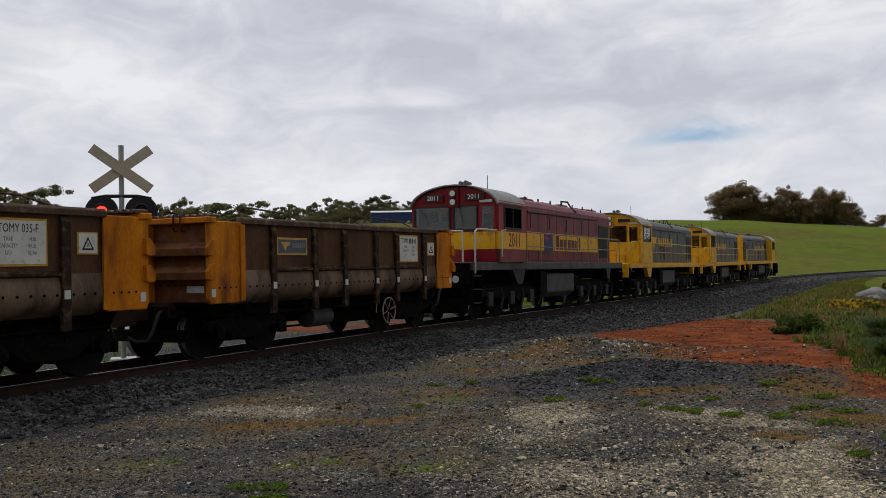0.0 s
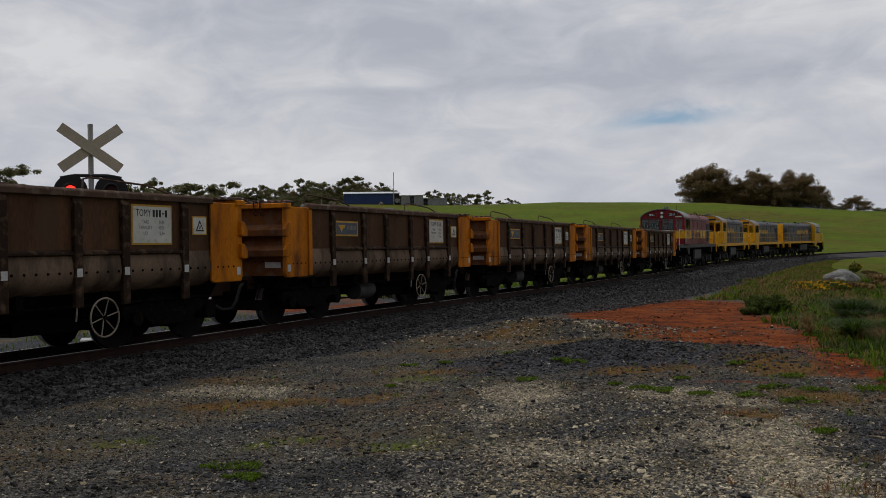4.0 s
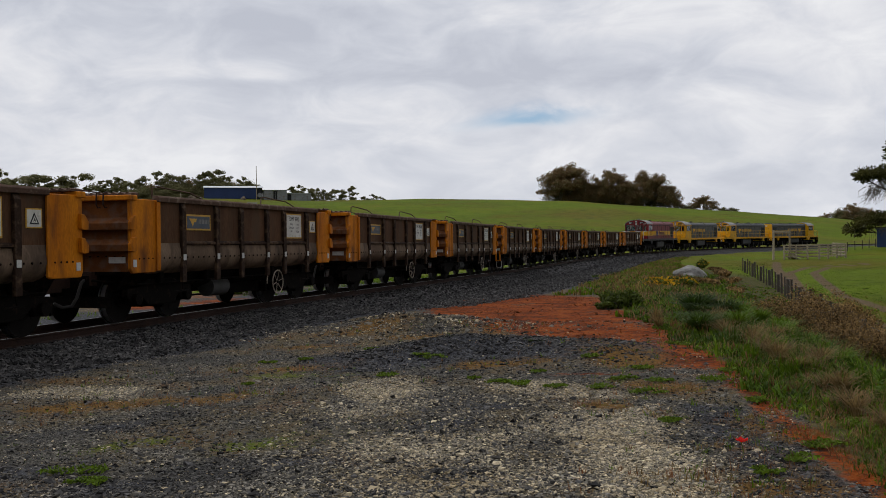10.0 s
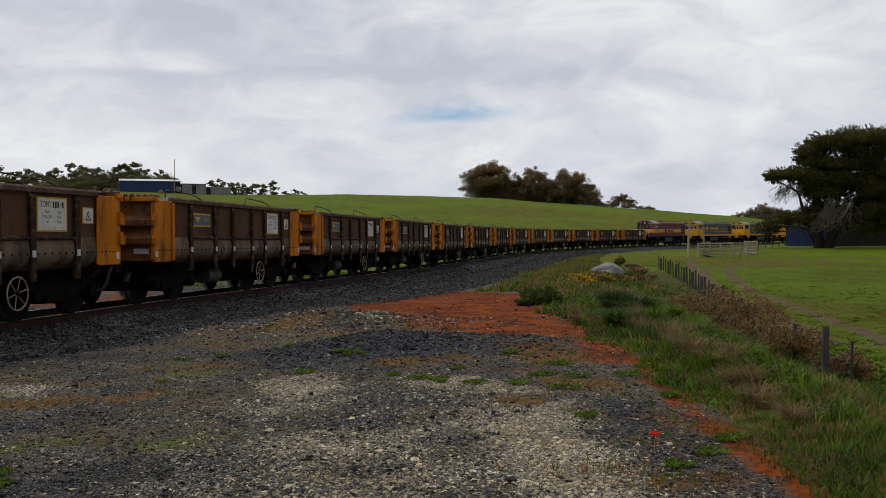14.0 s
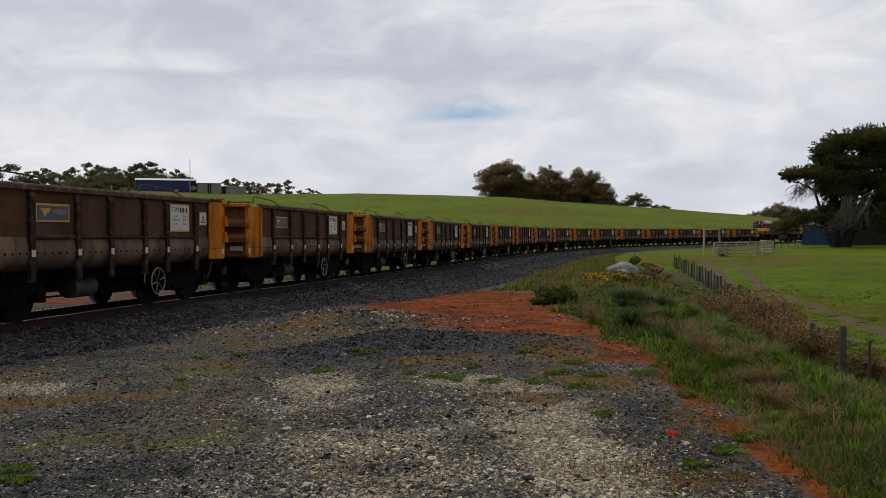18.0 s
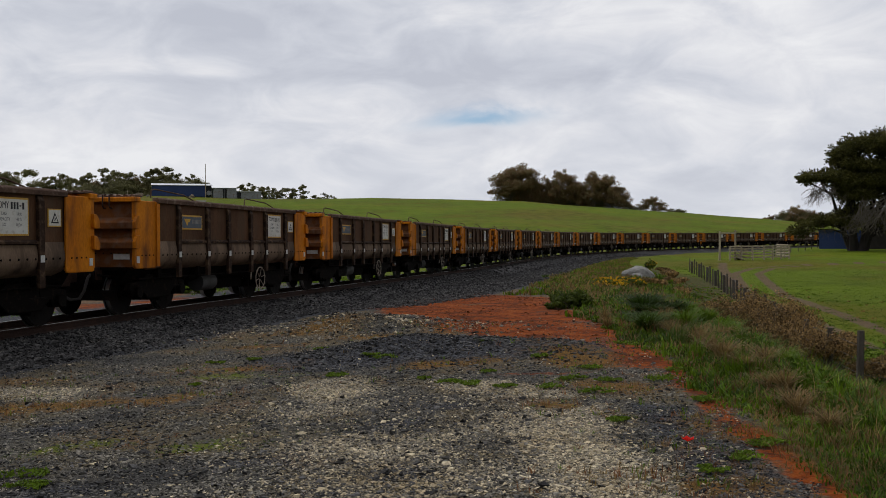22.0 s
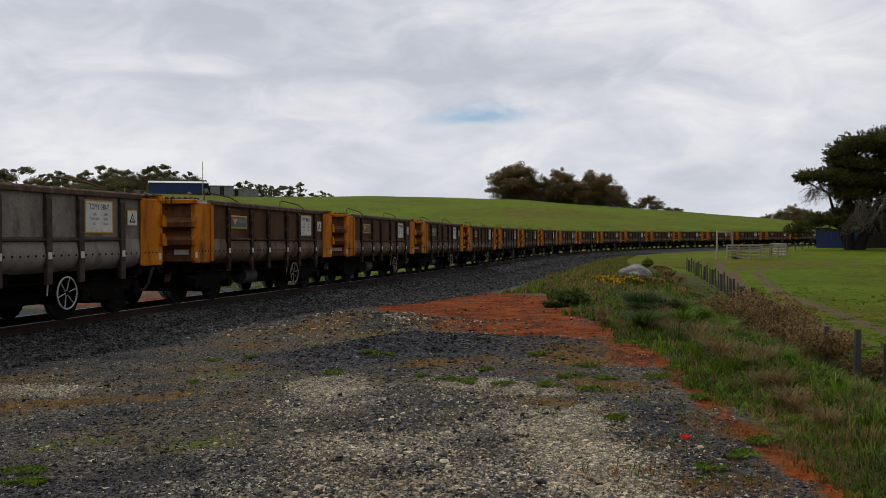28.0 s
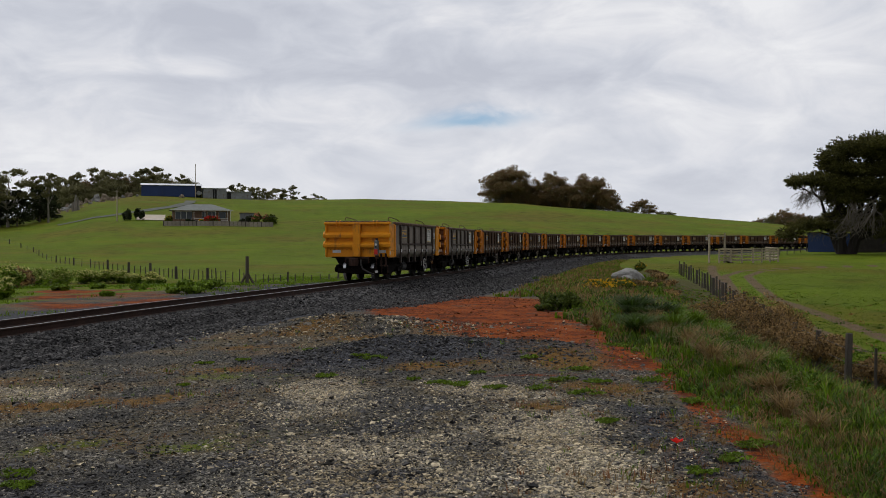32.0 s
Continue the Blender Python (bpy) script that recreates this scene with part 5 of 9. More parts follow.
    for sd in (-1, 1):
        y0, y1 = sd * 1.33 - 0.02, sd * 1.33 + 0.025
        rim = Shape().box(c0 + 0.35, c1 - 0.3, y0, y1, 2.46, 2.52).box(c0 + 0.35, c1 - 0.3, y0, y1, 3.06, 3.12)
        for xa, xb in ((c0 + 0.35, c0 + 0.41), (c0 + 0.98, c0 + 1.02), (c1 - 0.36, c1 - 0.3)):
            rim.box(xa, xb, y0, y1, 2.52, 3.06)
        wn = part("side_window", rim, M["ink"], lo)
        for a, b in ((c0 + 0.41, c0 + 0.98), (c0 + 1.02, c1 - 0.36)):
            part("pane", Shape().box(a, b, sd * 1.335 - 0.003, sd * 1.335 + 0.003, 2.52, 3.06), M["glass"], wn)
        part("gutter", Shape().box(c0, c1, sd * 1.35 - 0.02, sd * 1.35 + 0.02, 3.15, 3.19), cab_m, lo)
        if red:
            lettering("cab_number", "2011", 0.56, M["letter_maroon"], lo, pose((c0 + c1) / 2 + 0.1, sd * 1.35, 2.16, 0, 0, 0 if sd < 0 else 180), 0.85)
    for y, words in ((0.62, "2011"), (-0.62, "2011")):
        nb = part("number_box", Shape().box(xf - 0.06, xf + 0.02, y - 0.30, y + 0.30, 3.26, 3.46), cab_m, lo, "black number board", bevel=0.01)
        part("number_board", Shape().box(xf - 0.066, xf - 0.06, y - 0.27, y + 0.27, 3.29, 3.44), M["ink"], nb)
        if red:
            lettering("number", words, 0.19, M["number_white"], nb, pose(xf - 0.069, y, 3.365, 0, 0, -90))
    lampcase = part("headlight_case", Shape().box(xf - 0.09, xf + 0.02, -0.15, 0.15, 3.08, 3.62), cab_m, lo, bevel=0.02)
    for z in (3.48, 3.24):
        hl = part("headlight", Shape().disc((xf - 0.1, 0, z), (1, 0, 0), 0.115, 0.05, 18), M["ink"], lampcase, "round headlight with dark rim")
        part("lens", Shape().disc((xf - 0.125, 0, z), (1, 0, 0), 0.082, 0.014, 18), M["lamp_glass"], hl)
    part("marker_light", Shape().box(xf - 0.05, xf, -1.16, -0.78, 3.2, 3.27), M["handrail_white"], lo)
    # hood
    h0, h1 = c1, f - 1.15
    hw = 0.92
    hood = part("hood", Shape().prism([(-hw, dk), (hw, dk), (hw, 3.28), (hw - 0.1, 3.44), (hw - 0.3, 3.52), (-hw + 0.3, 3.52), (-hw + 0.1, 3.44), (-hw, 3.28)], h0, h1, "x"), hood_m, lo, "long engine hood", bevel=0.02)
    for sd in (-1, 1):
        nd = 8
        for i in range(nd):
            a, b = h0 + 1.3 + (h1 - h0 - 3.2) * i / nd, h0 + 1.3 + (h1 - h0 - 3.2) * (i + 1) / nd
            d = part("hood_door", Shape().box(a + 0.015, b - 0.015, sd * hw - 0.01, sd * hw + 0.014, dk + 0.06, 3.2), hood_m, hood, bevel=0.008)
            part("latch", Shape().box(b - 0.1, b - 0.05, sd * hw, sd * hw + 0.03, 2.7, 2.76), M["ink"], d)
        if red:
            part("hood_band", Shape().box(h0 + 0.02, h1 - 1.62, sd * (hw + 0.015) - 0.004, sd * (hw + 0.015) + 0.004, 1.94, 2.46), M["loco_yellow"], hood, "yellow band along the hood")
            part("flag_panel", Shape().box(h0 + 2.7, h0 + 3.55, sd * (hw + 0.021) - 0.003, sd * (hw + 0.021) + 0.003, 1.92, 2.5), M["flag_blue"], hood, "dark blue panel with red and white cross")
            cr = Shape().box(h0 + 2.72, h0 + 3.15, sd * (hw + 0.026) - 0.003, sd * (hw + 0.026) + 0.003, 2.31, 2.36).box(h0 + 2.91, h0 + 2.96, sd * (hw + 0.026) - 0.003, sd * (hw + 0.026) + 0.003, 2.2, 2.48)
            part("flag_cross", cr, M["red_plate"], hood)
            bars = Shape()
            for i in range(7):
                a = h0 + 3.85 + i * 0.42
                bars.box(a, a + (0.33 if i < 5 else 0.15), sd * (hw + 0.021) - 0.003, sd * (hw + 0.021) + 0.003, 1.99, 2.44 if i in (0, 6) else 2.33)
            tagged(part("lettering_bar", bars, M["letter_maroon"], hood), kind="stuff")
        else:
            part("emblem", Shape().prism([(h0 + 1.5, 2.75), (h0 + 2.6, 2.75), (h0 + 2.4, 2.5), (h0 + 2.2, 2.5), (h0 + 1.95, 2.05), (h0 + 1.8, 2.45)], sd * (hw + 0.021) - 0.003, sd * (hw + 0.021) + 0.003), M["loco_yellow"], hood, "yellow emblem")
            bars = Shape()
            for i in range(7):
                a = h0 + 2.9 + i * 0.46
                bars.box(a, a + 0.32, sd * (hw + 0.021) - 0.003, sd * (hw + 0.021) + 0.003, 2.35, 2.75)
            tagged(part("lettering_bar", bars, M["plate_gold"], hood), kind="stuff")
        for k, (a, b) in enumerate(((h0 + 0.2, h0 + 0.62), (h0 + 0.72, h0 + 1.12))):
            gr = part("louvre_panel", Shape().box(a, b, sd * hw - 0.01, sd * hw + 0.008, 2.55, 3.1), hood_m, hood)
            for i in range(9):
                part("slat", Shape().box(a + 0.03, b - 0.03, sd * hw + 0.006, sd * hw + 0.03, 2.58 + 0.055 * i, 2.605 + 0.055 * i), M["grille"], gr)
        rg = part("radiator_grille", Shape().box(h1 - 1.5, h1 - 0.25, sd * hw - 0.01, sd * hw + 0.02, 1.75, 2.95), M["grille"], hood, "dark radiator grille")
        for i in range(8):
            part("slat", Shape().box(h1 - 1.46, h1 - 0.29, sd * hw + 0.018, sd * hw + 0.035, 1.82 + 0.14 * i, 1.86 + 0.14 * i), hood_m, rg)
        # louvres let into the doors, hinge bars, lifting eyes and a long pipe under the roof's edge
        for a in (h0 + 0.2, h0 + 0.72) if red else (h0 + 0.2, h0 + 0.72, h0 + 3.2, h0 + 4.0):
            lv = part("lower_louvre", Shape().box(a, a + 0.42, sd * hw - 0.01, sd * hw + 0.026, 1.72, 2.34), M["grille"], hood, "dark louvred panel")
            for i in range(8):
                part("slat", Shape().box(a + 0.03, a + 0.39, sd * hw + 0.02, sd * hw + 0.042, 1.75 + 0.07 * i, 1.785 + 0.07 * i), hood_m, lv)
        part("hood_pipe", Shape().tube([(h0 + 1.2, sd * (hw + 0.04), 3.1), (h1 - 1.7, sd * (hw + 0.04), 3.14)], 0.022, 5), M["loco_under"], hood)
        for x in np.linspace(h0 + 0.5, h1 - 0.4, 9):
            part("lifting_eye", Shape().tube([(x - 0.05, sd * (hw - 0.22), 3.5), (x - 0.04, sd * (hw - 0.22), 3.6), (x + 0.04, sd * (hw - 0.22), 3.6), (x + 0.05, sd * (hw - 0.22), 3.5)], 0.014, 4), M["loco_under"], hood)
        for x in np.linspace(h0 + 1.4, h1 - 2.0, 5):
            part("grab_iron", Shape().tube([(x, sd * hw, 2.6), (x, sd * (hw + 0.06), 2.62), (x, sd * (hw + 0.06), 3.0), (x, sd * hw, 3.02)], 0.012, 4), M["loco_under"], hood)
        # walkway rails
        zt = 2.45
        xs = np.linspace(h0 + 0.4, f - 1.3, 9)
        for x in xs:
            part("stanchion", Shape().tube([(x, sd * 1.22, dk), (x, sd * 1.22, zt)], 0.014, 6), M["handrail_tan"] if red else rail_m, lo)
        part("handrail", Shape().tube([(xs[0] - 0.05, sd * 1.22, zt), (xs[-1] + 0.3, sd * 1.22, zt), (xs[-1] + 0.45, sd * 1.22, zt - 0.15), (xs[-1] + 0.45, sd * 1.22, dk)], 0.02, 6), M["handrail_tan"] if red else rail_m, lo)
        part("lower_rail", Shape().tube([(xs[0], sd * 1.22, 2.03), (xs[-1] + 0.4, sd * 1.22, 2.03)], 0.016, 6), M["handrail_tan"] if red else rail_m, lo)
        # porch rails and steps at the cab end, steps at the other
        part("porch_rail", Shape().tube([(c0 - 0.02, sd * 1.27, 2.42), (r + 1.0, sd * 1.27, 2.42), (r + 0.85, sd * 1.27, 2.35), (r + 0.82, sd * 1.27, dk - 0.3)], 0.026, 7), rail_m, lo)
        part("porch_rail", Shape().tube([(r + 0.76, sd * 0.95, dk), (r + 0.76, sd * 0.95, 2.36), (r + 0.76, sd * 0.3, 2.4)], 0.026, 7), rail_m, lo)
        part("grab_rail", Shape().tube([(c0 + 0.02, sd * 1.4, 1.7), (c0 + 0.02, sd * 1.4, 2.42), (c0 + 0.3, sd * 1.4, 2.44)], 0.02, 6), rail_m, lo)
        for xs_, e in ((r + 0.95, -1), (f - 0.95, 1)):
            st = part("step_well", Shape().box(xs_ - 0.28, xs_ - 0.25, sd * 0.95, sd * 1.28, 0.45, dk).box(xs_ + 0.25, xs_ + 0.28, sd * 0.95, sd * 1.28, 0.45, dk), M["steel_black"], lo)
            for z in (0.5, 0.85, 1.2):
                part("step", Shape().box(xs_ - 0.26, xs_ + 0.26, min(sd * 0.98, sd * 1.29), max(sd * 0.98, sd * 1.29), z - 0.015, z + 0.015), M["loco_under"], st)
        # porch wall beside the cab face
        part("porch_panel", Shape().box(r + 0.72, c0, sd * 0.6 - 0.02, sd * 0.6 + 0.02, dk, 1.9), cab_m, lo)
        # boxes under the frame
        part("side_bracket", Shape().prism([(c1 - 0.9, dk - 0.22), (c1 + 0.1, dk - 0.22), (c1 - 0.1, dk - 0.62), (c1 - 0.5, dk - 0.62)], sd * 1.1, sd * 1.27), M["loco_under"] if red else M["loco_yellow"], lo)
        part("side_bracket", Shape().prism([(f - 2.9, dk - 0.22), (f - 2.3, dk - 0.22), (f - 2.45, dk - 0.6), (f - 2.75, dk - 0.6)], sd * 1.1, sd * 1.27), M["loco_under"] if red else M["loco_yellow"], lo)
    part("fuel_tank", Shape().prism([(-1.15, 1.2), (1.15, 1.2), (1.15, 0.62), (0.95, 0.45), (-0.95, 0.45), (-1.15, 0.62)], -1.3, 1.5, "x"), M["tank_grey"], lo, "grey steel fuel tank", bevel=0.03)
    for sd in (-1, 1):
        part("battery_box", Shape().box(-2.0, -1.38, min(sd * 0.6, sd * 1.2), max(sd * 0.6, sd * 1.2), 0.6, 1.3), M["steel_black"], lo, bevel=0.02)
        part("air_reservoir", Shape().disc((1.85, sd * 0.95, 0.95), (1, 0, 0), 0.2, 0.55, 14), M["steel_black"], lo, smooth=True)
    part("end_hood_step", Shape().box(h1, f - 0.7, -0.5, 0.5, dk, 2.1), hood_m if red else M["loco_yellow"], lo, bevel=0.03)
    part("end_light", Shape().disc((h1 + 0.02, 0.12, 3.2), (1, 0, 0), 0.1, 0.06, 14).disc((h1 + 0.02, -0.12, 3.2), (1, 0, 0), 0.1, 0.06, 14), M["lamp_glass"], lo)
    if not red:
        part("end_panel", Shape().prism([(-hw - 0.01, dk), (hw + 0.01, dk), (hw + 0.01, 3.28), (hw - 0.1, 3.46), (-hw + 0.1, 3.46), (-hw - 0.01, 3.28)], h1 - 0.12, h1 + 0.012, "x"), M["loco_yellow"], lo, "yellow hood end", bevel=0.01)
    # roof gear
    for i, x in enumerate(np.linspace(h0 + 0.8, h1 - 0.8, 6)):
        part("roof_hatch", Shape().box(x - 0.45, x + 0.45, -0.5, 0.5, 3.515, 3.57 + 0.03 * (i % 2)), hood_m, hood, bevel=0.01)
    part("exhaust_stack", Shape().disc((h0 + 3.6, 0.1, 3.62), (0, 0, 1), 0.16, 0.22, 14), M["ink"], hood)
    part("roof_fan", Shape().disc((h1 - 0.9, 0, 3.58), (0, 0, 1), 0.42, 0.08, 22), M["grille"], hood)
    part("roof_pipe", Shape().tube([(h0 + 5.2, -0.7, 3.5), (h0 + 5.2, -0.7, 3.66), (h0 + 5.9, -0.7, 3.68), (h0 + 6.1, -0.75, 3.5), (h0 + 6.1, -0.95, 3.3)], 0.03, 6), M["loco_under"], hood)
    part("horn", Shape().tube([(c0 + 0.5, -0.3, 3.78), (c0 + 0.1, -0.3, 3.78)], 0.03, 8, 0.07).tube([(c0 + 0.5, -0.12, 3.78), (c0 + 0.15, -0.12, 3.78)], 0.03, 8, 0.06), M["grey_box"], lo)
    part("aerial", Shape().tube([(c0 + 0.6, -0.75, 3.6), (c0 + 0.6, -0.75, 4.0)], 0.01, 4), M["ink"], lo)
    for e, x in ((-1, r), (1, f)):
        X = lambda d: x - e * d
        part("coupler", Shape().box(min(X(0.9), X(0.2)), max(X(0.9), X(0.2)), -0.08, 0.08, 0.66, 0.84).box(min(X(0.3), X(0.0)), max(X(0.3), X(0.0)), -0.17, 0.17, 0.6, 0.9), M["rust"], lo, bevel=0.02)
        part("buffer_beam", Shape().box(min(X(0.72), X(0.6)), max(X(0.72), X(0.6)), -1.2, 1.2, 0.95, dk - 0.02), M["steel_black"] if red else M["loco_yellow"], lo, bevel=0.02)
        part("pilot", Shape().box(min(X(0.72), X(0.66)), max(X(0.72), X(0.66)), -1.1, 1.1, 0.25, 0.62), M["steel_black"], lo, bevel=0.02)
        for y in (-0.85, 0.85):
            dl = part("ditch_light", Shape().disc((X(0.57), y, 1.12), (1, 0, 0), 0.12, 0.1, 14), M["steel_black"], lo)
            part("lens", Shape().disc((X(0.515), y, 1.12), (1, 0, 0), 0.095, 0.02, 14), M["lamp_glass"], dl)
        part("brake_hose", Shape().tube([(X(0.6), -0.4, 0.9), (X(0.45), -0.42, 0.8), (X(0.35), -0.4, 0.5), (X(0.25), -0.3, 0.38), (X(0.1), -0.2, 0.4)], 0.03, 6), M["rubber"], lo)
    # two three-axle trucks
    for cx in (-4.1, 4.1):
        tk = part("truck", Shape().box(cx - 2.0, cx + 2.0, -0.85, 0.85, 0.5, 0.95).box(cx - 1.25, cx - 0.35, -0.45, 0.45, 0.16, 0.6).box(cx + 0.35, cx + 1.25, -0.45, 0.45, 0.16, 0.6), M["steel_black"], lo)
        for sd in (-1, 1):
            fr = [(cx - 2.15, 0.62), (cx - 2.1, 0.82), (cx - 0.9, 0.86), (cx + 0.9, 0.86), (cx + 2.1, 0.82), (cx + 2.15, 0.62), (cx + 1.0, 0.58), (cx + 0.6, 0.42), (cx + 0.3, 0.58), (cx - 0.3, 0.58), (cx - 0.6, 0.42), (cx - 1.0, 0.58)]
            part("side_frame", Shape().prism(fr, sd * 0.92, sd * 1.06), M["steel_black"], tk, bevel=0.015)
            for ax in (-1.6, 0, 1.6):
                part("axle_box", Shape().box(cx + ax - 0.17, cx + ax + 0.17, sd * 1.05 - 0.06, sd * 1.05 + 0.06, 0.36, 0.74), M["loco_under"], tk, bevel=0.02)
            for ax in (-0.8, 0.8, 2.3):
                part("brake_hanger", Shape().tube([(cx + ax, sd * 1.05, 0.85), (cx + ax + 0.12, sd * 1.08, 0.6), (cx + ax - 0.02, sd * 1.05, 0.25)], 0.035, 6), M["loco_under"], tk)
            part("sand_pipe", Shape().tube([(cx - 2.2, sd * 0.9, 1.2), (cx - 2.3, sd * 0.8, 0.6), (cx - 2.15, sd * 0.6, 0.15)], 0.025, 5), M["white_rod"], tk)
        for ax in (-1.6, 0, 1.6):
            wheelset(tk, cx + ax, 0.46)
    return lo


# numbers as read on the data plates, from the first wagon behind the engines
NUMBERS = {1: "035-F", 3: "013-R", 6: "022-Q", 8: "004-S", 11: "043-S", 17: "005-E", 24: "040-Y", 25: "039-S"}
KINDS = {24: "grey", 25: "last"}
STEPS = (5, 25)
TRAIN = []          # thing, distance of its middle ahead of the first wagon's rear coupling, half its bogie spacing


def make_train():
    wagons = 26
    firsts = {}
    for i in range(wagons):
        kind = KINDS.get(i, "brown")
        key = (kind, NUMBERS.get(i, ""), i in STEPS)
        if key not in firsts:
            w = make_wagon(kind, NUMBERS.get(i, ""), i in STEPS)
            firsts[key] = w
        else:
            w = copy_thing(firsts[key], Matrix())
        tagged(w, {"brown": "brown steel ore wagon with orange ends and paler lower panels", "grey": "paler grey steel ore wagon with orange ends, rolling on the track", "last": "grey ore wagon with bright orange end and red tail plate"}[kind], "ore wagon", "wagons of the ore train")
        TRAIN.append((w, PITCH * (0.5 - i), 3.05))
    x = PITCH
    la = make_loco("red", 15.9)
    tagged(la, "maroon and yellow diesel locomotive, cab towards the wagons", "locomotive", "locomotives of the ore train")
    TRAIN.append((la, x + 7.95, 4.1))
    x += 15.9
    lb = make_loco("yellow", 16.6)
    tagged(lb, "yellow and dark grey diesel locomotive with worn emblem", "locomotive", "locomotives of the ore train")
    TRAIN.append((lb, x + 8.3, 4.1))
    for k in range(2):
        lc = copy_thing(lb, Matrix())
        x += 16.6
        if k:
            tagged(lc, "leading yellow and dark grey diesel locomotive, cab foremost")
        TRAIN.append((lc, x + 8.3, -4.1 if k else 4.1))


make_train()

# ---------------------------------------------------------------- plants
M["bark"] = mat("grey_bark", (0.16, 0.135, 0.11), (0.09, 0.075, 0.06), 0.9, 0, 1.2, 20, 0.5, 0.4, stretch=(3, 3, 0.5))
M["bark_pale"] = mat("pale_gum_bark", (0.30, 0.27, 0.23), (0.16, 0.14, 0.12), 0.85, 0, 0.8, 20, 0.5, 0.3, stretch=(3, 3, 0.5))
M["cypress_bark"] = mat("dark_cypress_bark", (0.03, 0.025, 0.021), (0.016, 0.013, 0.011), 0.9, 0, 1.2, 20, 0.5, 0.4, stretch=(3, 3, 0.5))
M["dead_twig"] = mat("dead_grey_twigs", (0.17, 0.145, 0.115), (0.10, 0.085, 0.07), 0.9, 0, 2, 20, 0.4, 0.3)


def leaf_mat(name, base, other, vary=0.45):
    m = mat(name, base, other, 0.65, 0, 0.6, 9, 0.35, 0.0, island=vary, spec=0.15)
    n, l = m.node_tree.nodes, m.node_tree.links
    b, out = n["Principled BSDF"], n["Material Output"]
    thin, both = n.new("ShaderNodeBsdfTranslucent"), n.new("ShaderNodeMixShader")
    l.new(b.inputs["Base Color"].links[0].from_socket, thin.inputs[0])
    both.inputs[0].default_value = 0.4
    l.new(b.outputs[0], both.inputs[1])
    l.new(thin.outputs[0], both.inputs[2])
    l.new(both.outputs[0], out.inputs[0])
    return m


M["gum_leaf"] = leaf_mat("gum_leaves", (0.215, 0.20, 0.088), (0.13, 0.125, 0.055), 0.28)
M["gum_leaf_red"] = leaf_mat("gum_leaves_reddish", (0.29, 0.17, 0.085), (0.18, 0.115, 0.055), 0.28)
M["dark_leaf"] = leaf_mat("dark_conifer_leaves", (0.045, 0.055, 0.022), (0.022, 0.028, 0.012))
M["cypress_leaf"] = leaf_mat("cypress_leaves", (0.115, 0.108, 0.028), (0.045, 0.046, 0.014))
M["bush_leaf"] = leaf_mat("bush_leaves", (0.10, 0.135, 0.018), (0.05, 0.07, 0.011))
M["brown_leaf"] = leaf_mat("dead_gorse", (0.33, 0.205, 0.078), (0.085, 0.058, 0.024), 0.75)
M["yellow_flower"] = leaf_mat("yellow_blossom", (0.62, 0.36, 0.015), (0.5, 0.27, 0.012), 0.25)
M["white_flower"] = leaf_mat("cream_blossom", (0.52, 0.48, 0.18), (0.36, 0.36, 0.10), 0.35)
M["red_flower"] = leaf_mat("red_blossom", (0.60, 0.045, 0.03), (0.45, 0.04, 0.03), 0.25)
M["pink_flower"] = leaf_mat("pink_blossom", (0.48, 0.16, 0.12), (0.38, 0.1, 0.08), 0.25)
M["grass_green"] = leaf_mat("green_grass", (0.132, 0.212, 0.009), (0.060, 0.108, 0.006))
# darker copy of the grass green, with the paddock's shade in its colour
M["pasture_blade"] = leaf_mat("shaded_pasture_blades", (0.068, 0.122, 0.005), (0.038, 0.070, 0.003))
M["weed_leaf"] = leaf_mat("fresh_weed_leaves", (0.15, 0.225, 0.018), (0.07, 0.115, 0.010))
M["herb_leaf"] = leaf_mat("bank_herbs", (0.062, 0.108, 0.008), (0.030, 0.055, 0.005))
M["grass_dark"] = leaf_mat("dark_flax_blades", (0.042, 0.075, 0.009), (0.02, 0.038, 0.006))
M["grass_dry"] = leaf_mat("dry_grass", (0.27, 0.18, 0.066), (0.13, 0.085, 0.034))
M["grass_red"] = leaf_mat("reddish_weed", (0.23, 0.10, 0.045), (0.15, 0.075, 0.03))
M["poppy"] = leaf_mat("poppy_petals", (0.75, 0.02, 0.012), (0.65, 0.018, 0.01), 0.1)


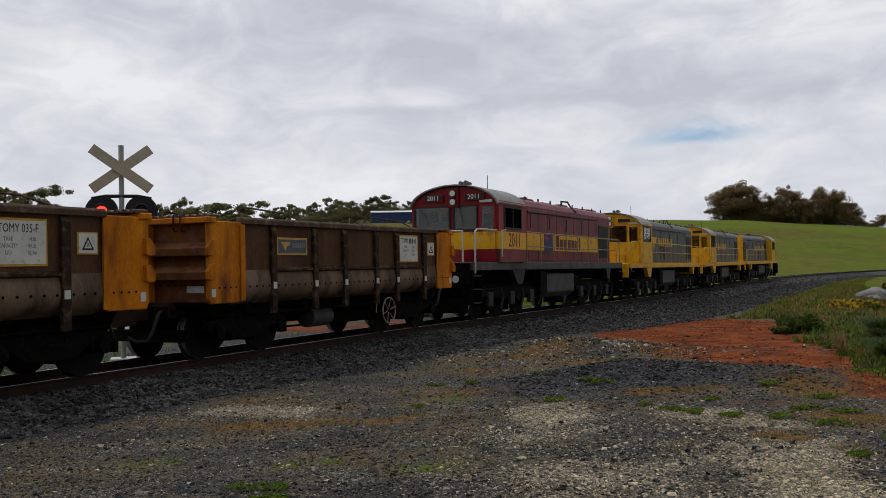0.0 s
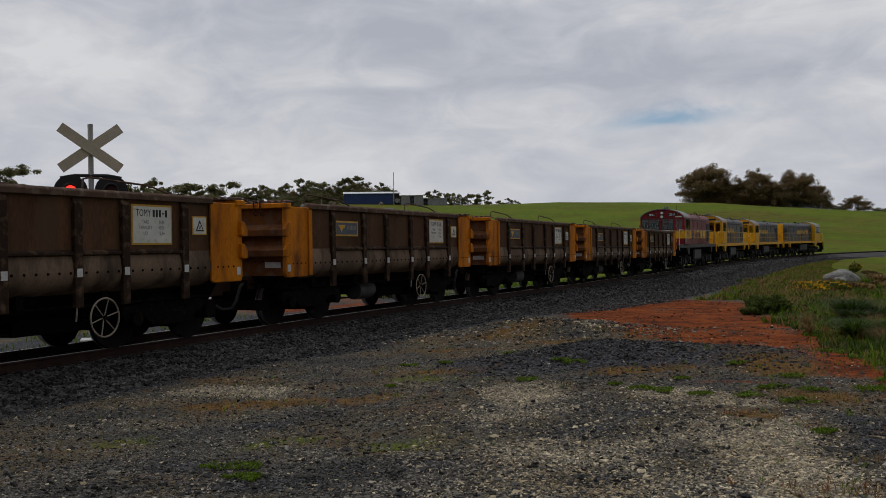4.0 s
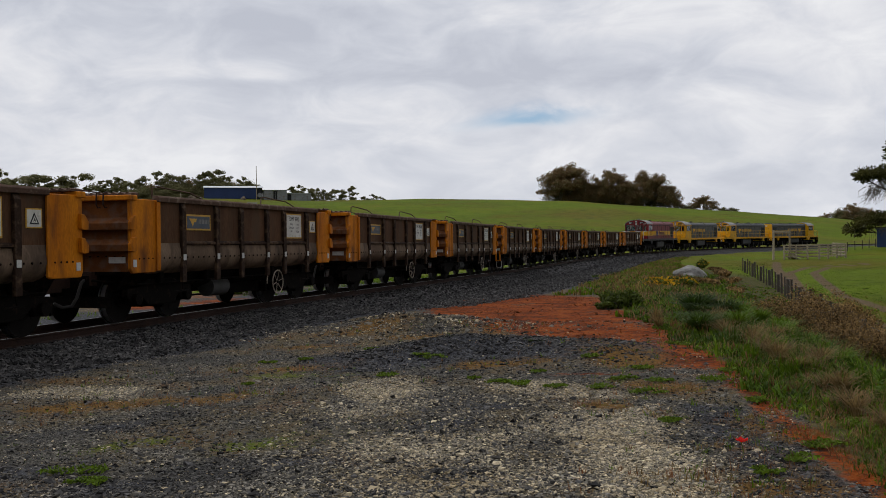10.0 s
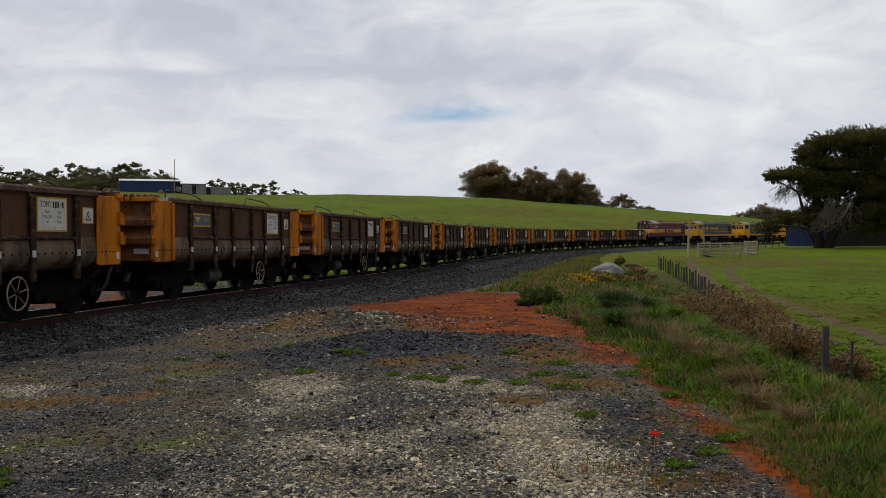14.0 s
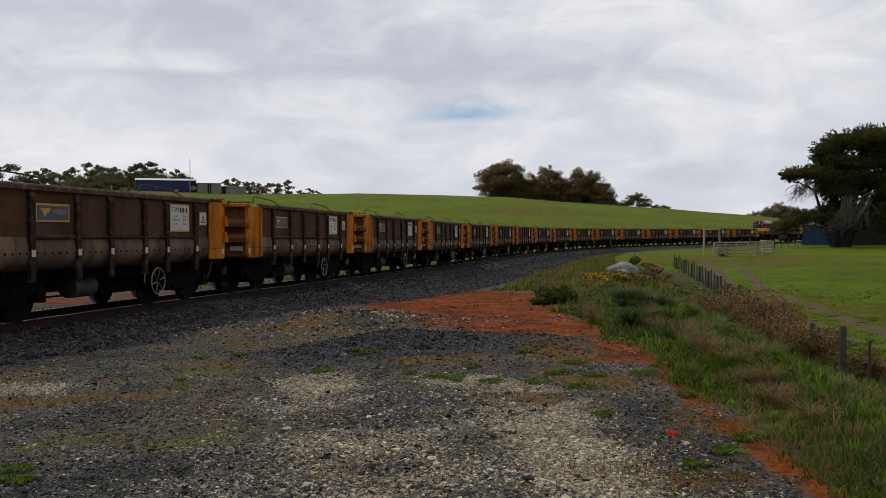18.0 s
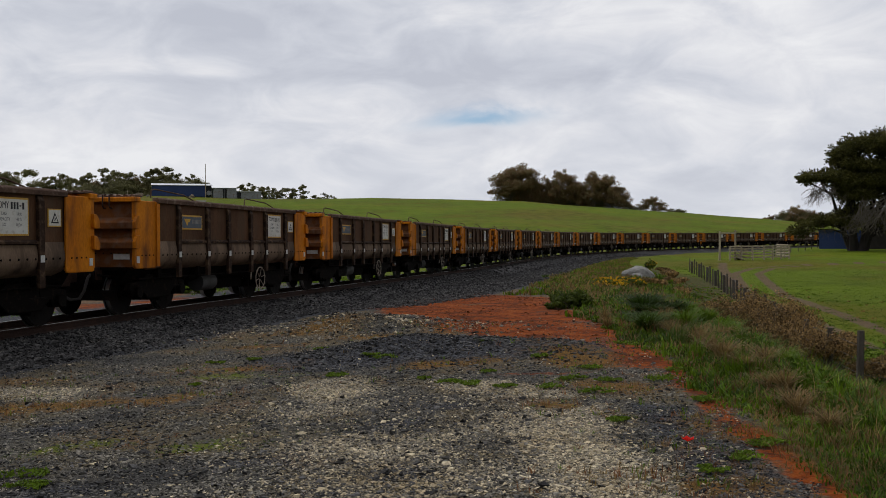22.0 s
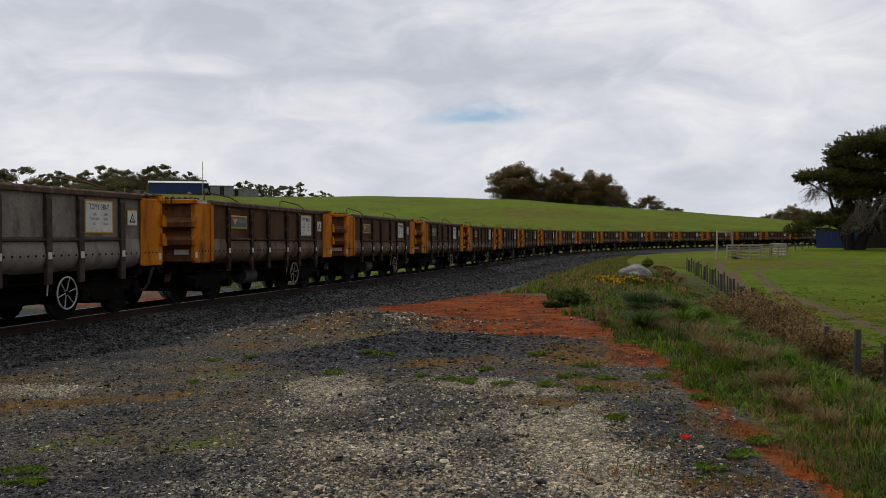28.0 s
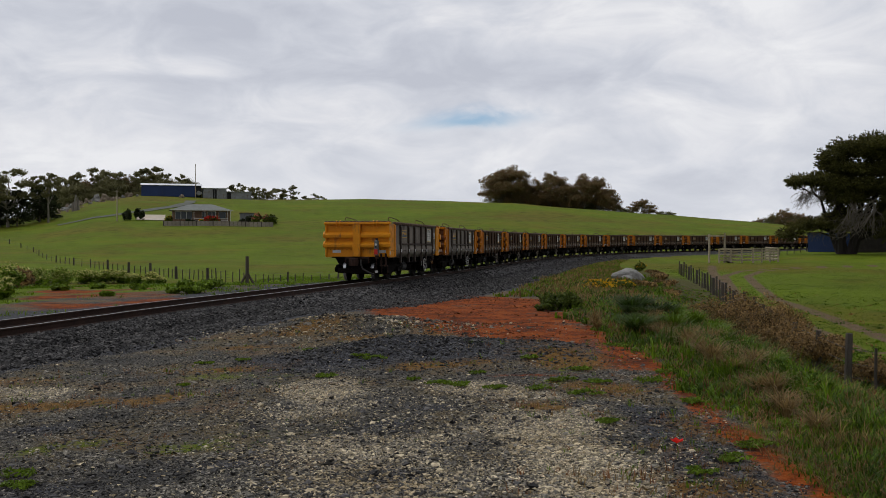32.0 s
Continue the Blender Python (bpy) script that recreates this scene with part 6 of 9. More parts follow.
def leaf_mesh(name, centres, sizes, materials, seed=0, droop=0.0, long=1.6, axes=None, outward=None):
    """Many small bent leaf sprays round the given centres, one mesh; materials: one a spray by its index."""
    rng = np.random.default_rng(seed)
    c = np.asarray(centres, float)
    n = len(c)
    s = np.asarray(sizes, float) * rng.uniform(0.6, 1.4, n)
    a = rng.normal(size=(n, 3))
    a[:, 2] -= droop
    if axes is not None:
        a = a * 0.45 + axes
    if outward is not None:
        face = outward * 1.0 + rng.normal(size=(n, 3)) * 0.7 + np.array([0, 0, 0.5])
        a = a - face * ((a * face).sum(1) / (face * face).sum(1))[:, None]
    a /= np.linalg.norm(a, axis=1)[:, None]
    b = np.cross(a, rng.normal(size=(n, 3)) if outward is None else face)
    b /= np.linalg.norm(b, axis=1)[:, None] + 1e-9
    m = np.cross(a, b)
    p0, p1 = c - a * (s * long / 2)[:, None], c + a * (s * long / 2)[:, None]
    k = (rng.uniform(0.15, 0.35, n) * s)[:, None]
    l, r = c + b * (s * 0.5)[:, None] + m * k, c - b * (s * 0.5)[:, None] + m * k
    v = np.stack([p0, l, p1, r], 1).reshape(-1, 3)
    i = 4 * np.arange(n)[:, None]
    f = np.concatenate([i + np.array([[0, 1, 2]]), i + np.array([[0, 2, 3]])], 1).reshape(-1, 3)
    me = bpy.data.meshes.new(name)
    me.from_pydata(v.tolist(), [], f.tolist())
    return me


def blob(rng, centre, radii, n, shell=0.55):
    d = rng.normal(size=(n, 3))
    d /= np.linalg.norm(d, axis=1)[:, None]
    q = rng.uniform(shell ** 3, 1, n) ** (1 / 3)
    return np.asarray(centre) + d * q[:, None] * np.asarray(radii)


def limb(sh, rng, a, b, r0, r1, bend=0.12, n=5):
    a, b = np.asarray(a, float), np.asarray(b, float)
    w = rng.normal(size=3) * np.linalg.norm(b - a) * bend
    pts = [a + (b - a) * t + w * math.sin(math.pi * t) for t in np.linspace(0, 1, n)]
    sh.tube(pts, r0, 6, r1)


def make_gum(seed, height, spread, leaf="gum_leaf", clumps=12, dense=1.0, bare=0.35, mix=None, billow=(0.13, 0.21), round_top=False):
    """Eucalypt: forked trunk, spreading limbs, separate domed leaf masses with sky between."""
    rng = np.random.default_rng(seed)
    t = empty("gum_tree")
    wood = Shape()
    fork = height * bare
    top = np.array([rng.normal(0, 0.4), rng.normal(0, 0.4), fork])
    limb(wood, rng, (0, 0, -0.5), top, height * 0.024, height * 0.017, 0.03)
    cs, sz, faces = [], [], []
    for k in range(clumps):
        a = 2 * math.pi * (k + rng.uniform(-0.35, 0.35)) / clumps * 2.4
        f = (k + 0.5) / clumps
        h = fork + (height - fork) * (0.12 + 0.76 * f)
        bow = math.sqrt(max(0.04, 1 - (1.05 * f) ** 2)) if round_top else math.sqrt(max(0.05, 1 - (f - 0.45) ** 2 * 2.2))
        reach = spread * 0.5 * bow * rng.uniform(0.55, 1.0)
        e = np.array([reach * math.cos(a), reach * math.sin(a), h])
        mid = top + (e - top) * 0.45 + np.array([0, 0, -0.03 * height])
        limb(wood, rng, top * rng.uniform(0.7, 1.0), mid, height * 0.011, height * 0.007, 0.08)
        limb(wood, rng, mid, e, height * 0.007, height * 0.003, 0.1)
        for q in range(8):
            rr = spread * rng.uniform(*billow) * (0.8 if q == 0 else rng.uniform(0.3, 0.62))
            o = np.array([0, 0, 0]) if q == 0 else np.array([*rng.normal(0, 0.10 * spread, 2), rng.normal(0, (0.085 if round_top else 0.045) * spread)])
            n = int(105 * dense * (2.4 if q == 0 else 1.0))
            p = blob(rng, e + o, (rr * rng.uniform(0.9, 1.3), rr * rng.uniform(0.9, 1.3), rr * (rng.uniform(0.9, 1.35) if round_top else rng.uniform(0.6, 0.95))), n, 0.2)
            p = p + rng.normal(0, 0.1 * rr, p.shape)
            p[:, 2] = np.maximum(p[:, 2], e[2] + o[2] - 0.7 * rr + rng.uniform(-0.35, 0.35, n) * rr)
            cs.append(p)
            faces.append((p - (e + o)) / rr)
            sz.append(np.full(n, height * 0.0145))
    part("trunk", wood, M["bark_pale"], t)
    me = leaf_mesh("crown", np.concatenate(cs), np.concatenate(sz), None, seed, 0.5, outward=np.concatenate(faces))
    me.materials.append(M[leaf])
    if mix:
        me.materials.append(M[mix])
        me.polygons.foreach_set("material_index", (np.repeat(rng.uniform(0, 1, len(me.polygons) // 2), 2) < 0.62).astype(np.int32))
    part("crown", me, None, t)
    return t


def make_dark_tree(seed, height, spread):
    """Dense dark conifer with leafy boughs to the ground."""
    rng = np.random.default_rng(seed)
    t = empty("conifer")
    wood = Shape()
    limb(wood, rng, (0, 0, -0.4), (0, 0, height * 0.85), height * 0.03, height * 0.008, 0.02)
    cs = []
    for k in range(16):
        h = height * (0.12 + 0.85 * k / 15)
        rr = spread * 0.5 * math.sin(min(1.0, 1.15 - k / 16) * math.pi * 0.55) + 0.2
        for a in rng.uniform(0, 2 * math.pi, 3):
            e = (rr * 0.6 * math.cos(a), rr * 0.6 * math.sin(a), h)
            limb(wood, rng, (0, 0, h - 0.4), e, height * 0.008, height * 0.003)
            cs.append(blob(rng, e, (rr * 0.55, rr * 0.55, height * 0.07), 70, 0.2))
    part("trunk", wood, M["bark"], t)
    me = leaf_mesh("crown", np.concatenate(cs), np.full(sum(map(len, cs)), height * 0.034), None, seed, 0.2)
    me.materials.append(M["dark_leaf"])
    part("crown", me, None, t)
    return t


def make_bush(name, label, category, x, y, radii, n, leaf, size, flower=None, share=0.0, seed=0, twigs=18, group="", droop=0.0, lobes=9):
    rng = np.random.default_rng(seed + 100)
    z = gz(x, y)
    b = empty(name, pose(x, y, z))
    wood, cs, out = Shape(), [], []
    for k in range(lobes):
        a, q = rng.uniform(0, 2 * math.pi), math.sqrt(rng.uniform(0, 1)) * 0.72
        c = np.array([radii[0] * q * math.cos(a), radii[1] * q * math.sin(a), radii[2] * rng.uniform(0.3, 0.75) * (1.1 - 0.5 * q)])
        f = rng.uniform(0.28, 0.46) * (9 / max(lobes, 9)) ** 0.4
        p = blob(rng, c, (radii[0] * f, radii[1] * f, radii[2] * f * 0.9), n // lobes, 0.25)
        cs.append(p)
        out.append((p - c) / (np.array(radii) * f))
    pts = np.concatenate(cs)
    low = np.array([gz(x + p[0], y + p[1]) - z for p in pts[:: max(1, len(pts) // 12)]]).min()
    pts[:, 2] = np.maximum(pts[:, 2], low + 0.03)
    for k in range(twigs):
        p = pts[rng.integers(len(pts))]
        limb(wood, rng, (p[0] * 0.25, p[1] * 0.25, -0.1), p * rng.uniform(0.9, 1.12), 0.012 + 0.006 * radii[2], 0.004, 0.1, 4)
    part("stem", wood, M["bark"] if leaf != "brown_leaf" else M["dead_twig"], b)
    me = leaf_mesh("foliage", pts, np.full(len(pts), size), None, seed, droop, outward=np.concatenate(out))
    me.materials.append(M[leaf])
    part("foliage", me, None, b)
    if flower:
        k = int(len(pts) * share)
        fp = pts[rng.choice(len(pts), k, replace=False)]
        fp = fp[fp[:, 2] > radii[2] * 0.35] + rng.normal(0, 0.03, 3)
        me = leaf_mesh("blossom", fp + np.array([0, 0, size * 0.4]), np.full(len(fp), size * 0.8), None, seed + 1)
        me.materials.append(M[flower])
        part("blossom", me, None, b)
    return tagged(b, label, category, group)


def blade_field(name, label, category, roots, heights, material, spread=0.25, width=0.012, per=7, seed=0, lean=0.5):
    """Grass: tufts of bent tapering blades, one mesh."""
    rng = np.random.default_rng(seed)
    p = np.repeat(np.asarray(roots, float), per, 0)
    h = np.repeat(np.asarray(heights, float), per) * rng.uniform(0.45, 1.2, len(p))
    n = len(p)
    p = p + np.concatenate([rng.normal(0, spread * 0.35, (n, 2)), np.zeros((n, 1))], 1) * 1.0
    a = rng.uniform(0, 2 * math.pi, n)
    d = np.stack([np.cos(a), np.sin(a)], 1)
    side = np.stack([-d[:, 1], d[:, 0]], 1) * (width * rng.uniform(0.6, 1.5, n))[:, None]
    out = (h * lean * rng.uniform(0.15, 1.0, n))[:, None] * d

    def at(q, k, zf):
        return np.stack([p[:, 0] + q[:, 0], p[:, 1] + q[:, 1], p[:, 2] - 0.02 + zf], 1) + np.concatenate([side * k, np.zeros((n, 1))], 1)

    z1, z2 = h * 0.6, h * rng.uniform(0.8, 1.0, n)
    v = np.stack([at(out * 0, 1, h * 0), at(out * 0, -1, h * 0), at(out * 0.35, -0.8, z1), at(out * 0.35, 0.8, z1), at(out, 0, z2)], 1).reshape(-1, 3)
    i = 5 * np.arange(n)[:, None]
    f = [tuple(q) for q in (i + np.array([[0, 1, 2, 3]])).tolist()] + [tuple(q) for q in (i + np.array([[3, 2, 4]])).tolist()]
    me = bpy.data.meshes.new(name)
    me.from_pydata(v.tolist(), [], f)
    me.materials.append(material)
    return tagged(new(name, me), label, category, kind="stuff")


def make_grass():
    rng = np.random.default_rng(11)
    # the bank: long green grass with dry stalks
    n = 74000
    a, r = np.radians(rng.uniform(8, 47, n)), 4.6 * (58 / 4.6) ** rng.uniform(0, 1, n)
    x, y = r * np.sin(a), r * np.cos(a)
    s, d = off_track(x, y)
    e = d - grass_edge(s)
    mottle, fine_ = waves(x, y, 1.6, 9.0), waves(x, y, 0.55, 2.5)
    w = sm(-0.28, 0.4, e + 0.3 * mottle) * (1 - 0.88 * sm(4.5, 7.5, d - crest(s))) * (0.45 + 0.55 * (mottle + fine_ > -0.35))
    keep = rng.uniform(0, 1, n) < w
    x, y, r, e, mottle, fine_ = x[keep], y[keep], r[keep], e[keep], mottle[keep], fine_[keep]
    z = ground_z(x, y)
    pts = np.stack([x, y, z], 1)
    h = (0.09 + 0.15 * rng.uniform(0, 1, len(x)) ** 2 + 0.07 * mottle + 0.06 * fine_).clip(0.04) * (0.7 + 0.3 * sm(0.0, 1.5, e)) * np.where(e > 6.5, 0.35, 1.0) * (0.85 + 0.3 * sm(8, 30, r))
    u = rng.uniform(0, 1, len(x))
    dry = u < 0.12 + 0.26 * (mottle < -0.2) + 0.35 * sm(15, 40, r) * (e < 4)
    red = ~dry & (u > 0.95)
    dark = ~dry & ~red & (rng.uniform(0, 1, len(x)) < 0.30 + 0.35 * (fine_ < 0))
    for lo, hi in ((0, 9), (9, 18), (18, 60)):
        k = (r >= lo) & (r < hi)
        ww = 0.0042 + 0.00055 * (lo + hi) / 2
        g_ = k & ~dry & ~red & ~dark
        blade_field("bank_grass", "long green grass on the bank beside the yard", "grass", pts[g_], h[g_], M["grass_green"], 0.2, ww, 8, lo + 1, 1.0)
        blade_field("bank_grass", "darker rank grass on the bank beside the yard", "grass", pts[k & dark], h[k & dark] * 1.1, M["herb_leaf"], 0.2, ww, 8, lo + 4, 1.1)
        blade_field("dry_grass", "dry straw-coloured stalks among the bank's grass", "grass", pts[k & dry], h[k & dry] * 1.3, M["grass_dry"], 0.14, ww * 0.5, 7, lo + 2, 0.8)
        blade_field("red_grass", "reddish seeding weeds among the bank's grass", "grass", pts[k & red], h[k & red] * 1.3, M["grass_red"], 0.14, ww * 0.6, 6, lo + 3, 0.6)
    # broad-leaved herbs between the blades
    n = 30000
    a, r = np.radians(rng.uniform(10, 46, n)), 5.0 * (34 / 5.0) ** rng.uniform(0, 1, n)
    x, y = r * np.sin(a), r * np.cos(a)
    s, d = off_track(x, y)
    k = (sm(0.4, 1.6, d - grass_edge(s)) * (1 - sm(5.0, 7.0, d - crest(s))) > rng.uniform(0, 1, n)) & (waves(x, y, 1.1, 15.0) > 0.0)
    x, y = x[k], y[k]
    pts = np.stack([x, y, ground_z(x, y) + rng.uniform(0.02, 0.2, len(x))], 1)
    me = leaf_mesh("bank_herbs", pts, 0.03 + 0.0022 * r[k], None, 3)
    me.materials.append(M["herb_leaf"])
    tagged(new("bank_herbs", me), "leafy green herbs among the bank's grass", "herbs", kind="stuff")
    # thin growth by the crest toward the boulder and along the track
    n = 9000
    s, d = rng.uniform(38, 110, n), rng.uniform(5.8, 11.0, n)
    t = np.interp(s, _s, _th)
    x, y = np.interp(s, _s, _x) + d * np.cos(t), np.interp(s, _s, _y) - d * np.sin(t)
    w = waves(x, y, 1.9, 3.0)
    k = (rng.uniform(0, 1, n) < 0.55 + 0.5 * w) & (d < crest(s) + 0.5)
    pts = np.stack([x, y, ground_z(x, y)], 1)
    dry = rng.uniform(0, 1, n) < 0.45
    blade_field("verge_grass", "tufted grass on the verge by the curve", "grass", pts[k & ~dry], np.full((k & ~dry).sum(), 0.17), M["grass_green"], 0.25, 0.026, 6, 5)
    blade_field("verge_straw", "pale straw tufts on the verge by the curve", "grass", pts[k & dry], np.full((k & dry).sum(), 0.2), M["grass_dry"], 0.25, 0.018, 6, 6)
    # yard: low moss-like grass patches, weeds with red stalks
    n = 62000
    a, r = np.radians(rng.uniform(-24, 36, n)), 4.6 * (22 / 4.6) ** rng.uniform(0, 1, n)
    x, y = r * np.sin(a), r * np.cos(a)
    s, d = off_track(x, y)
    g, c, p, t, tr = zones(x, y)
    k = (d > 2.8) & (d < grass_edge(s) + 0.6) & (rng.uniform(0, 1, n) < g * 1.4)
    pts = np.stack([x, y, ground_z(x, y)], 1)
    tint = waves(x, y, 0.8, 12.0) + rng.normal(0, 0.35, n)
    for q, m_, nm, lb in ((tint > 0.0, "herb_leaf", "yard_grass", "short green grass creeping through the gravel"), ((tint <= 0.0) & (tint > -0.45), "grass_dry", "yard_straw", "withered short grass in the gravel"), (tint <= -0.45, "grass_red", "yard_weed", "reddish low weeds in the gravel")):
        blade_field(nm, lb, "grass", pts[k & q], 0.014 + 0.03 * rng.uniform(0, 1, (k & q).sum()) ** 2, M[m_], 0.05, 0.0035, 8, 8, 1.4)
    # cropped pasture tufts
    n = 48000
    a, r = np.radians(rng.uniform(24, 48, n)), 20 * (95 / 20) ** rng.uniform(0, 1, n)
    x, y = r * np.sin(a), r * np.cos(a)
    s, d = off_track(x, y)
    g, c, p, t, tr = zones(x, y)
    k = (d > crest(s) + 4.5) & (rng.uniform(0, 1, n) < 0.8 - 0.75 * tr)
    pts = np.stack([x, y, ground_z(x, y)], 1)[k]
    blade_field("pasture_grass", "cropped dark green pasture grass", "grass", pts, 0.02 + 0.03 * rng.uniform(0, 1, k.sum()), M["pasture_blade"], 0.6, 0.016, 6, 31, 1.3)
    # withered growth over the gravel
    n = 30000
    a, r = np.radians(rng.uniform(-20, 34, n)), 4.8 * (19 / 4.8) ** rng.uniform(0, 1, n)
    x, y = r * np.sin(a), r * np.cos(a)
    s, d = off_track(x, y)
    k = (rng.uniform(0, 1, n) < 0.7 * ochre(x, y)) & (d > 2.8) & (d < grass_edge(s))
    pts = np.stack([x, y, ground_z(x, y)], 1)
    tint = rng.uniform(0, 1, n)
    for q, m_, nm, lb in ((tint < 0.4, "grass_dry", "withered_grass", "withered straw grass matted over the gravel"), ((tint >= 0.4) & (tint < 0.75), "grass_red", "red_weed", "rusty red weeds matted over the gravel"), (tint >= 0.75, "grass_green", "creeping_grass", "creeping green grass over the gravel")):
        blade_field(nm, lb, "grass", pts[k & q], 0.02 + 0.085 * rng.uniform(0, 1, (k & q).sum()) ** 2, M[m_], 0.05, 0.003, 7, 41, 1.2)
    # straw and low weeds fallen over the edge of the bank
    n = 30000
    a, r = np.radians(rng.uniform(10, 46, n)), 4.5 * (24 / 4.5) ** rng.uniform(0, 1, n)
    x, y = r * np.sin(a), r * np.cos(a)
    s, d = off_track(x, y)
    k = np.exp(-((d - grass_edge(s) - 0.22 + 0.2 * waves(x, y, 0.9, 3.0)) / 0.26) ** 2) > rng.uniform(0, 1, n)
    pts = np.stack([x, y, ground_z(x, y)], 1)
    tint = rng.uniform(0, 1, n) + 0.35 * waves(x, y, 0.7, 17.0)
    for q, m_, nm, lb in ((tint < 0.42, "grass_dry", "fallen_straw", "bleached straw fallen over the clay edge"), ((tint >= 0.42) & (tint < 0.62), "grass_red", "rusty_weed", "rusty weeds along the clay edge"), (tint >= 0.62, "grass_green", "edge_grass", "short green grass along the clay edge")):
        blade_field(nm, lb, "grass", pts[k & q], 0.04 + 0.10 * rng.uniform(0, 1, (k & q).sum()) ** 2, M[m_], 0.07, 0.0032, 5, 61, 1.8)
    # arching clumps on the bank
    for q, (m_, nm, lb, cnt, hh, ww) in enumerate((("grass_green", "bank_clumps", "arching clumps of bright grass on the bank", 42, 0.34, 0.006), ("herb_leaf", "reed_clumps", "dark reedy clumps on the bank", 40, 0.34, 0.007), ("grass_dry", "straw_clumps", "bent straw clumps on the bank", 46, 0.33, 0.0032), ("grass_red", "dock_clumps", "reddish brown dock stalks on the bank", 9, 0.3, 0.004))):
        a, r = np.radians(rng.uniform(12, 45, 1200)), 5.0 * (30 / 5.0) ** rng.uniform(0, 1, 1200)
        x, y = r * np.sin(a), r * np.cos(a)
        s, d = off_track(x, y)
        k = np.where((d > grass_edge(s) + 0.25) & (d < crest(s) + 4.0))[0][:cnt]
        sz_ = rng.uniform(0.5, 1.25, len(k))
        cx, cy = np.repeat(x[k], 10), np.repeat(y[k], 10)
        sp_ = np.repeat((0.07 + 0.005 * r[k]) * sz_, 10)
        cx, cy = cx + rng.normal(0, 1, len(cx)) * sp_, cy + rng.normal(0, 1, len(cy)) * sp_
        pts = np.stack([cx, cy, ground_z(cx, cy)], 1)
        blade_field(nm, lb, "grass", pts, hh * np.repeat(sz_ * (0.6 + 0.4 * sm(6.0, 13.0, r[k])), 10) * rng.uniform(0.6, 1.2, len(cx)), M[m_], 0.08, ww, 8, 51 + q, 1.3)
    # far side of the track
    n = 14000
    s, d = rng.uniform(14, 75, n), -rng.uniform(3.2, 16.0, n)
    t = np.interp(s, _s, _th)
    x, y = np.interp(s, _s, _x) + d * np.cos(t), np.interp(s, _s, _y) - d * np.sin(t)
    g, c, p, tt, tr = zones(x, y)
    k = (rng.uniform(0, 1, n) < 0.2 + 0.75 * sm(6, 10, -d) * (0.5 + 0.5 * waves(x, y, 2.0, 4.0))) & (rng.uniform(0, 1, n) > 2.2 * c)
    pts = np.stack([x, y, ground_z(x, y)], 1)
    blade_field("far_verge_grass", "rank green grass beyond the track", "grass", pts[k], 0.06 + 0.12 * rng.uniform(0, 1, k.sum()), M["grass_green"], 0.4, 0.013, 9, 21, 1.1)


make_grass()

# bushes and weeds, by the bank and the yard
make_bush("bush", "rounded dark green bush beside the red clay", "bush", 9.55, 22.5, (0.56, 0.5, 0.5), 1700, "bush_leaf", 0.06, seed=1)
make_bush("bush", "small dark green bush beside the rounded one", "bush", 9.05, 22.3, (0.3, 0.3, 0.22), 400, "bush_leaf", 0.06, seed=2)
for k, (x, y, r, h, n) in enumerate(((16.5, 36.6, 0.7, 0.34, 600), (16.6, 35.0, 0.8, 0.36, 700), (17.7, 35.7, 0.8, 0.38, 700), (18.6, 37.2, 0.7, 0.36, 600), (17.6, 38.0, 0.7, 0.36, 600), (33.5, 64.0, 0.6, 0.8, 300))):
    make_bush("gorse_bush", "low gorse bush with yellow-orange blossom", "gorse", x, y, (r, r * 0.8, h), n, "bush_leaf", 0.10, "yellow_flower", 0.55, seed=10 + k, group="gorse by the boulder")
for k, (x, y, r, h, n) in enumerate(((19.6, 31.4, 0.8, 0.7, 1000), (18.3, 28.9, 1.1, 1.0, 1700), (17.2, 26.4, 1.4, 1.75, 2200), (16.3, 24.0, 1.35, 1.55, 2200), (15.4, 21.8, 1.2, 1.25, 2200), (14.6, 19.6, 1.1, 1.25, 1800), (14.9, 17.9, 0.7, 0.8, 900), (20.6, 34.6, 0.6, 0.5, 600), (17.0, 28.2, 0.7, 0.6, 800))):
    make_bush("brown_shrub", "dry brown gorse shrub along the paddock fence", "shrub", x, y - 0.2, (r * 1.25, r * 1.3, h * 1.0), int(n * 3.2), "brown_leaf", 0.045, "yellow_flower" if k in (0, 7) else None, 0.05, seed=30 + k, twigs=60, group="dry shrubs along the fence", lobes=26)
for k, (x, y) in enumerate(((24.0, 40.5), (26.5, 45.5), (29.0, 50.5), (32.5, 57.0), (36.0, 63.0), (21.8, 39.0), (37.5, 67.0))):
    make_bush("brown_shrub", "dry brown gorse shrub along the paddock fence", "shrub", x - 1.3, y, (0.7, 0.7, 0.36), 700, "brown_leaf", 0.10, None, seed=50 + k, twigs=22, group="dry shrubs along the fence")


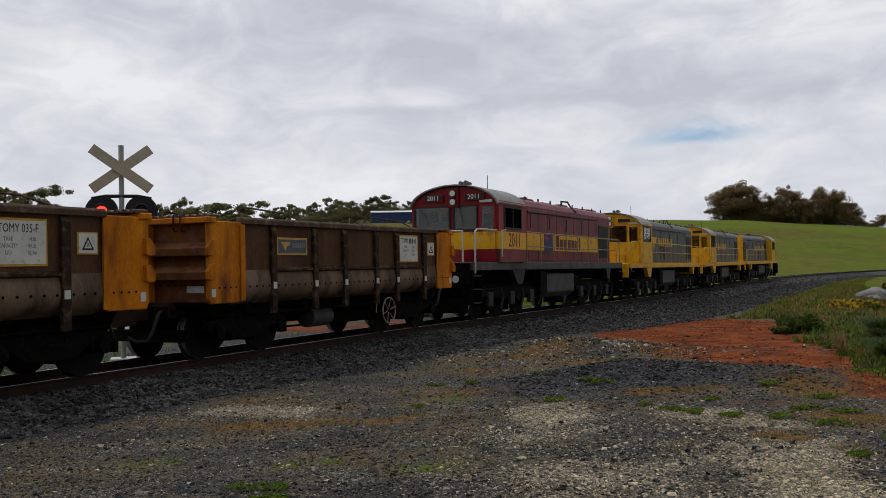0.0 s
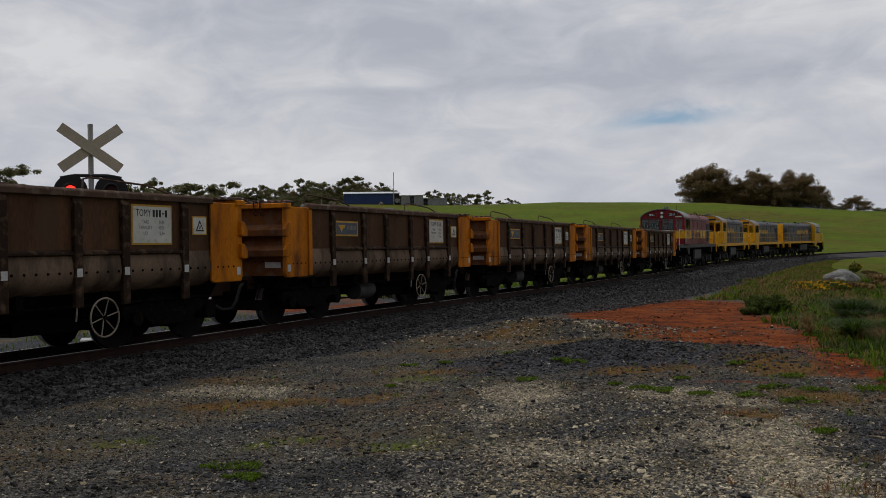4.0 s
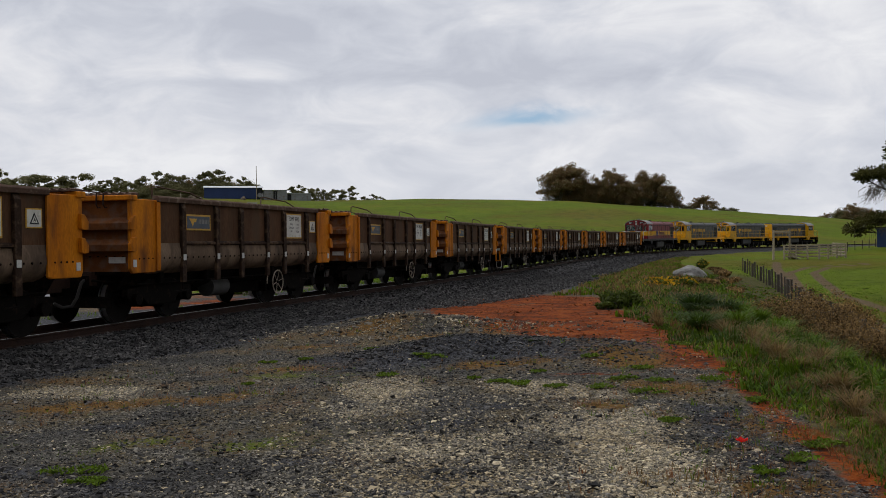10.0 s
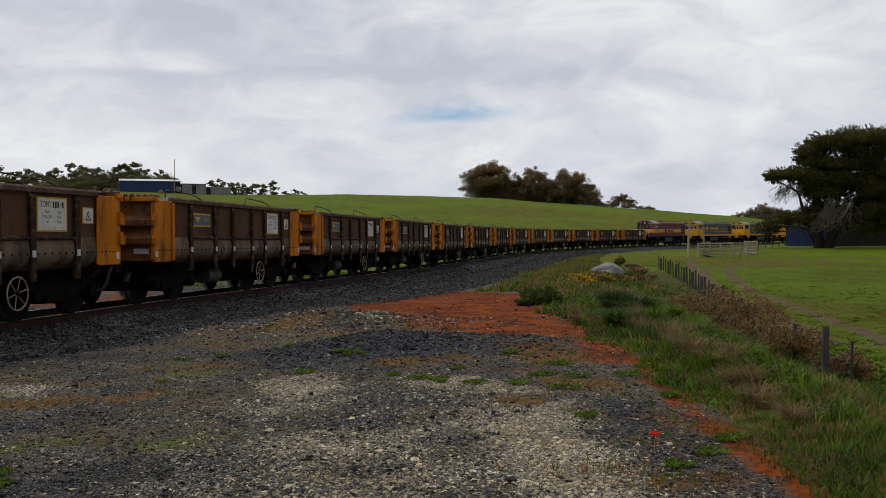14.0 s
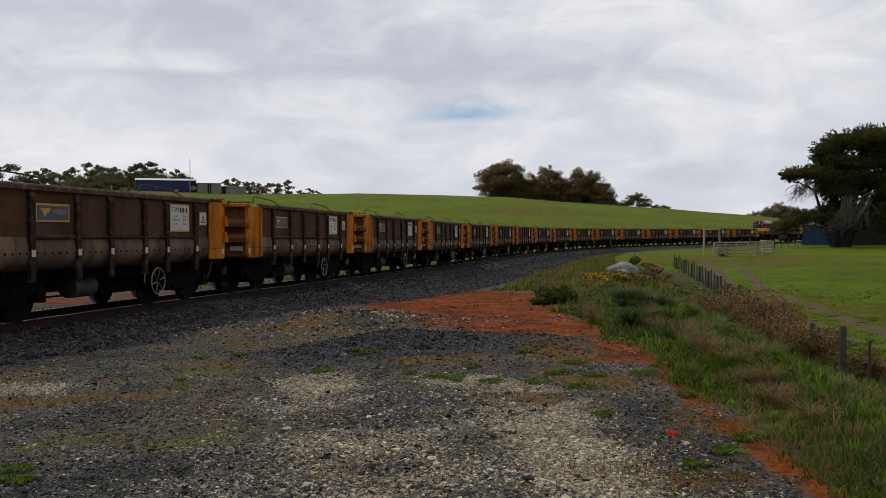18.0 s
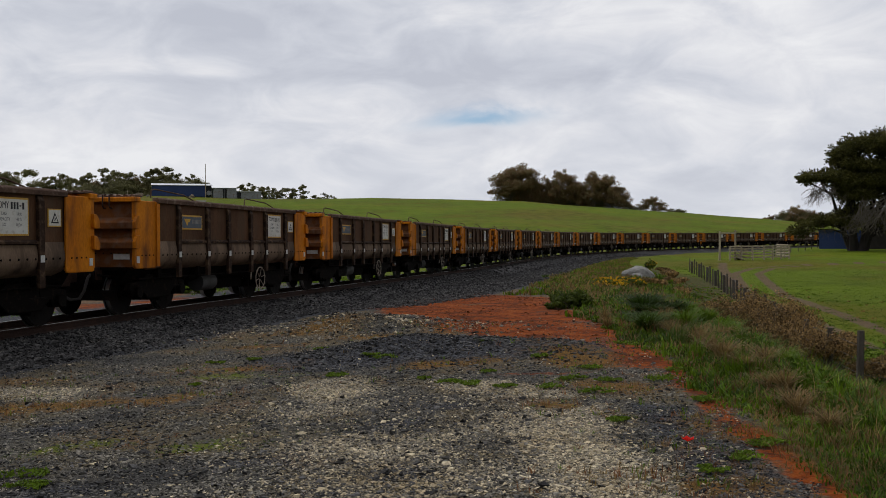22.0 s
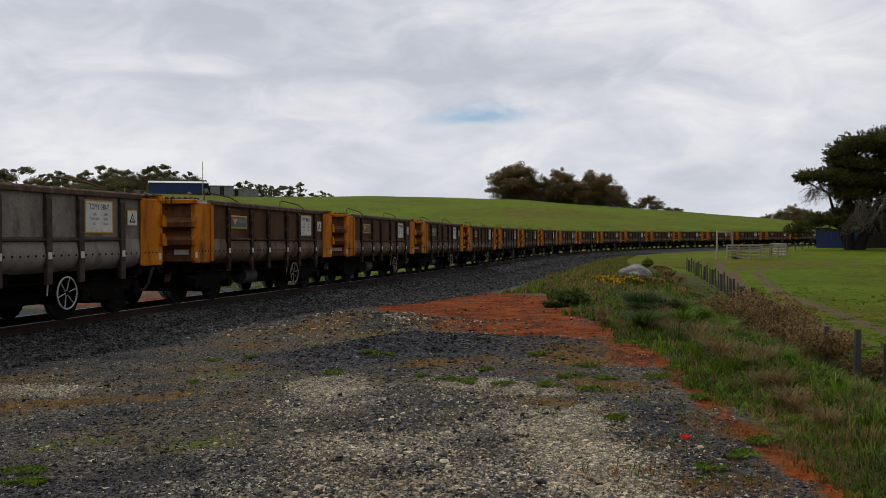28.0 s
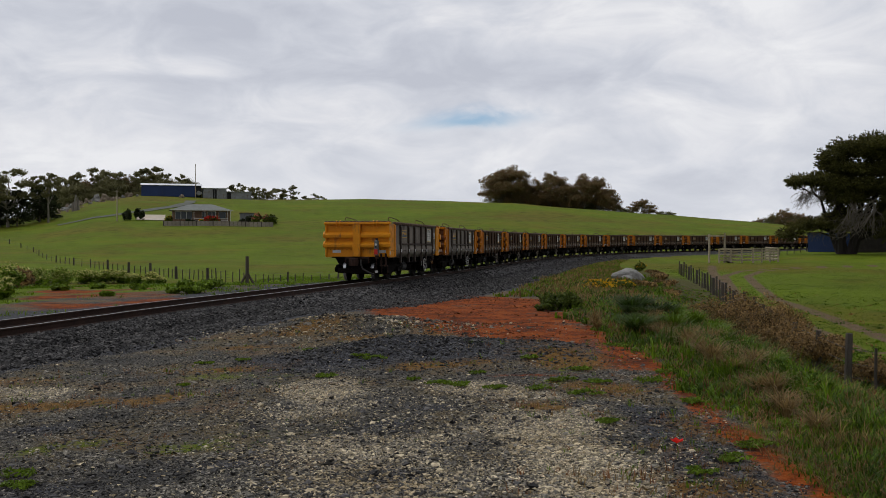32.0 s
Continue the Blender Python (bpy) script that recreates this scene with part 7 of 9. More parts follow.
def make_flax(x, y, h, n, seed, label, category="tussock", material="grass_dark", w=0.03, lean=0.8):
    rng = np.random.default_rng(seed)
    z = gz(x, y)
    b = empty(category, pose(x, y, z))
    sh = Shape()
    for k in range(n):
        a, l = rng.uniform(0, 2 * math.pi), h * rng.uniform(0.6, 1.15)
        o = l * lean * rng.uniform(0.2, 1.0)
        r0 = rng.uniform(0, 0.12) * h
        d = np.array([math.cos(a), math.sin(a)])
        q = np.array([-d[1], d[0]]) * w
        vs = []
        for t, k2 in ((0, 0.7), (0.4, 1.0), (0.75, 0.75), (1.0, 0.08)):
            c = d * (r0 + o * t * t)
            zz = l * (t - 0.38 * lean * t * t * t) - 0.03
            vs += [(c[0] + q[0] * k2, c[1] + q[1] * k2, zz), (c[0] - q[0] * k2, c[1] - q[1] * k2, zz)]
        sh.add(vs, [(0, 1, 3, 2), (2, 3, 5, 4), (4, 5, 7, 6)])
    tagged(part("blade", sh, M[material], b), kind="stuff")
    return tagged(b, label, category)


make_flax(7.75, 14.9, 0.66, 420, 1, "dark green reedy clump with arching blades on the bank", material="herb_leaf", w=0.007, lean=1.2)
make_flax(8.15, 15.6, 0.6, 380, 9, "dark green reedy clump with arching blades on the bank", material="herb_leaf", w=0.007, lean=1.2)
for k, (x, y, h) in enumerate(((8.7, 15.3, 0.6), (9.3, 14.7, 0.52), (9.1, 13.5, 0.46), (10.1, 14.3, 0.5), (9.7, 12.7, 0.42), (10.6, 13.2, 0.45), (8.6, 12.2, 0.38))):
    make_flax(x, y, h, 300, 2 + k, "bright green reedy clump on the bank", material="grass_green", w=0.006, lean=0.95)
for k, (x, y, h) in enumerate(((9.2, 17.9, 0.8), (9.6, 18.5, 0.85), (9.0, 17.2, 0.6), (9.9, 18.0, 0.7))):
    make_flax(x, y, h, 420, 60 + k, "dark drooping reed clump high on the bank", material="grass_dark", w=0.011, lean=1.1)
for k, (x, y, h) in enumerate(((10.5, 18.4, 0.75), (10.9, 17.6, 0.7), (10.2, 17.1, 0.6), (11.4, 18.3, 0.65), (11.0, 16.6, 0.5), (10.0, 16.2, 0.5))):
    make_flax(x, y, h, 320, 70 + k, "bright green reedy clump on the bank", material="grass_green", w=0.008, lean=0.9)
for k, (x, y, h) in enumerate(((8.9, 16.9, 0.5), (8.4, 15.2, 0.45), (7.7, 13.2, 0.5), (7.2, 11.9, 0.5), (6.8, 11.0, 0.5), (6.6, 10.2, 0.45), (7.3, 10.8, 0.5), (6.1, 8.9, 0.4), (5.7, 8.0, 0.38), (7.9, 14.3, 0.5), (8.6, 13.9, 0.5), (5.3, 6.9, 0.35), (10.0, 22.5, 0.5), (10.6, 24.0, 0.5), (11.5, 26.0, 0.5), (12.5, 25.0, 0.5))):
    make_flax(x, y, h, 210, 90 + k, "bleached straw tuft leaning out over the bank", "grass_tuft", "grass_dry", 0.0035, 1.2)
for k, (x, y, h) in enumerate(((8.1, 17.4, 0.5), (7.6, 16.2, 0.4), (8.9, 16.4, 0.6), (6.7, 10.8, 0.5), (5.5, 7.6, 0.4), (7.4, 12.6, 0.55), (9.6, 18.2, 0.6), (6.2, 8.8, 0.45))):
    make_flax(x, y, h, 150, 20 + k, "tuft of pale dry grass on the bank", "grass_tuft", "grass_dry", 0.0035, 1.0)

WEEDS = ((1.75, 11.44, 0.13), (2.01, 14.3, 0.12), (2.43, 12.6, 0.1), (2.57, 12.45, 0.14), (2.9, 10.4, 0.13), (3.1, 10.15, 0.14), (3.4, 9.85, 0.11), (3.9, 9.75, 0.14), (3.72, 7.77, 0.11), (4.25, 9.3, 0.16), (4.43, 10.3, 0.16), (5.3, 9.9, 0.18), (0.91, 13.5, 0.1), (0.4, 13.5, 0.1), (-1.21, 7.3, 0.18), (6.55, 13.3, 0.2), (5.8, 10.4, 0.18), (4.9, 11.0, 0.14), (3.6, 11.2, 0.1), (4.6, 12.0, 0.12), (-1.05, 6.95, 0.12), (4.0, 6.2, 0.13), (3.55, 5.9, 0.12), (4.75, 10.1, 0.13), (2.75, 10.9, 0.08), (0.1, 11.3, 0.07), (5.05, 8.6, 0.14), (4.5, 6.6, 0.15), (5.2, 7.3, 0.16))
for k, (x, y, r) in enumerate(WEEDS):
    make_bush("weed", "low leafy green weed growing in the gravel", "weed", x, y, (r * 1.5, r * 1.1, r * 0.42), 190, "weed_leaf", 0.022, seed=200 + k, twigs=5, group="weeds of the yard", lobes=11)

# cream-flowered shrubs and rank growth beyond the track
for k, (x, y, r, h) in enumerate(((-5.6, 33.0, 0.9, 0.7), (-7.2, 42.0, 1.3, 0.9), (-8.3, 52.0, 1.6, 1.3), (-7.4, 62.0, 1.6, 1.3), (-6.2, 66.0, 1.6, 1.0), (-4.4, 66.0, 1.5, 0.9), (-9.6, 60.0, 1.6, 1.4), (-3.0, 66.0, 1.3, 0.8), (-1.6, 62.0, 1.2, 0.8), (-6.3, 37.0, 0.9, 0.7), (-10.6, 66.0, 1.8, 1.4))):
    make_bush("flowering_shrub", "green shrub covered in small cream blossom", "shrub", x, y, (r, r, h), 1100, "weed_leaf", 0.11, "white_flower", 0.9 if k not in (0, 9) else 0.4, seed=70 + k, group="shrubs beyond the track")
for k, (x, y, r, h, m_) in enumerate(((-6.6, 46.0, 0.6, 0.9, "brown_leaf"), (0.3, 35.2, 0.8, 0.45, "weed_leaf"), (1.2, 38.0, 0.8, 0.4, "weed_leaf"), (-3.0, 40.5, 0.4, 0.22, "weed_leaf"), (-1.4, 38.8, 0.4, 0.2, "weed_leaf"), (-4.2, 39.0, 0.4, 0.25, "weed_leaf"), (-2.2, 33.5, 0.3, 0.15, "weed_leaf"))):
    make_bush("shrub", "low brown-green scrub beyond the track" if m_ == "weed_leaf" else "withered brown shrub beyond the track", "shrub", x, y, (r, r, h), 600, m_, 0.11, seed=90 + k)

# red poppy
pp = empty("poppy", pose(3.62, 6.33, gz(3.62, 6.33) - 0.05))
part("stem", Shape().tube([(0, 0, -0.02), (0.01, 0.0, 0.10), (0.0, 0.01, 0.17)], 0.003, 5), M["grass_green"], pp)
for k in range(5):
    a = k * 2 * math.pi / 5
    c, s_ = math.cos(a), math.sin(a)
    part("petal", Shape().add([(0, 0, 0.165), (0.035 * c - 0.025 * s_, 0.035 * s_ + 0.025 * c, 0.185), (0.05 * c, 0.05 * s_, 0.20), (0.035 * c + 0.025 * s_, 0.035 * s_ - 0.025 * c, 0.185), (0.002, 0.0, 0.170)], [(0, 1, 2, 4), (0, 4, 2, 3)]), M["poppy"], pp)
tagged(pp, "single red poppy growing at the gravel's edge", "poppy")

# ---------------------------------------------------------------- boulder and rocks
M["stump_wood"] = mat("bleached_stump_wood", (0.27, 0.215, 0.155), (0.11, 0.085, 0.062), 0.9, 0, 1.4, 18, 0.5, 0.5)
M["boulder"] = mat("grey_boulder", (0.29, 0.28, 0.26), (0.14, 0.135, 0.125), 0.9, 0, 1.4, 18, 0.5, 0.5, (0.1, 0.1, 0.085), 0.3)


def make_rock(name, label, x, y, sx, sy, sz, seed, turn=0.0, sharp=0.22, cut=True, stuff="boulder"):
    bm = bmesh.new()
    bmesh.ops.create_icosphere(bm, subdivisions=3, radius=1)
    for v in bm.verts:
        d = v.co.normalized()
        q = 1 + sharp * noise.noise(d * 1.3 + Vector((seed, 0, 0))) + 0.09 * noise.noise(d * 4 + Vector((0, seed, 0)))
        v.co = Vector((d.x * sx * q, d.y * sy * q, max(-0.35, d.z) * sz * q))
        if cut:
            v.co.x = min(v.co.x, sx * 0.62 + 0.25 * v.co.z)
    me = bpy.data.meshes.new(name)
    bm.to_mesh(me)
    bm.free()
    me.materials.append(M[stuff])
    ob = new(name, me)
    ob.matrix_basis = pose(x, y, gz(x, y) + 0.1 * sz, 0, 0, turn)
    return tagged(ob, label, "boulder")


make_rock("boulder", "large pale grey boulder on the verge", 23.4, 46.0, 1.0, 0.8, 0.55, 3.0, 30)
make_rock("boulder", "small grey rock beside the large boulder", 22.8, 45.1, 0.4, 0.35, 0.26, 8.0, 0)

# ---------------------------------------------------------------- fences
M["post_wood"] = mat("weathered_post", (0.105, 0.088, 0.072), (0.055, 0.046, 0.038), 0.9, 0, 3, 30, 0.5, 0.5, stretch=(4, 4, 0.5), per_object=0.2)
M["rail_wood"] = mat("silvered_rails", (0.46, 0.385, 0.27), (0.22, 0.185, 0.14), 0.9, 0, 3, 30, 0.45, 0.4, stretch=(1, 4, 4), per_object=0.2)
M["wire"] = mat("fence_wire", (0.16, 0.155, 0.15), (0.1, 0.1, 0.1), 0.6, 0.5, 5, 40, 0.3, 0)


def wooden_post(parent, x, y, h, r, seed, lean=2.0, name="post", material="post_wood"):
    rng = random.Random(seed)
    z = gz(x, y)
    pts = [(rng.uniform(-1, 1) * 0.02, rng.uniform(-1, 1) * 0.02, -0.3), (0, 0, h * 0.4), (rng.uniform(-1, 1) * 0.02, 0, h)]
    return part(name, Shape().tube(pts, r, 7, r * 0.86), M[material], parent, at=pose(x, y, z, rng.uniform(-lean, lean), rng.uniform(-lean, lean), rng.uniform(0, 90)))


def make_fence(name, label, posts, wires, group=""):
    """posts: rows of x, y, height, radius."""
    fe = empty(name)
    for k, (x, y, h, r) in enumerate(posts):
        wooden_post(fe, x, y, h, r, k + int(x * 10))
    for hw in wires:
        pts = [(x, y, gz(x, y) + hw) for x, y, h, r in posts]
        part("wire", Shape().tube(pts, 0.004, 4), M["wire"], fe)
    return tagged(fe, label, "fence", group)


line = [(14.13, 16.55, 1.05, 0.035), (13.82, 17.03, 1.28, 0.085), (14.9, 19.4, 1.1, 0.07), (15.9, 21.6, 1.1, 0.08), (17.6, 24.8, 1.1, 0.06), (19.2, 27.8, 1.1, 0.07), (20.9, 30.8, 1.1, 0.06), (22.4, 33.8, 1.1, 0.07)]
for k, f in enumerate(np.linspace(0, 1, 20)):
    line.append((24.0 + (39.5 - 24.0) * f, 37.0 + (68.7 - 37.0) * f - 0.6 * math.sin(math.pi * f), 0.95 + 0.08 * (k % 3), (0.10, 0.05, 0.06)[k % 3]))
make_fence("paddock_fence", "old wooden post and wire fence along the paddock", line, (0.35, 0.65, 0.95))
left = [(8.96, 53.5, 1.15, 0.07), (8.3, 56.0, 0.9, 0.04), (7.6, 58.5, 1.0, 0.04), (6.9, 60.6, 1.15, 0.09), (6.1, 61.8, 0.95, 0.04), (5.6, 63.0, 0.95, 0.04), (4.7, 64.2, 1.1, 0.04), (4.18, 65.2, 1.3, 0.05), (3.33, 66.2, 1.15, 0.05), (2.75, 67.6, 1.35, 0.06), (2.21, 69.0, 1.3, 0.14), (1.6, 70.4, 1.1, 0.05), (1.0, 71.6, 1.15, 0.05), (0.06, 72.9, 1.35, 0.15), (-0.5, 75.5, 1.1, 0.05), (-1.2, 78.0, 1.0, 0.05), (-1.95, 80.6, 1.5, 0.15), (-2.8, 83.4, 1.1, 0.05), (-3.9, 86.5, 1.4, 0.15), (-5.0, 90.5, 1.1, 0.05), (-6.16, 94.8, 1.5, 0.14), (-7.3, 100, 1.1, 0.06), (-8.6, 105.9, 1.3, 0.07), (-11.1, 114.7, 1.3, 0.12), (-13.0, 124, 1.2, 0.07), (-15.5, 137, 1.4, 0.12), (-18.5, 152, 1.2, 0.08), (-21.5, 167, 1.4, 0.1), (-24.3, 182, 1.4, 0.1), (-29, 200, 1.4, 0.12), (-34, 219, 1.5, 0.12), (-39.5, 240, 1.5, 0.12)]
left = [q for a, b in zip(left, left[1:]) for q in (a, ((a[0] + b[0]) / 2, (a[1] + b[1]) / 2, 0.9 * min(a[2], b[2]), 0.05))] + left[-1:]
left = [(x, y, h * 0.68, r * 0.8) for x, y, h, r in left]
make_fence("field_fence", "post and wire fence between the railway and the field", left, (0.3, 0.5, 0.68))
sp = empty("strainer_post", pose(3.35, 46.5, gz(3.35, 46.5)))
part("post", Shape().tube([(0, 0, -0.3), (0, 0, 1.38)], 0.09, 8, 0.08), M["post_wood"], sp)
for k in (-1, 1):
    part("stay", Shape().tube([(k * 0.4, 0, -0.1), (k * 0.05, 0, 0.5)], 0.06, 7), M["post_wood"], sp)
tagged(sp, "tall dark strainer post with two slanting stays", "fence post")

# stockyard with a loading gate
yard = empty("stockyard", pose(0, 0, 0))
corners = [(56.6, 90.0), (60.5, 89.6), (65.8, 92.6), (68.6, 99.0)]
for (x0, y0), (x1, y1) in zip(corners, corners[1:]):
    n = 3
    for k in range(n + 1):
        x, y = x0 + (x1 - x0) * k / n, y0 + (y1 - y0) * k / n
        wooden_post(yard, x, y, 1.55, 0.11, k + int(x), material="rail_wood")
    ang, ln = math.degrees(math.atan2(y1 - y0, x1 - x0)), math.hypot(x1 - x0, y1 - y0)
    for z in (0.3, 0.62, 0.94, 1.26, 1.5):
        part("rail", Shape().box(0, ln, -0.03, 0.03, -0.075, 0.075), M["rail_wood"], yard, at=pose(x0, y0, (gz(x0, y0) + gz(x1, y1)) / 2 + z, 0, random.uniform(-0.4, 0.4), ang))
for x, y, h in ((55.6, 90.4, 3.15), (57.3, 90.1, 3.25)):
    wooden_post(yard, x, y, h, 0.12, int(x), 1.0, "gate_post", "rail_wood")
part("gate_beam", Shape().box(0, 1.75, -0.05, 0.05, -0.08, 0.08), M["rail_wood"], yard, at=pose(55.6, 90.4, gz(55.6, 90.4) + 2.95, 0, 0, -10))
part("ramp_board", Shape().box(0, 2.6, -0.5, 0.5, -0.03, 0.03), M["rail_wood"], yard, at=pose(57.4, 90.2, gz(57, 90) + 0.25, 0, 14, 8))
for z in (0.5, 0.9, 1.3):
    part("rail", Shape().box(0, 1.6, -0.03, 0.03, -0.08, 0.08), M["rail_wood"], yard, at=pose(57.4, 89.9, gz(57, 90) + z, 0, 10, 6))
tagged(yard, "weathered timber stockyard with tall gate posts", "stockyard")
far_line = [(70.0 + 3.6 * k, 101.5 + 3.4 * k, 1.2, 0.06) for k in range(10)]
make_fence("far_fence", "post and wire fence by the cypress", far_line, (0.4, 0.8, 1.1))

# ---------------------------------------------------------------- level crossing signal
M["sign_white"] = mat("faded_white_board", (0.52, 0.46, 0.36), (0.42, 0.36, 0.27), 0.6, 0, 3, 50, 0.3, 0.05)
M["galv"] = mat("galvanised_pole", (0.40, 0.40, 0.38), (0.3, 0.3, 0.285), 0.5, 0.3, 4, 50, 0.3, 0.05)
M["lamp_red"] = glow("lit_red_lamp", (1.0, 0.03, 0.02), 3.0)
M["lamp_dark"] = mat("unlit_red_lamp", (0.10, 0.012, 0.012), (0.07, 0.01, 0.01), 0.2, 0, 9, 60, 0.1, 0)
sx, sy = -5.55, 18.75
sg = empty("crossing_signal", pose(sx, sy, gz(sx, sy), 0, 0, 14))
top = 4.13 - gz(sx, sy)
part("mast", Shape().tube([(0, 0, 0), (0, 0, top)], 0.052, 12), M["galv"], sg, smooth=True)
part("base", Shape().box(-0.25, 0.25, -0.25, 0.25, -0.2, 0.12), M["galv"], sg, bevel=0.02)
for k in (-1, 1):
    part("crossbuck_board", Shape().box(-0.68, 0.68, -0.012, 0.012, -0.10, 0.10), M["sign_white"], sg, "faded white crossbuck board", bevel=0.004, at=pose(0.0, -0.075 - 0.014 * k, top - 0.47, 0, 36 * k, 0))
    part("clamp", Shape().box(-0.07, 0.07, -0.07, 0.06, -0.04, 0.04), M["galv"], sg, at=pose(0, 0, top - 0.47 + 0.09 * k))
part("lamp_arm", Shape().tube([(-0.56, -0.02, top - 1.05), (-0.3, -0.02, top - 1.0), (0.3, -0.02, top - 1.0), (0.56, -0.02, top - 1.05)], 0.035, 8), M["ink"], sg)
for k in (-1, 1):
    x = k * 0.37
    board = part("backing_board", Shape().disc((x, -0.05, top - 1.3), (0, 1, 0), 0.31, 0.02, 28), M["ink"], sg, "round black backing board")
    part("lamp_hood", Shape().tube([(x + 0.13 * math.cos(a), -0.25, top - 1.3 + 0.13 * math.sin(a)) for a in np.linspace(-0.2, math.pi + 0.2, 12)], 0.02, 5).prism([(x + 0.12 * math.cos(a), top - 1.3 + 0.12 * math.sin(a)) for a in np.linspace(0, math.pi, 10)] + [(x + 0.135 * math.cos(a), top - 1.3 + 0.135 * math.sin(a)) for a in np.linspace(math.pi, 0, 10)], -0.27, -0.06), M["ink"], board)
    part("lamp", Shape().disc((x, -0.075, top - 1.3), (0, 1, 0), 0.105, 0.04, 20), M["lamp_red"] if k < 0 else M["lamp_dark"], board, "lit red lamp" if k < 0 else "unlit red lamp")
part("signal_box", Shape().box(-0.15, 0.15, 0.06, 0.26, 0.9, 1.5), M["galv"], sg, bevel=0.015)
tagged(sg, "level crossing signal with crossbuck boards and red lamps", "crossing signal")

# ---------------------------------------------------------------- farm on the hill
M["blue_steel"] = mat("blue_sheet_steel", (0.035, 0.06, 0.17), (0.028, 0.048, 0.13), 0.55, 0, 0.3, 8, 0.3, 0.1, stretch=(1, 6, 0.3))
M["grey_steel"] = mat("grey_sheet_steel", (0.30, 0.31, 0.325), (0.21, 0.215, 0.225), 0.55, 0.2, 0.4, 8, 0.3, 0.1, (0.2, 0.15, 0.12), 0.3)
M["white_steel"] = mat("pale_roof_steel", (0.62, 0.64, 0.66), (0.52, 0.54, 0.56), 0.5, 0, 0.3, 8, 0.2, 0.05)
M["roof_tile"] = mat("grey_green_roof", (0.17, 0.18, 0.165), (0.12, 0.13, 0.12), 0.8, 0, 0.8, 10, 0.35, 0.3)
M["house_brick"] = mat("brown_brick_wall", (0.24, 0.15, 0.10), (0.13, 0.085, 0.06), 0.85, 0, 1.5, 12, 0.4, 0.2)
M["cream_wall"] = mat("cream_garage_wall", (0.55, 0.50, 0.42), (0.45, 0.41, 0.34), 0.8, 0, 1.2, 12, 0.3, 0.1)
M["paling"] = mat("timber_paling", (0.33, 0.29, 0.245), (0.21, 0.18, 0.15), 0.85, 0, 1.5, 12, 0.4, 0.2, per_object=0.2)
M["house_glass"] = window_glass("house_window_glass", (0.05, 0.06, 0.065))


def make_shed():
    b = empty("machine_shed", pose(-12.2, 376, gz(-4, 376), 0, 0, 1.5))
    w, d, h = 22.0, 12.0, 4.7
    part("front_wall", Shape().box(0, w - 2.2, -0.1, 0.1, 0, h - 0.5), M["blue_steel"], b, "blue sheet-steel wall")
    for k in range(24):
        part("rib", Shape().box(0.4 + 0.8 * k, 0.5 + 0.8 * k, -0.16, -0.1, 0, h - 0.5), M["blue_steel"], b)
    part("back_wall", Shape().box(0, w, d - 0.1, d + 0.1, -1, h - 0.5), M["blue_steel"], b)
    part("end_wall", Shape().box(-0.1, 0.1, 0.1, d, -1, h - 0.5), M["blue_steel"], b)
    part("roof", Shape().prism([(-0.4, h - 0.55), (-0.4, h - 0.4), (d / 2, h + 0.55), (d + 0.4, h - 0.4), (d + 0.4, h - 0.55), (d / 2, h + 0.3)], -0.4, w + 0.4, "x"), M["white_steel"], b, "pale steel roof")
    # black sheet set in the opening in place of the dim interior
    part("doorway", Shape().box(w - 2.2, w, 0.3, 0.5, 0, h - 0.6), M["ink"], b)
    part("tank_trailer", Shape().disc((w - 1.0, -0.8, 1.3), (0, 1, 0), 0.9, 1.4, 14), M["grey_steel"], b)
    return tagged(b, "long blue farm shed with pale roof on the hilltop", "shed")


def make_lean_to(x, y, w, h, label, open_at):
    b = empty("farm_shed", pose(x, y, gz(x + w / 2, y), 0, 0, 2))
    part("wall", Shape().box(0, open_at * w, -0.1, 0.1, -0.5, h), M["grey_steel"], b)
    part("wall", Shape().box((open_at + 0.17) * w, w, -0.1, 0.1, -0.5, h), M["grey_steel"], b)
    # open bay backed by a black sheet that stands in for its shade
    part("doorway", Shape().box(open_at * w, (open_at + 0.17) * w, 0.2, 0.3, -0.3, h - 0.3), M["ink"], b)
    for k in range(5):
        part("stud", Shape().box(w * k / 4 - 0.06, w * k / 4 + 0.06, -0.16, -0.1, -0.3, h), M["grey_steel"], b)
    part("roof", Shape().prism([(-0.3, h), (-0.3, h + 0.14), (8, h - 0.3), (8, h - 0.44)], -0.2, w + 0.2, "x"), M["white_steel"], b)
    part("back_wall", Shape().box(0, w, 7.8, 7.9, -0.5, h - 0.4), M["grey_steel"], b)
    return tagged(b, label, "shed")


make_shed()
make_lean_to(10.3, 374, 8.8, 3.9, "grey sheet-steel shed beside the blue one", 0.42)
make_lean_to(19.4, 375, 9.2, 2.8, "low grey lean-to shed with open bay", 0.0)


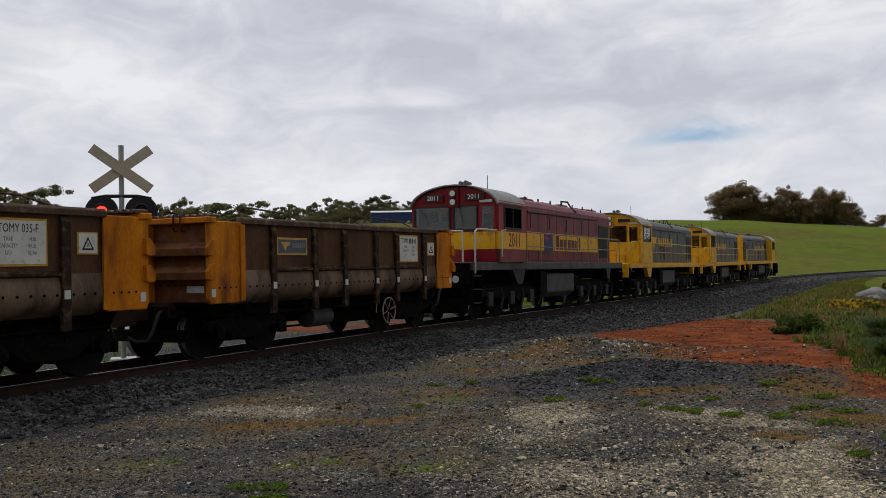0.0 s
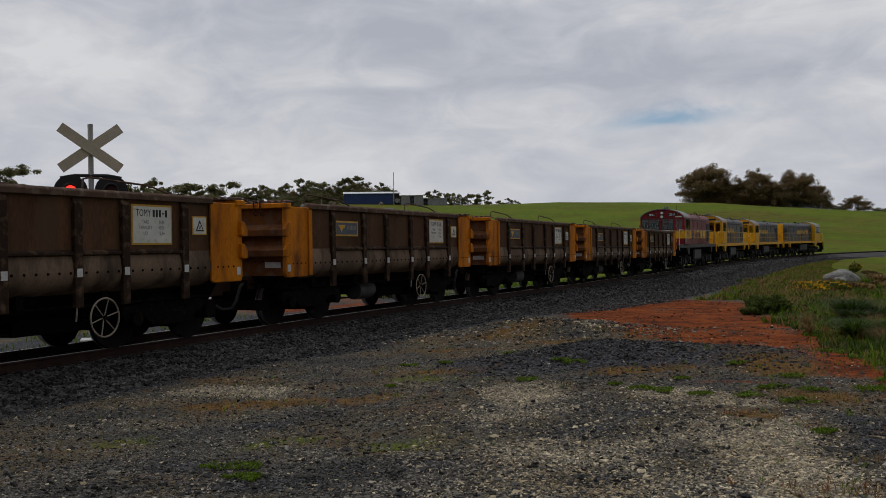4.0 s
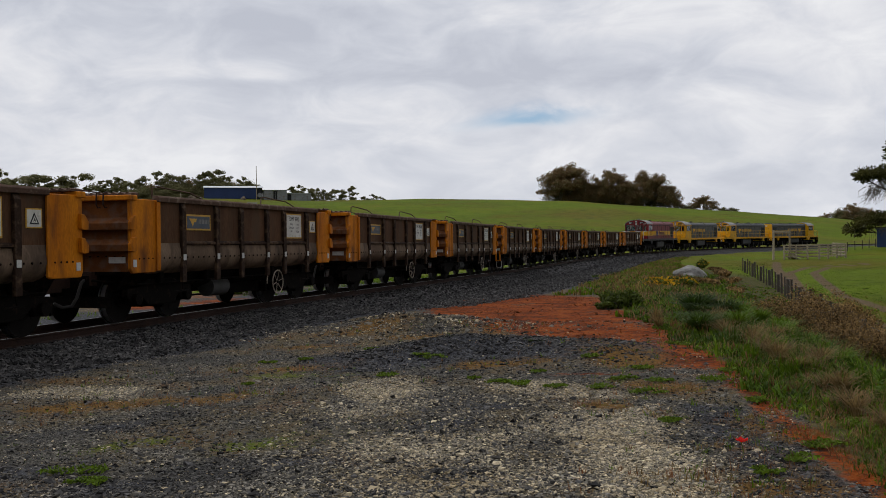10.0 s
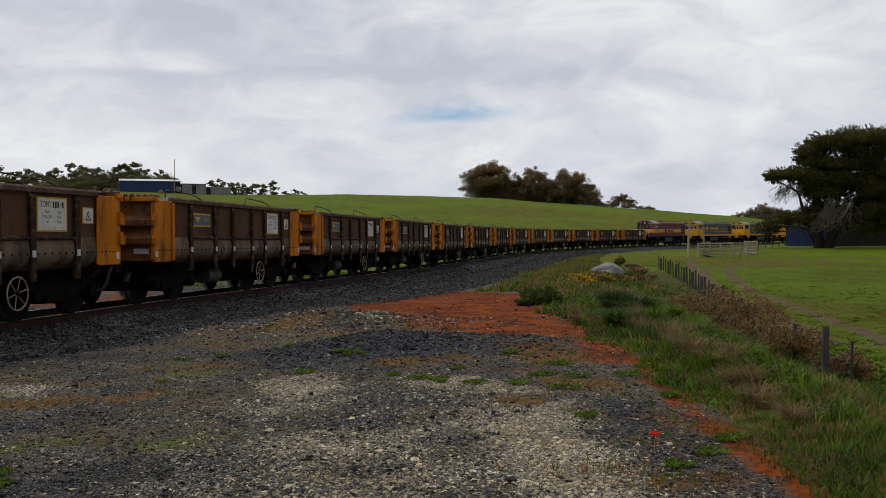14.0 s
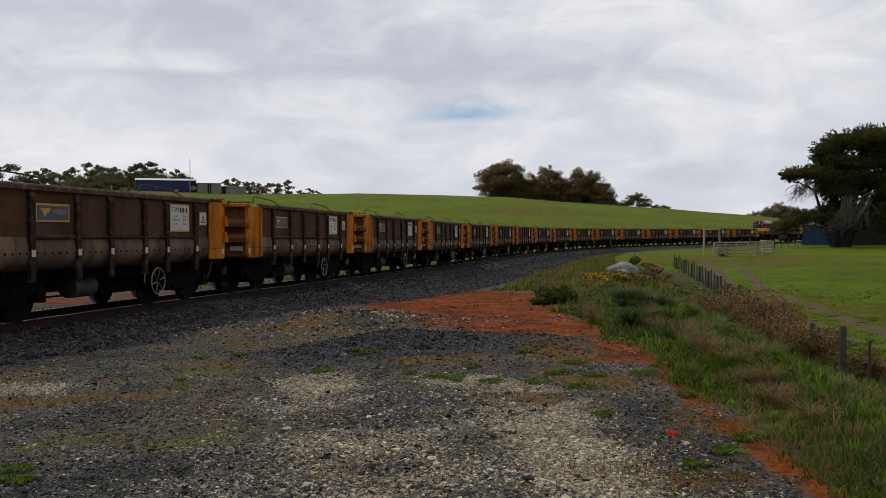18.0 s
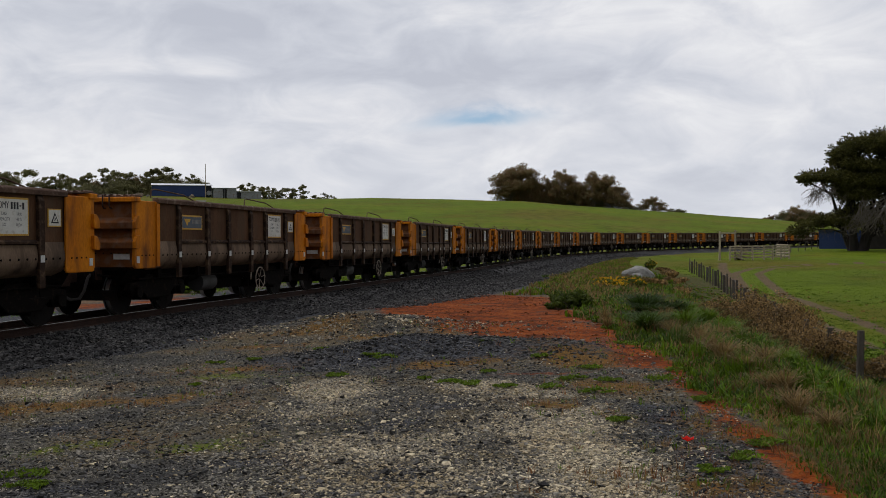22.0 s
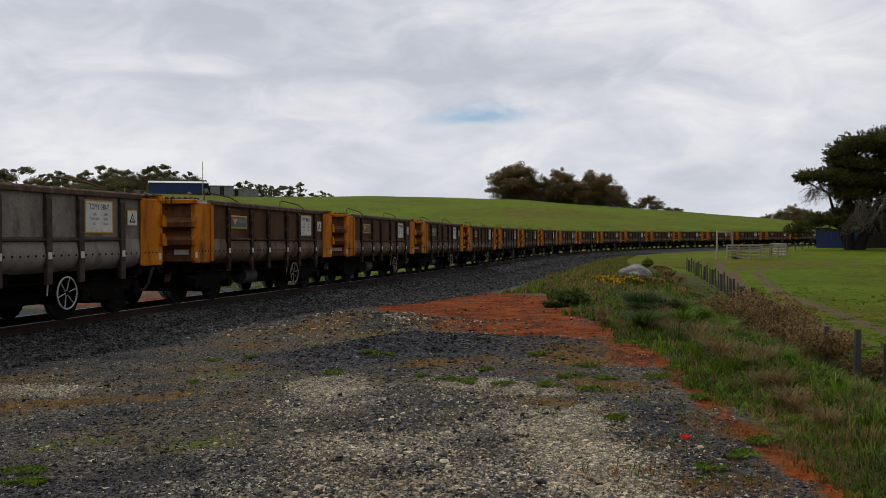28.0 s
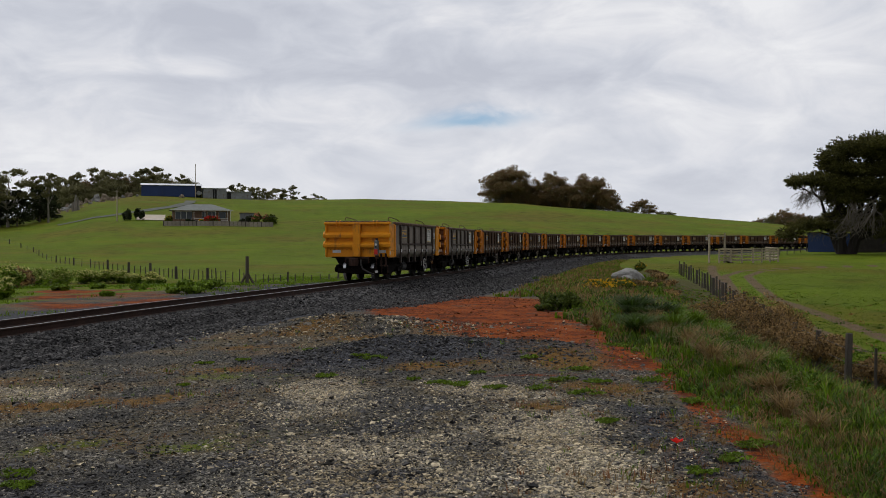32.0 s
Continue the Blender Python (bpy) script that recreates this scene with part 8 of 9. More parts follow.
def make_house():
    b = empty("farmhouse", pose(-0.6, 249, gz(6, 249) + 0.5, 0, 0, 1.5))
    w, d, h = 14.2, 8.5, 3.2
    part("wall", Shape().box(0, w, 0, d, -0.6, h), M["house_brick"], b, "brown brick wall")
    part("roof", Shape().add([(-0.7, -0.9, h - 0.1), (w + 0.7, -0.9, h - 0.1), (w + 0.7, d + 0.7, h - 0.1), (-0.7, d + 0.7, h - 0.1), (4.2, d / 2 - 0.5, h + 1.55), (w - 4.2, d / 2 - 0.5, h + 1.55)], [(0, 1, 5, 4), (1, 2, 5), (2, 3, 4, 5), (3, 0, 4), (3, 2, 1, 0)]), M["roof_tile"], b, "grey hipped roof")
    part("gutter", Shape().box(-0.75, w + 0.75, -1.0, -0.88, h - 0.2, h - 0.04), M["plate_white"], b)
    for x, ww, z0 in ((0.6, 4.2, 0.8), (7.2, 1.0, 0.0), (8.6, 2.2, 0.8), (11.4, 1.8, 0.8)):
        wn = part("window" if z0 else "door", Shape().box(x, x + ww, -0.06, 0.04, z0, h - 0.45), M["plate_white"], b, "white-framed window" if z0 else "white door")
        k = max(1, int(ww / 1.1))
        for i in range(k):
            part("pane", Shape().box(x + 0.08 + i * ww / k, x + (i + 1) * ww / k - 0.06, -0.08, -0.06, z0 + 0.08, h - 0.53), M["house_glass"], wn)
    for x in (5.2, 7.9, 10.6, 13.6, w + 0.1):
        part("verandah_post", Shape().box(x - 0.06, x + 0.06, -0.85, -0.75, -0.6, h - 0.1), M["plate_white"], b)
    for z in (0.45, 0.95):
        part("verandah_rail", Shape().box(5.2, 13.6, -0.84, -0.78, z - 0.07, z + 0.07), M["plate_white"], b)
    part("verandah_floor", Shape().box(4.8, w + 0.2, -0.95, 0, -0.9, -0.05), M["paling"], b)
    return tagged(b, "brick farmhouse with grey hipped roof and white verandah rails", "house")


make_house()
fence = empty("garden_fence")
for k in range(27):
    x = -2.8 + k * 1.0
    y = 244.0 + 0.02 * k
    part("paling", Shape().box(0.03, 0.97, -0.05, 0.05, -0.4, 1.25), M["paling"], fence, at=pose(x, y, gz(x, 244)))
    if k % 4 == 0:
        part("post", Shape().box(-0.1, 0.1, -0.12, 0.0, -0.4, 1.45), M["post_wood"], fence, at=pose(x, y, gz(x, 244)))
tagged(fence, "low weathered paling fence before the farmhouse garden", "fence")
for k, (x, y, r, h, lf, fl, sh_, lb) in enumerate(((9.0, 247.0, 2.2, 2.3, "bush_leaf", "red_flower", 0.9, "garden shrub thick with red blossom"), (21.6, 250.5, 2.6, 3.2, "bush_leaf", "pink_flower", 0.6, "tall garden shrub with pink-red blossom"), (24.4, 251.0, 2.4, 2.6, "bush_leaf", None, 0, "light green garden shrub by the fence"), (17.0, 250, 1.3, 1.5, "dark_leaf", None, 0, "clipped dark garden shrub"), (4.0, 247.2, 2.0, 1.6, "dark_leaf", None, 0, "clipped dark garden shrub"), (6.4, 247.0, 1.6, 1.6, "bush_leaf", "yellow_flower", 0.2, "garden shrub with yellow blossom"), (-1.6, 250, 1.3, 2.2, "bush_leaf", "yellow_flower", 0.3, "yellow-green shrub at the house corner"), (-12.2, 263.5, 1.6, 3.4, "dark_leaf", None, 0, "dark clipped tree by the drive"), (-9.0, 262.0, 1.5, 3.2, "dark_leaf", None, 0, "dark clipped tree by the drive"), (19.2, 256, 1.5, 2.0, "dark_leaf", None, 0, "dark garden shrub by the small shed"))):
    make_bush("garden_shrub", lb, "shrub", x, y, (r, r, h), 420, lf, 0.42, fl, sh_, seed=130 + k, twigs=8, group="garden shrubs")
gs = empty("garden_shed", pose(18.6, 258, gz(18.6, 258)))
part("wall", Shape().box(-1.8, 1.8, 0, 2.5, -0.5, 2.3), M["grey_steel"], gs)
part("roof", Shape().box(-2.0, 2.0, -0.2, 2.7, 2.3, 2.42), M["rust"], gs)
tagged(gs, "small grey garden shed behind the shrubs", "shed")
def drape(name, label, category, line, width, material, lift=0.14):
    """A strip of paving laid over the ground along a line."""
    vs, fs, n = [], [], 0
    pts = []
    for (x0, y0), (x1, y1) in zip(line, line[1:]):
        m_ = max(2, int(math.hypot(x1 - x0, y1 - y0) / 1.5))
        pts += [(x0 + (x1 - x0) * k / m_, y0 + (y1 - y0) * k / m_) for k in range(m_)]
    pts.append(line[-1])
    for k, (x, y) in enumerate(pts):
        a, b = pts[max(0, k - 1)], pts[min(len(pts) - 1, k + 1)]
        l = math.hypot(b[0] - a[0], b[1] - a[1])
        nx, ny = -(b[1] - a[1]) / l, (b[0] - a[0]) / l
        for u in np.linspace(-0.5, 0.5, 7):
            px, py = x + nx * width * u, y + ny * width * u
            vs.append((px, py, gz(px, py) + lift))
    for k in range(len(pts) - 1):
        for u in range(6):
            fs.append((7 * k + u, 7 * (k + 1) + u, 7 * (k + 1) + u + 1, 7 * k + u + 1))
    tagged(part(name, Shape().add(vs, fs), material, None), label, category, kind="structure")


M["old_asphalt"] = mat("worn_farm_track", (0.10, 0.105, 0.085), (0.06, 0.065, 0.05), 0.95, 0, 0.4, 6, 0.4, 0.2)
M["drive_gravel"] = mat("pale_drive_gravel", (0.47, 0.41, 0.33), (0.33, 0.28, 0.22), 0.95, 0, 0.4, 6, 0.4, 0.2)
drape("drive", "pale gravel drive before the farmhouse", "driveway", [(-6.4, 260.8), (-6.2, 279.0)], 7.2, M["drive_gravel"])
drape("farm_track", "grey farm track climbing the hill to the sheds", "farm track", [(-31.0, 277.5), (-24.2, 279.2), (-17.0, 284.2), (-8.9, 294.3), (0.0, 313.7), (4.5, 330.0), (5.5, 345.0)], 3.6, M["old_asphalt"])
for x, y, h in ((-14.7, 262.5, 8.2), (7.5, 372, 13.0)):
    pl = empty("power_pole", pose(x, y, gz(x, y)))
    part("pole", Shape().tube([(0, 0, -0.5), (0, 0, h)], 0.17, 8, 0.11), M["rail_wood"], pl)
    if h < 9:
        part("cross_arm", Shape().box(-0.6, 0.6, -0.05, 0.05, h - 0.5, h - 0.38), M["rail_wood"], pl)
    tagged(pl, "bare timber power pole on the hill" if h < 9 else "thin tall mast beside the shed", "pole")
stump = empty("dead_stump", pose(-31.0, 326, gz(-31, 326)))
for k, (dx, h, r) in enumerate(((0, 5.2, 0.6), (0.8, 3.6, 0.5), (-0.8, 3.0, 0.45), (0.5, 4.4, 0.35))):
    part("snag", Shape().tube([(dx, 0.3 * k, -0.6), (dx * 1.1, 0.3 * k, h * 0.6), (dx * 1.05 + 0.2, 0.3 * k, h)], r, 7, r * 0.35), M["bark_pale"], stump)
tagged(stump, "pale broken tree stump on the slope", "stump")
for k, (x, y, s_) in enumerate(((-26.0, 352, 1.6), (-29.0, 356, 1.3), (-23.0, 358, 1.5), (-33.5, 340, 1.2), (-36.0, 345, 1.8), (-16.6, 372, 1.7), (-38.6, 338, 1.4), (-34, 332, 1.0), (-27.4, 361, 2.2), (-41.0, 330, 1.5), (2.5, 369, 1.7), (-30.5, 361, 1.6), (-28, 345, 1.3), (-24.5, 349, 1.7), (-21, 352, 1.1), (-20, 361, 1.9), (-18.5, 366, 1.4), (-25, 366, 2.0), (-22, 368, 1.5), (-32, 352, 1.8), (-35, 353, 1.5), (-38, 350, 2.0), (-33, 364, 1.7), (-36.5, 360, 1.5), (-40, 343, 1.7), (-37, 336, 1.0), (-43, 336, 1.3), (-30, 337, 0.9), (-13.5, 371, 1.0), (-45.5, 322, 1.1), (-41.5, 320, 0.9))):
    make_rock("rock", "pale rock or stump on the hill's slope", x, y, s_ * 0.7, s_ * 0.5, s_ * (0.4 + 0.25 * (k % 3)), 20 + k * 2.1, k * 40, 0.6, cut=False, stuff="boulder" if k % 4 == 0 else "stump_wood")

# ---------------------------------------------------------------- trees
GUMS = [make_gum(1, 15, 11, clumps=13, bare=0.36, billow=(0.10, 0.17)), make_gum(2, 14, 9.5, clumps=11, bare=0.36, billow=(0.10, 0.17)), make_gum(3, 13, 12, "gum_leaf", 22, mix="gum_leaf_red", bare=0.1, round_top=True, billow=(0.17, 0.26)), make_gum(4, 15, 8, clumps=9, bare=0.45, billow=(0.11, 0.18)), make_gum(5, 11, 11, clumps=24, bare=0.06, round_top=True, billow=(0.17, 0.27)), make_gum(6, 13, 11, clumps=20, bare=0.12, mix="gum_leaf_red", round_top=True, billow=(0.14, 0.21), dense=1.3)]
for g in GUMS:
    tagged(g, "tall spreading gum tree on the skyline", "tree", "gum trees")
DARKS = [make_dark_tree(9, 9, 7)]
tagged(DARKS[0], "dense dark tree on the slope", "tree", "dark trees")
_used = set()


def plant(kinds, k, x, y, top, turn, width=1.0, base=None):
    """Set a tree with its crown's top at a height above the datum."""
    src = kinds[k % len(kinds)]
    z = gz(x, y) if base is None else base
    h = {id(q): hh for q, hh in zip(GUMS + DARKS, (15, 14, 13, 15, 11, 13, 9))}[id(src)]
    s_ = max(0.25, (top - z) / h)
    m = pose(x, y, z, 0, 0, turn) @ Matrix.Diagonal((s_ * width, s_ * width, s_, 1))
    if id(src) not in _used:
        _used.add(id(src))
        src.matrix_basis = m
        return src
    return copy_thing(src, m)


rt = random.Random(5)
# tall gums low on the left of the hill
for k, (x, y, top, w) in enumerate(((-46.3, 296, 22.9, 1.25), (-35.8, 298, 22.2, 0.8), (-56.0, 315, 22.0, 1.1), (-62, 300, 21, 1.2), (-131.8, 324, 30.0, 0.95), (-125.0, 329, 29.0, 0.9), (-145.0, 329, 29.5, 1.0), (-88, 349, 26.5, 0.6), (-82.9, 350, 26.0, 0.55), (-70, 330, 22, 0.8), (-75, 345, 21, 0.9), (-105, 340, 23.0, 0.9), (-160, 320, 27, 1.0), (-115, 345, 22, 0.9))):
    plant(GUMS, (0, 3, 1)[k % 3], x, y, top, rt.uniform(0, 360), w)
for k, (x, y, top) in enumerate(((-44.1, 297, 16.0), (-39.4, 307, 17.3), (-49, 300, 14.5), (-52, 310, 15.0), (-41, 318, 15.0), (-58, 305, 15), (-66, 312, 15), (-36.5, 312, 15))):
    plant(DARKS, 0, x, y, top, rt.uniform(0, 360))
# wood behind the sheds
for k, (x, top) in enumerate(((-45.5, 27.7), (-41.9, 29.2), (-37, 27.4), (-33, 27.0), (-29.1, 31.2), (-24.5, 29.8), (-19.9, 30.2), (-16.4, 31.7), (-11.3, 31.8), (-8.2, 32), (-2.3, 29.3), (2.4, 31.0), (6.7, 27.7), (25.4, 25.8), (28.4, 24.6), (31.6, 25.3), (36.5, 24.8), (39.5, 24.0), (42.7, 24.4), (50.2, 26.0), (47.0, 23.5), (57.6, 21.5), (61.9, 22.3), (65, 21.5))):
    y = 429 + rt.uniform(-6, 6)
    narrow = k > 12
    plant(GUMS, k % 4 if not narrow else (0, 1, 3)[k % 3], x, y, top, rt.uniform(0, 360), 0.85 if not narrow else 0.9, None if not narrow else 15.5)
    if not narrow:
        plant(GUMS, 4, x + rt.uniform(-3, 3), y - 8, top - rt.uniform(3.5, 5), rt.uniform(0, 360), 1.15)
        plant(GUMS, 4, x + 2.2, y + 5, top - rt.uniform(1.5, 3.5), rt.uniform(0, 360), 0.9)
# clump on the brow of the hill
for x, y, top, w, kd in ((133.5, 381.3, 31.5, 1.17, 5), (137.8, 379.8, 30.7, 1.19, 5), (143.0, 377.9, 28.2, 1.19, 2), (147.4, 376.2, 25.5, 1.32, 2), (140.0, 379.0, 24.2, 1.9, 2), (153.9, 373.6, 28.3, 0.9, 5), (158.7, 371.6, 25.2, 1.02, 5), (153.4, 380.2, 22.9, 1.5, 4), (160.8, 370.6, 22.0, 1.43, 2), (166.9, 367.9, 27.2, 0.98, 5), (171.6, 365.8, 25.9, 1.0, 5), (175.2, 364.0, 21.6, 1.08, 5), (166.8, 374.6, 20.8, 1.6, 4), (172.9, 371.8, 20.0, 1.5, 4), (159.7, 377.6, 19.4, 2.0, 4), (147.3, 382.6, 20.5, 2.0, 4), (134.7, 387.2, 23.1, 1.4, 4), (182.3, 367.3, 16.0, 1.8, 4), (185.9, 365.5, 15.0, 1.8, 4), (188.3, 357.5, 17.8, 1.5, 5), (197.7, 359.2, 13.7, 1.6, 4), (200.9, 357.4, 12.2, 2.0, 4)):
    plant(GUMS, kd, x, y, top, rt.uniform(0, 360), w)
# woods far off beyond the right end of the hill
for k, (x, y, top) in enumerate(((290.0, 431, 12.6), (293.9, 429, 13.4), (299.2, 425.3, 14.8), (303.7, 422.1, 15.6), (307, 419.7, 14.4), (310.7, 416.9, 13.5), (318, 412, 14.5), (326, 408, 15), (335, 402, 14), (345, 396, 15), (356, 390, 14), (368, 384, 15), (380, 376, 14))):
    plant(GUMS, (4, 5)[k % 2], x, y, top - (1.6 if k < 2 else 0.0), rt.uniform(0, 360), 1.0, 4.0)


def make_cypress(x, y):
    """Old macrocarpa: several stems, feathery shelves of dark foliage, bare dead boughs hanging below."""
    rng = np.random.default_rng(77)
    z = gz(x, y)
    t = empty("cypress_tree", pose(x, y, z, 0, 0, -39))
    wood, dead, cs, ax = Shape(), Shape(), [], []
    stems = []
    for bx, by, tx, h in ((-0.5, 0.4, -1.0, 10.0), (0.1, 0.5, 0.6, 14.0), (0.6, 0.3, 3.6, 14.0), (1.0, 0.6, 7.5, 12.5), (-0.4, 0.9, -3.2, 8.0)):
        limb(wood, rng, (bx * 0.8, by, -0.5), (tx, by * 2, h), 0.6, 0.12, 0.05, 8)
        stems.append((bx, by, tx, h))
    upper = [(5.8, 15.8, 3.6, 1.4), (3.3, 16.1, 1.7, 1.2), (0.6, 15.6, 2.4, 1.2), (-1.4, 14.4, 2.0, 1.3), (-2.5, 12.8, 1.1, 1.1), (-0.2, 12.4, 2.1, 1.2), (2.3, 14.7, 1.9, 1.1), (4.5, 14.2, 1.6, 1.0), (1.8, 11.9, 2.1, 1.2), (4.0, 11.6, 1.9, 1.2), (5.8, 12.4, 2.2, 1.6), (8.6, 14.4, 2.6, 1.7), (11.2, 13.2, 2.6, 1.7)]
    lower = [(-4.7, 10.3, 2.5, 0.8), (-2.2, 10.2, 2.4, 1.2), (-6.3, 9.8, 1.0, 0.7), (-0.2, 9.4, 2.3, 1.5), (2.3, 9.4, 2.3, 1.4), (4.8, 9.2, 2.1, 1.4), (6.4, 7.8, 2.3, 1.7), (0.7, 7.6, 2.1, 1.2), (-1.0, 8.3, 1.6, 1.2), (-4.1, 4.3, 1.7, 0.7), (-5.7, 3.7, 1.6, 0.7), (-7.3, 2.7, 1.3, 0.8), (-2.5, 4.0, 1.4, 0.7), (8.8, 10.6, 2.6, 1.8), (11.5, 9.4, 2.6, 1.9), (9.4, 6.8, 2.4, 1.9), (12.6, 6.0, 2.4, 2.0), (6.2, 5.0, 2.0, 1.6), (9.0, 3.6, 2.2, 1.6), (13.4, 11.2, 2.2, 1.8), (5.2, 3.0, 1.5, 1.3)]
    inner = [(rng.uniform(-2.0, 12.0), rng.uniform(3.6, 9.6), rng.uniform(1.2, 2.0), rng.uniform(0.9, 1.5)) for k in range(34)]
    for q_, (sx_, sz_, rx, rz_) in enumerate(upper + lower + inner):
        sz_ -= 1.1 * sm(9.0, 15.0, sz_)
        back = 1.6 if q_ >= len(upper) + len(lower) else 0.0
        for layer in range(3):
            sy_ = back + (layer - 1) * rx * 0.75 + rng.normal(0, 0.3)
            n = int(125 * rx * rx * rz_) + 70
            p = blob(rng, (sx_, sy_, sz_), (rx * 0.92, rx * 0.8, rz_ * 0.72), n, 0.0)
            p[:, 2] -= 0.10 * ((p[:, 0] - sx_) / rx) ** 2 * rz_
            cs.append(p)
            ax.append(np.stack([p[:, 0] - sx_, p[:, 1] - sy_, (p[:, 2] - sz_) * 1.4], 1) / rx)
        # ragged sprays at the rim
        n = int(26 * rx) + 10
        a = rng.uniform(0, 2 * math.pi, n)
        d = np.stack([np.cos(a), 0.6 * rng.normal(size=n), np.sin(a)], 1)
        for q in range(7):
            p = np.array([sx_, back, sz_]) + d * np.array([rx, rx * 0.5, rz_]) * (0.85 + 0.06 * q) + rng.normal(0, 0.07, (n, 3))
            cs.append(p)
            ax.append(d * 1.6)
        b = min(stems, key=lambda q: abs(q[2] * sz_ / q[3] - sx_) + 2 * (sz_ > q[3]))
        f = max(0.15, min(0.95, (sz_ - 1.2) / b[3]))
        root = np.array([b[0] * 0.8 + (b[2] - b[0] * 0.8) * f, b[1] * (1 + f), b[3] * f])
        limb(wood, rng, root, (sx_, 0, sz_ - 0.2 * rz_), 0.15, 0.05, 0.1)
        for q in range(3):
            o = np.array([rng.normal(0, rx * 0.5), rng.normal(0, 0.6), rng.uniform(-0.3, 0.5) * rz_])
            limb(wood, rng, root + (np.array([sx_, 0, sz_]) - root) * 0.6, np.array([sx_, 0, sz_]) + o, 0.07, 0.025, 0.1, 4)
    # bare boughs sweeping down from the middle, and thin twigs under the long shelf
    for k in range(60):
        a = np.array([rng.uniform(0.5, 4.0), -1.6 + rng.normal(0, 0.5), rng.uniform(5.4, 7.6)])
        e = np.array([rng.uniform(-2.4, 5.0), -2.2 + rng.normal(0, 0.6), rng.uniform(1.8, 4.6)])
        limb(dead, rng, a, e, 0.05, 0.02, 0.16, 6)
        for q in range(3):
            m_ = a + (e - a) * rng.uniform(0.35, 0.95)
            limb(dead, rng, m_, m_ + rng.normal(0, 0.45, 3) + [0, 0, -0.5], 0.022, 0.010, 0.12, 4)
    for k in range(150):
        a = np.array([rng.uniform(-5.6, -0.4), rng.uniform(-1.4, 0.8), 0])
        a[2] = 9.2 - 0.1 * abs(a[0] + 2) + rng.uniform(-1.2, 0.4)
        e = a + np.array([-rng.uniform(0.2, 1.7), rng.normal(-0.2, 0.4), -rng.uniform(0.5, 2.2)])
        limb(dead, rng, a, e, 0.03, 0.012, 0.15, 4)
        m_ = a + (e - a) * rng.uniform(0.3, 0.9)
        limb(dead, rng, m_, m_ + rng.normal(0, 0.4, 3) + [0, 0, -0.3], 0.016, 0.008, 0.1, 3)
    for k in range(110):
        a = np.array([rng.uniform(-6.8, -1.0), rng.uniform(-1.4, 0.8), rng.uniform(2.6, 4.2)])
        limb(dead, rng, a, a + np.array([rng.normal(-0.3, 0.5), rng.normal(0, 0.3), -rng.uniform(0.4, 1.6)]), 0.02, 0.01, 0.15, 4)
    part("trunk", wood, M["cypress_bark"], t)
    tagged(part("dead_bough", dead, M["dead_twig"], t, "bare grey hanging twigs"), kind="stuff")
    pts = np.concatenate(cs)
    me = leaf_mesh("crown", pts, np.full(len(pts), 0.145), None, 5, 0.0, 2.6, np.concatenate(ax))
    me.materials.append(M["cypress_leaf"])
    part("crown", me, None, t)
    return tagged(t, "old dark cypress with shelving crown and dead twigs", "tree")


make_cypress(86.87, 107.6)
M["dark_shed"] = mat("weathered_dark_boards", (0.055, 0.045, 0.042), (0.035, 0.03, 0.028), 0.85, 0, 1.5, 12, 0.4, 0.2)
bs = empty("paddock_shed", pose(91.5, 119.0, gz(93, 117), 0, 0, -39))
part("wall", Shape().box(-1.5, 4.2, 0, 4, -0.6, 2.7), M["blue_steel"], bs, "blue sheet-steel wall")
part("wall", Shape().box(4.25, 14.5, -1.5, 3, -0.6, 4.0), M["dark_shed"], bs, "dark weathered board wall")
part("roof", Shape().prism([(-1.8, 4.0), (-1.8, 4.12), (3.3, 3.9), (3.3, 3.78)], 4.0, 14.8, "x"), M["grey_steel"], bs)
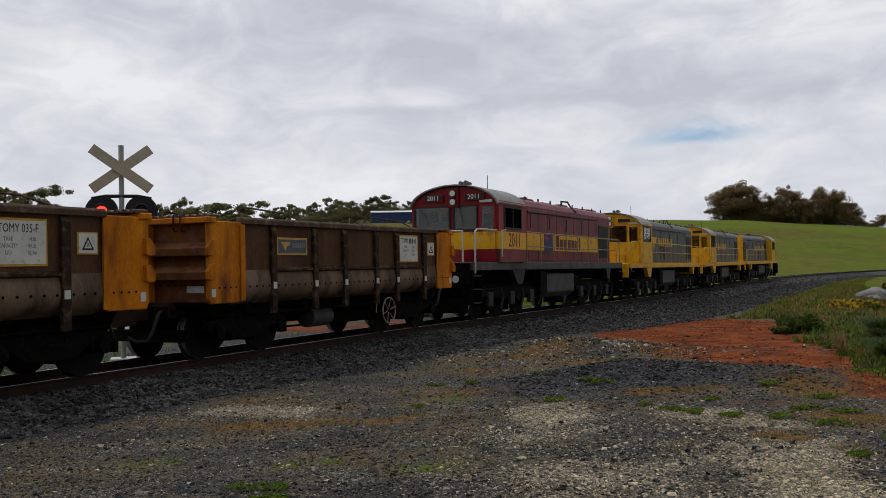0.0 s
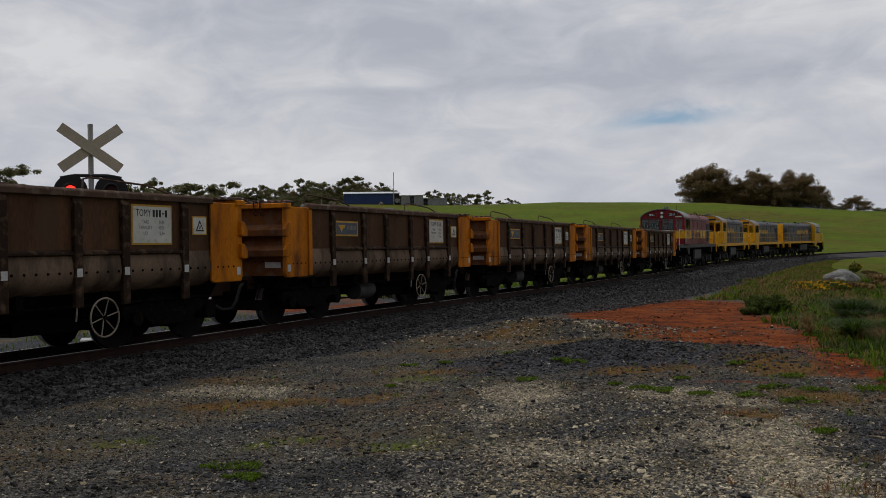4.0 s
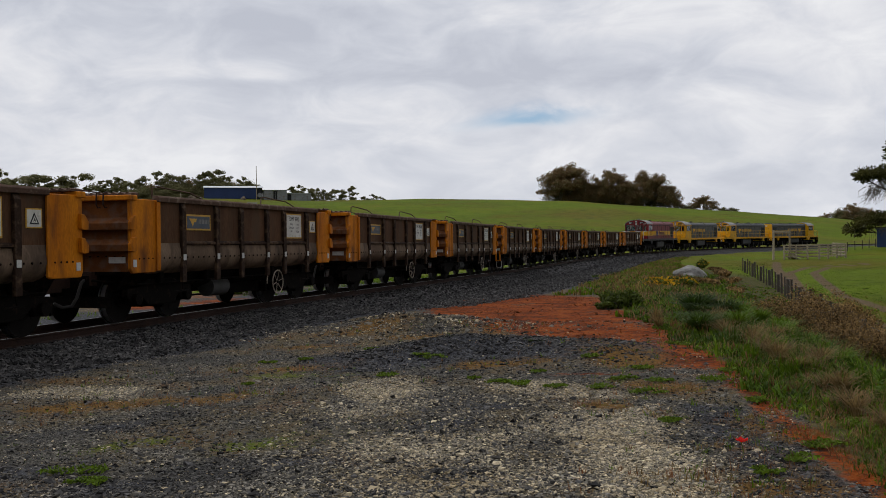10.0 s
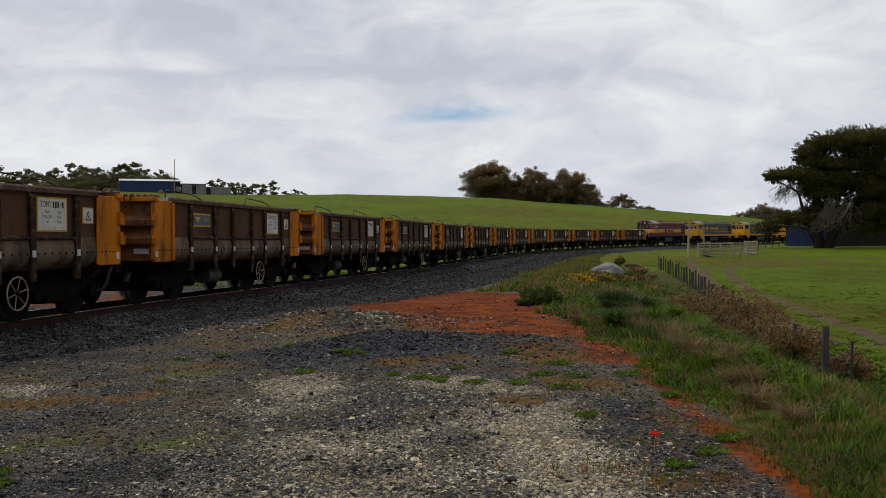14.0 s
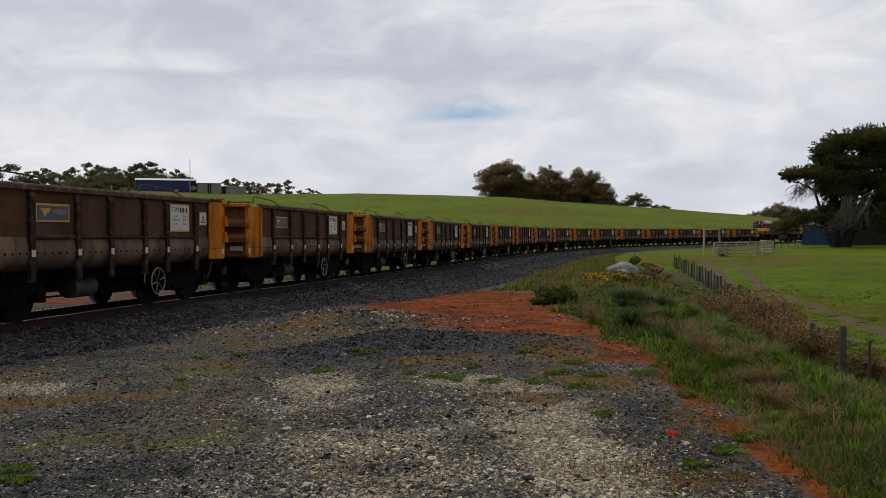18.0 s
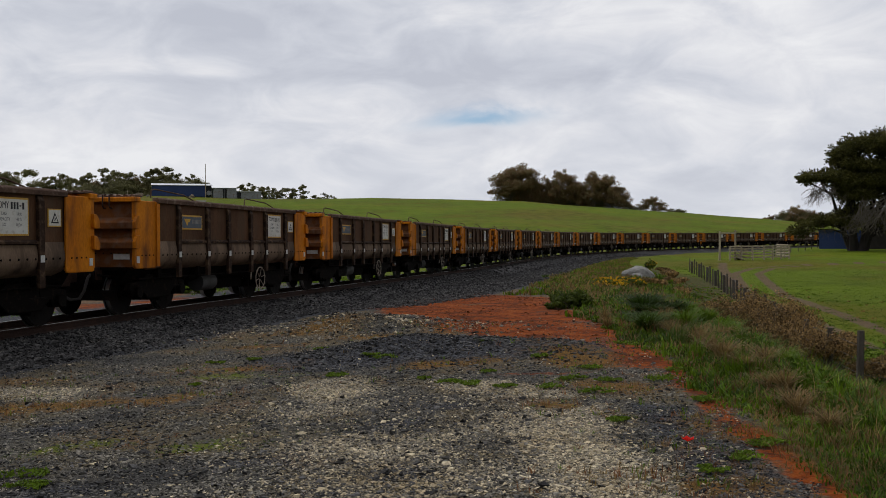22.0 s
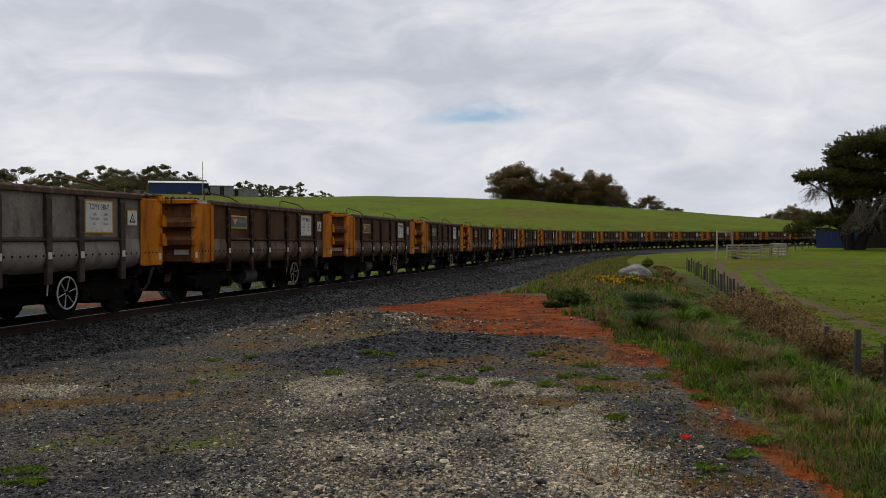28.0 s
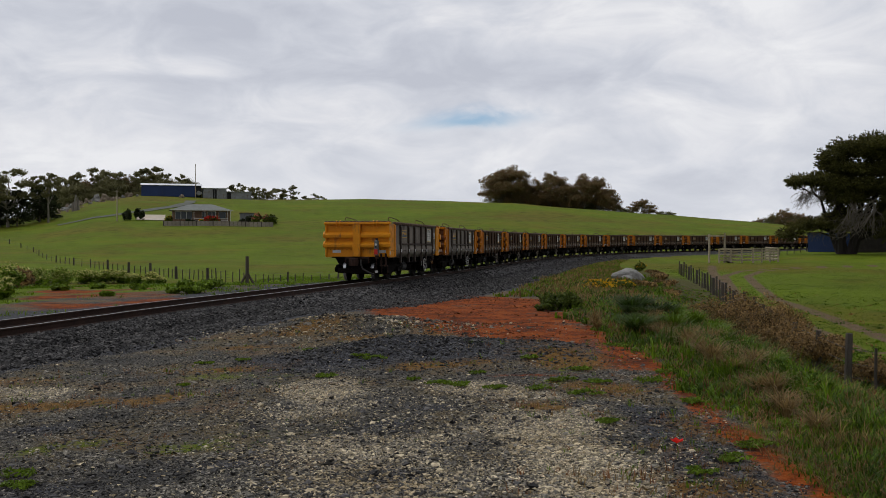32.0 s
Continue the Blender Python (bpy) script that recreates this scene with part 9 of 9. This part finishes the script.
part("roof", Shape().prism([(-0.2, 2.7), (-0.2, 2.8), (4.2, 2.6), (4.2, 2.5)], -1.7, 4.25, "x"), M["blue_steel"], bs)
tagged(bs, "blue and dark board shed beneath the cypress", "shed")

# ---------------------------------------------------------------- what moves
# seconds and metres run by the rear coupling of the first wagon
RUN = ((0, 17.03), (1, 25.35), (2, 33.8), (3, 42.34), (3.5, 46.6), (6, 67.86), (9, 93.48), (13, 128.22), (19, 180.55), (23, 215.9), (28, 260.97), (30.3, 282.03), (31, 288.55), (32, 298.05))


def run_at(t):
    """Distance run, smooth through the rows."""
    ts, ss = np.array(RUN).T
    d = np.diff(ss) / np.diff(ts)
    m = np.concatenate([[d[0]], (d[1:] * np.diff(ts)[:-1] + d[:-1] * np.diff(ts)[1:]) / (ts[2:] - ts[:-2]), [d[-1]]])
    i = min(max(int(np.searchsorted(ts, t, side="right")) - 1, 0), len(d) - 1)
    h = ts[i + 1] - ts[i]
    u = (t - ts[i]) / h
    return float((2 * u ** 3 - 3 * u ** 2 + 1) * ss[i] + (u ** 3 - 2 * u ** 2 + u) * h * m[i] + (3 * u ** 2 - 2 * u ** 3) * ss[i + 1] + (u ** 3 - u ** 2) * h * m[i + 1])


def motions():
    times = [round(0.8 * k, 2) for k in range(41)]
    rolled = [(k * 2.0 / FPS, run_at(k * 2.0 / FPS) - 17.0) for k in range(481)]
    for thing, ahead, half in TRAIN:
        rows = []
        for t in times:
            s = run_at(t) + ahead
            a, b = on_track(s - half), on_track(s + half)
            mid, d = (a + b) / 2, b - a
            rows.append((t, Matrix.Translation(mid) @ Euler((0, -math.atan2(d.z, math.hypot(d.x, d.y)), math.atan2(d.y, d.x))).to_matrix().to_4x4()))
        walk(thing, rows)
        # wheels roll with the train
        for part_ in thing.children_recursive:
            if part_.name.startswith("wheelset"):
                home, turn = part_.matrix_basis.copy(), -1.0 if half < 0 else 1.0
                r = home.translation.z
                walk(part_, [(t, home @ Matrix.Rotation(turn * run / r, 4, "Y")) for t, run in rolled])


motions()
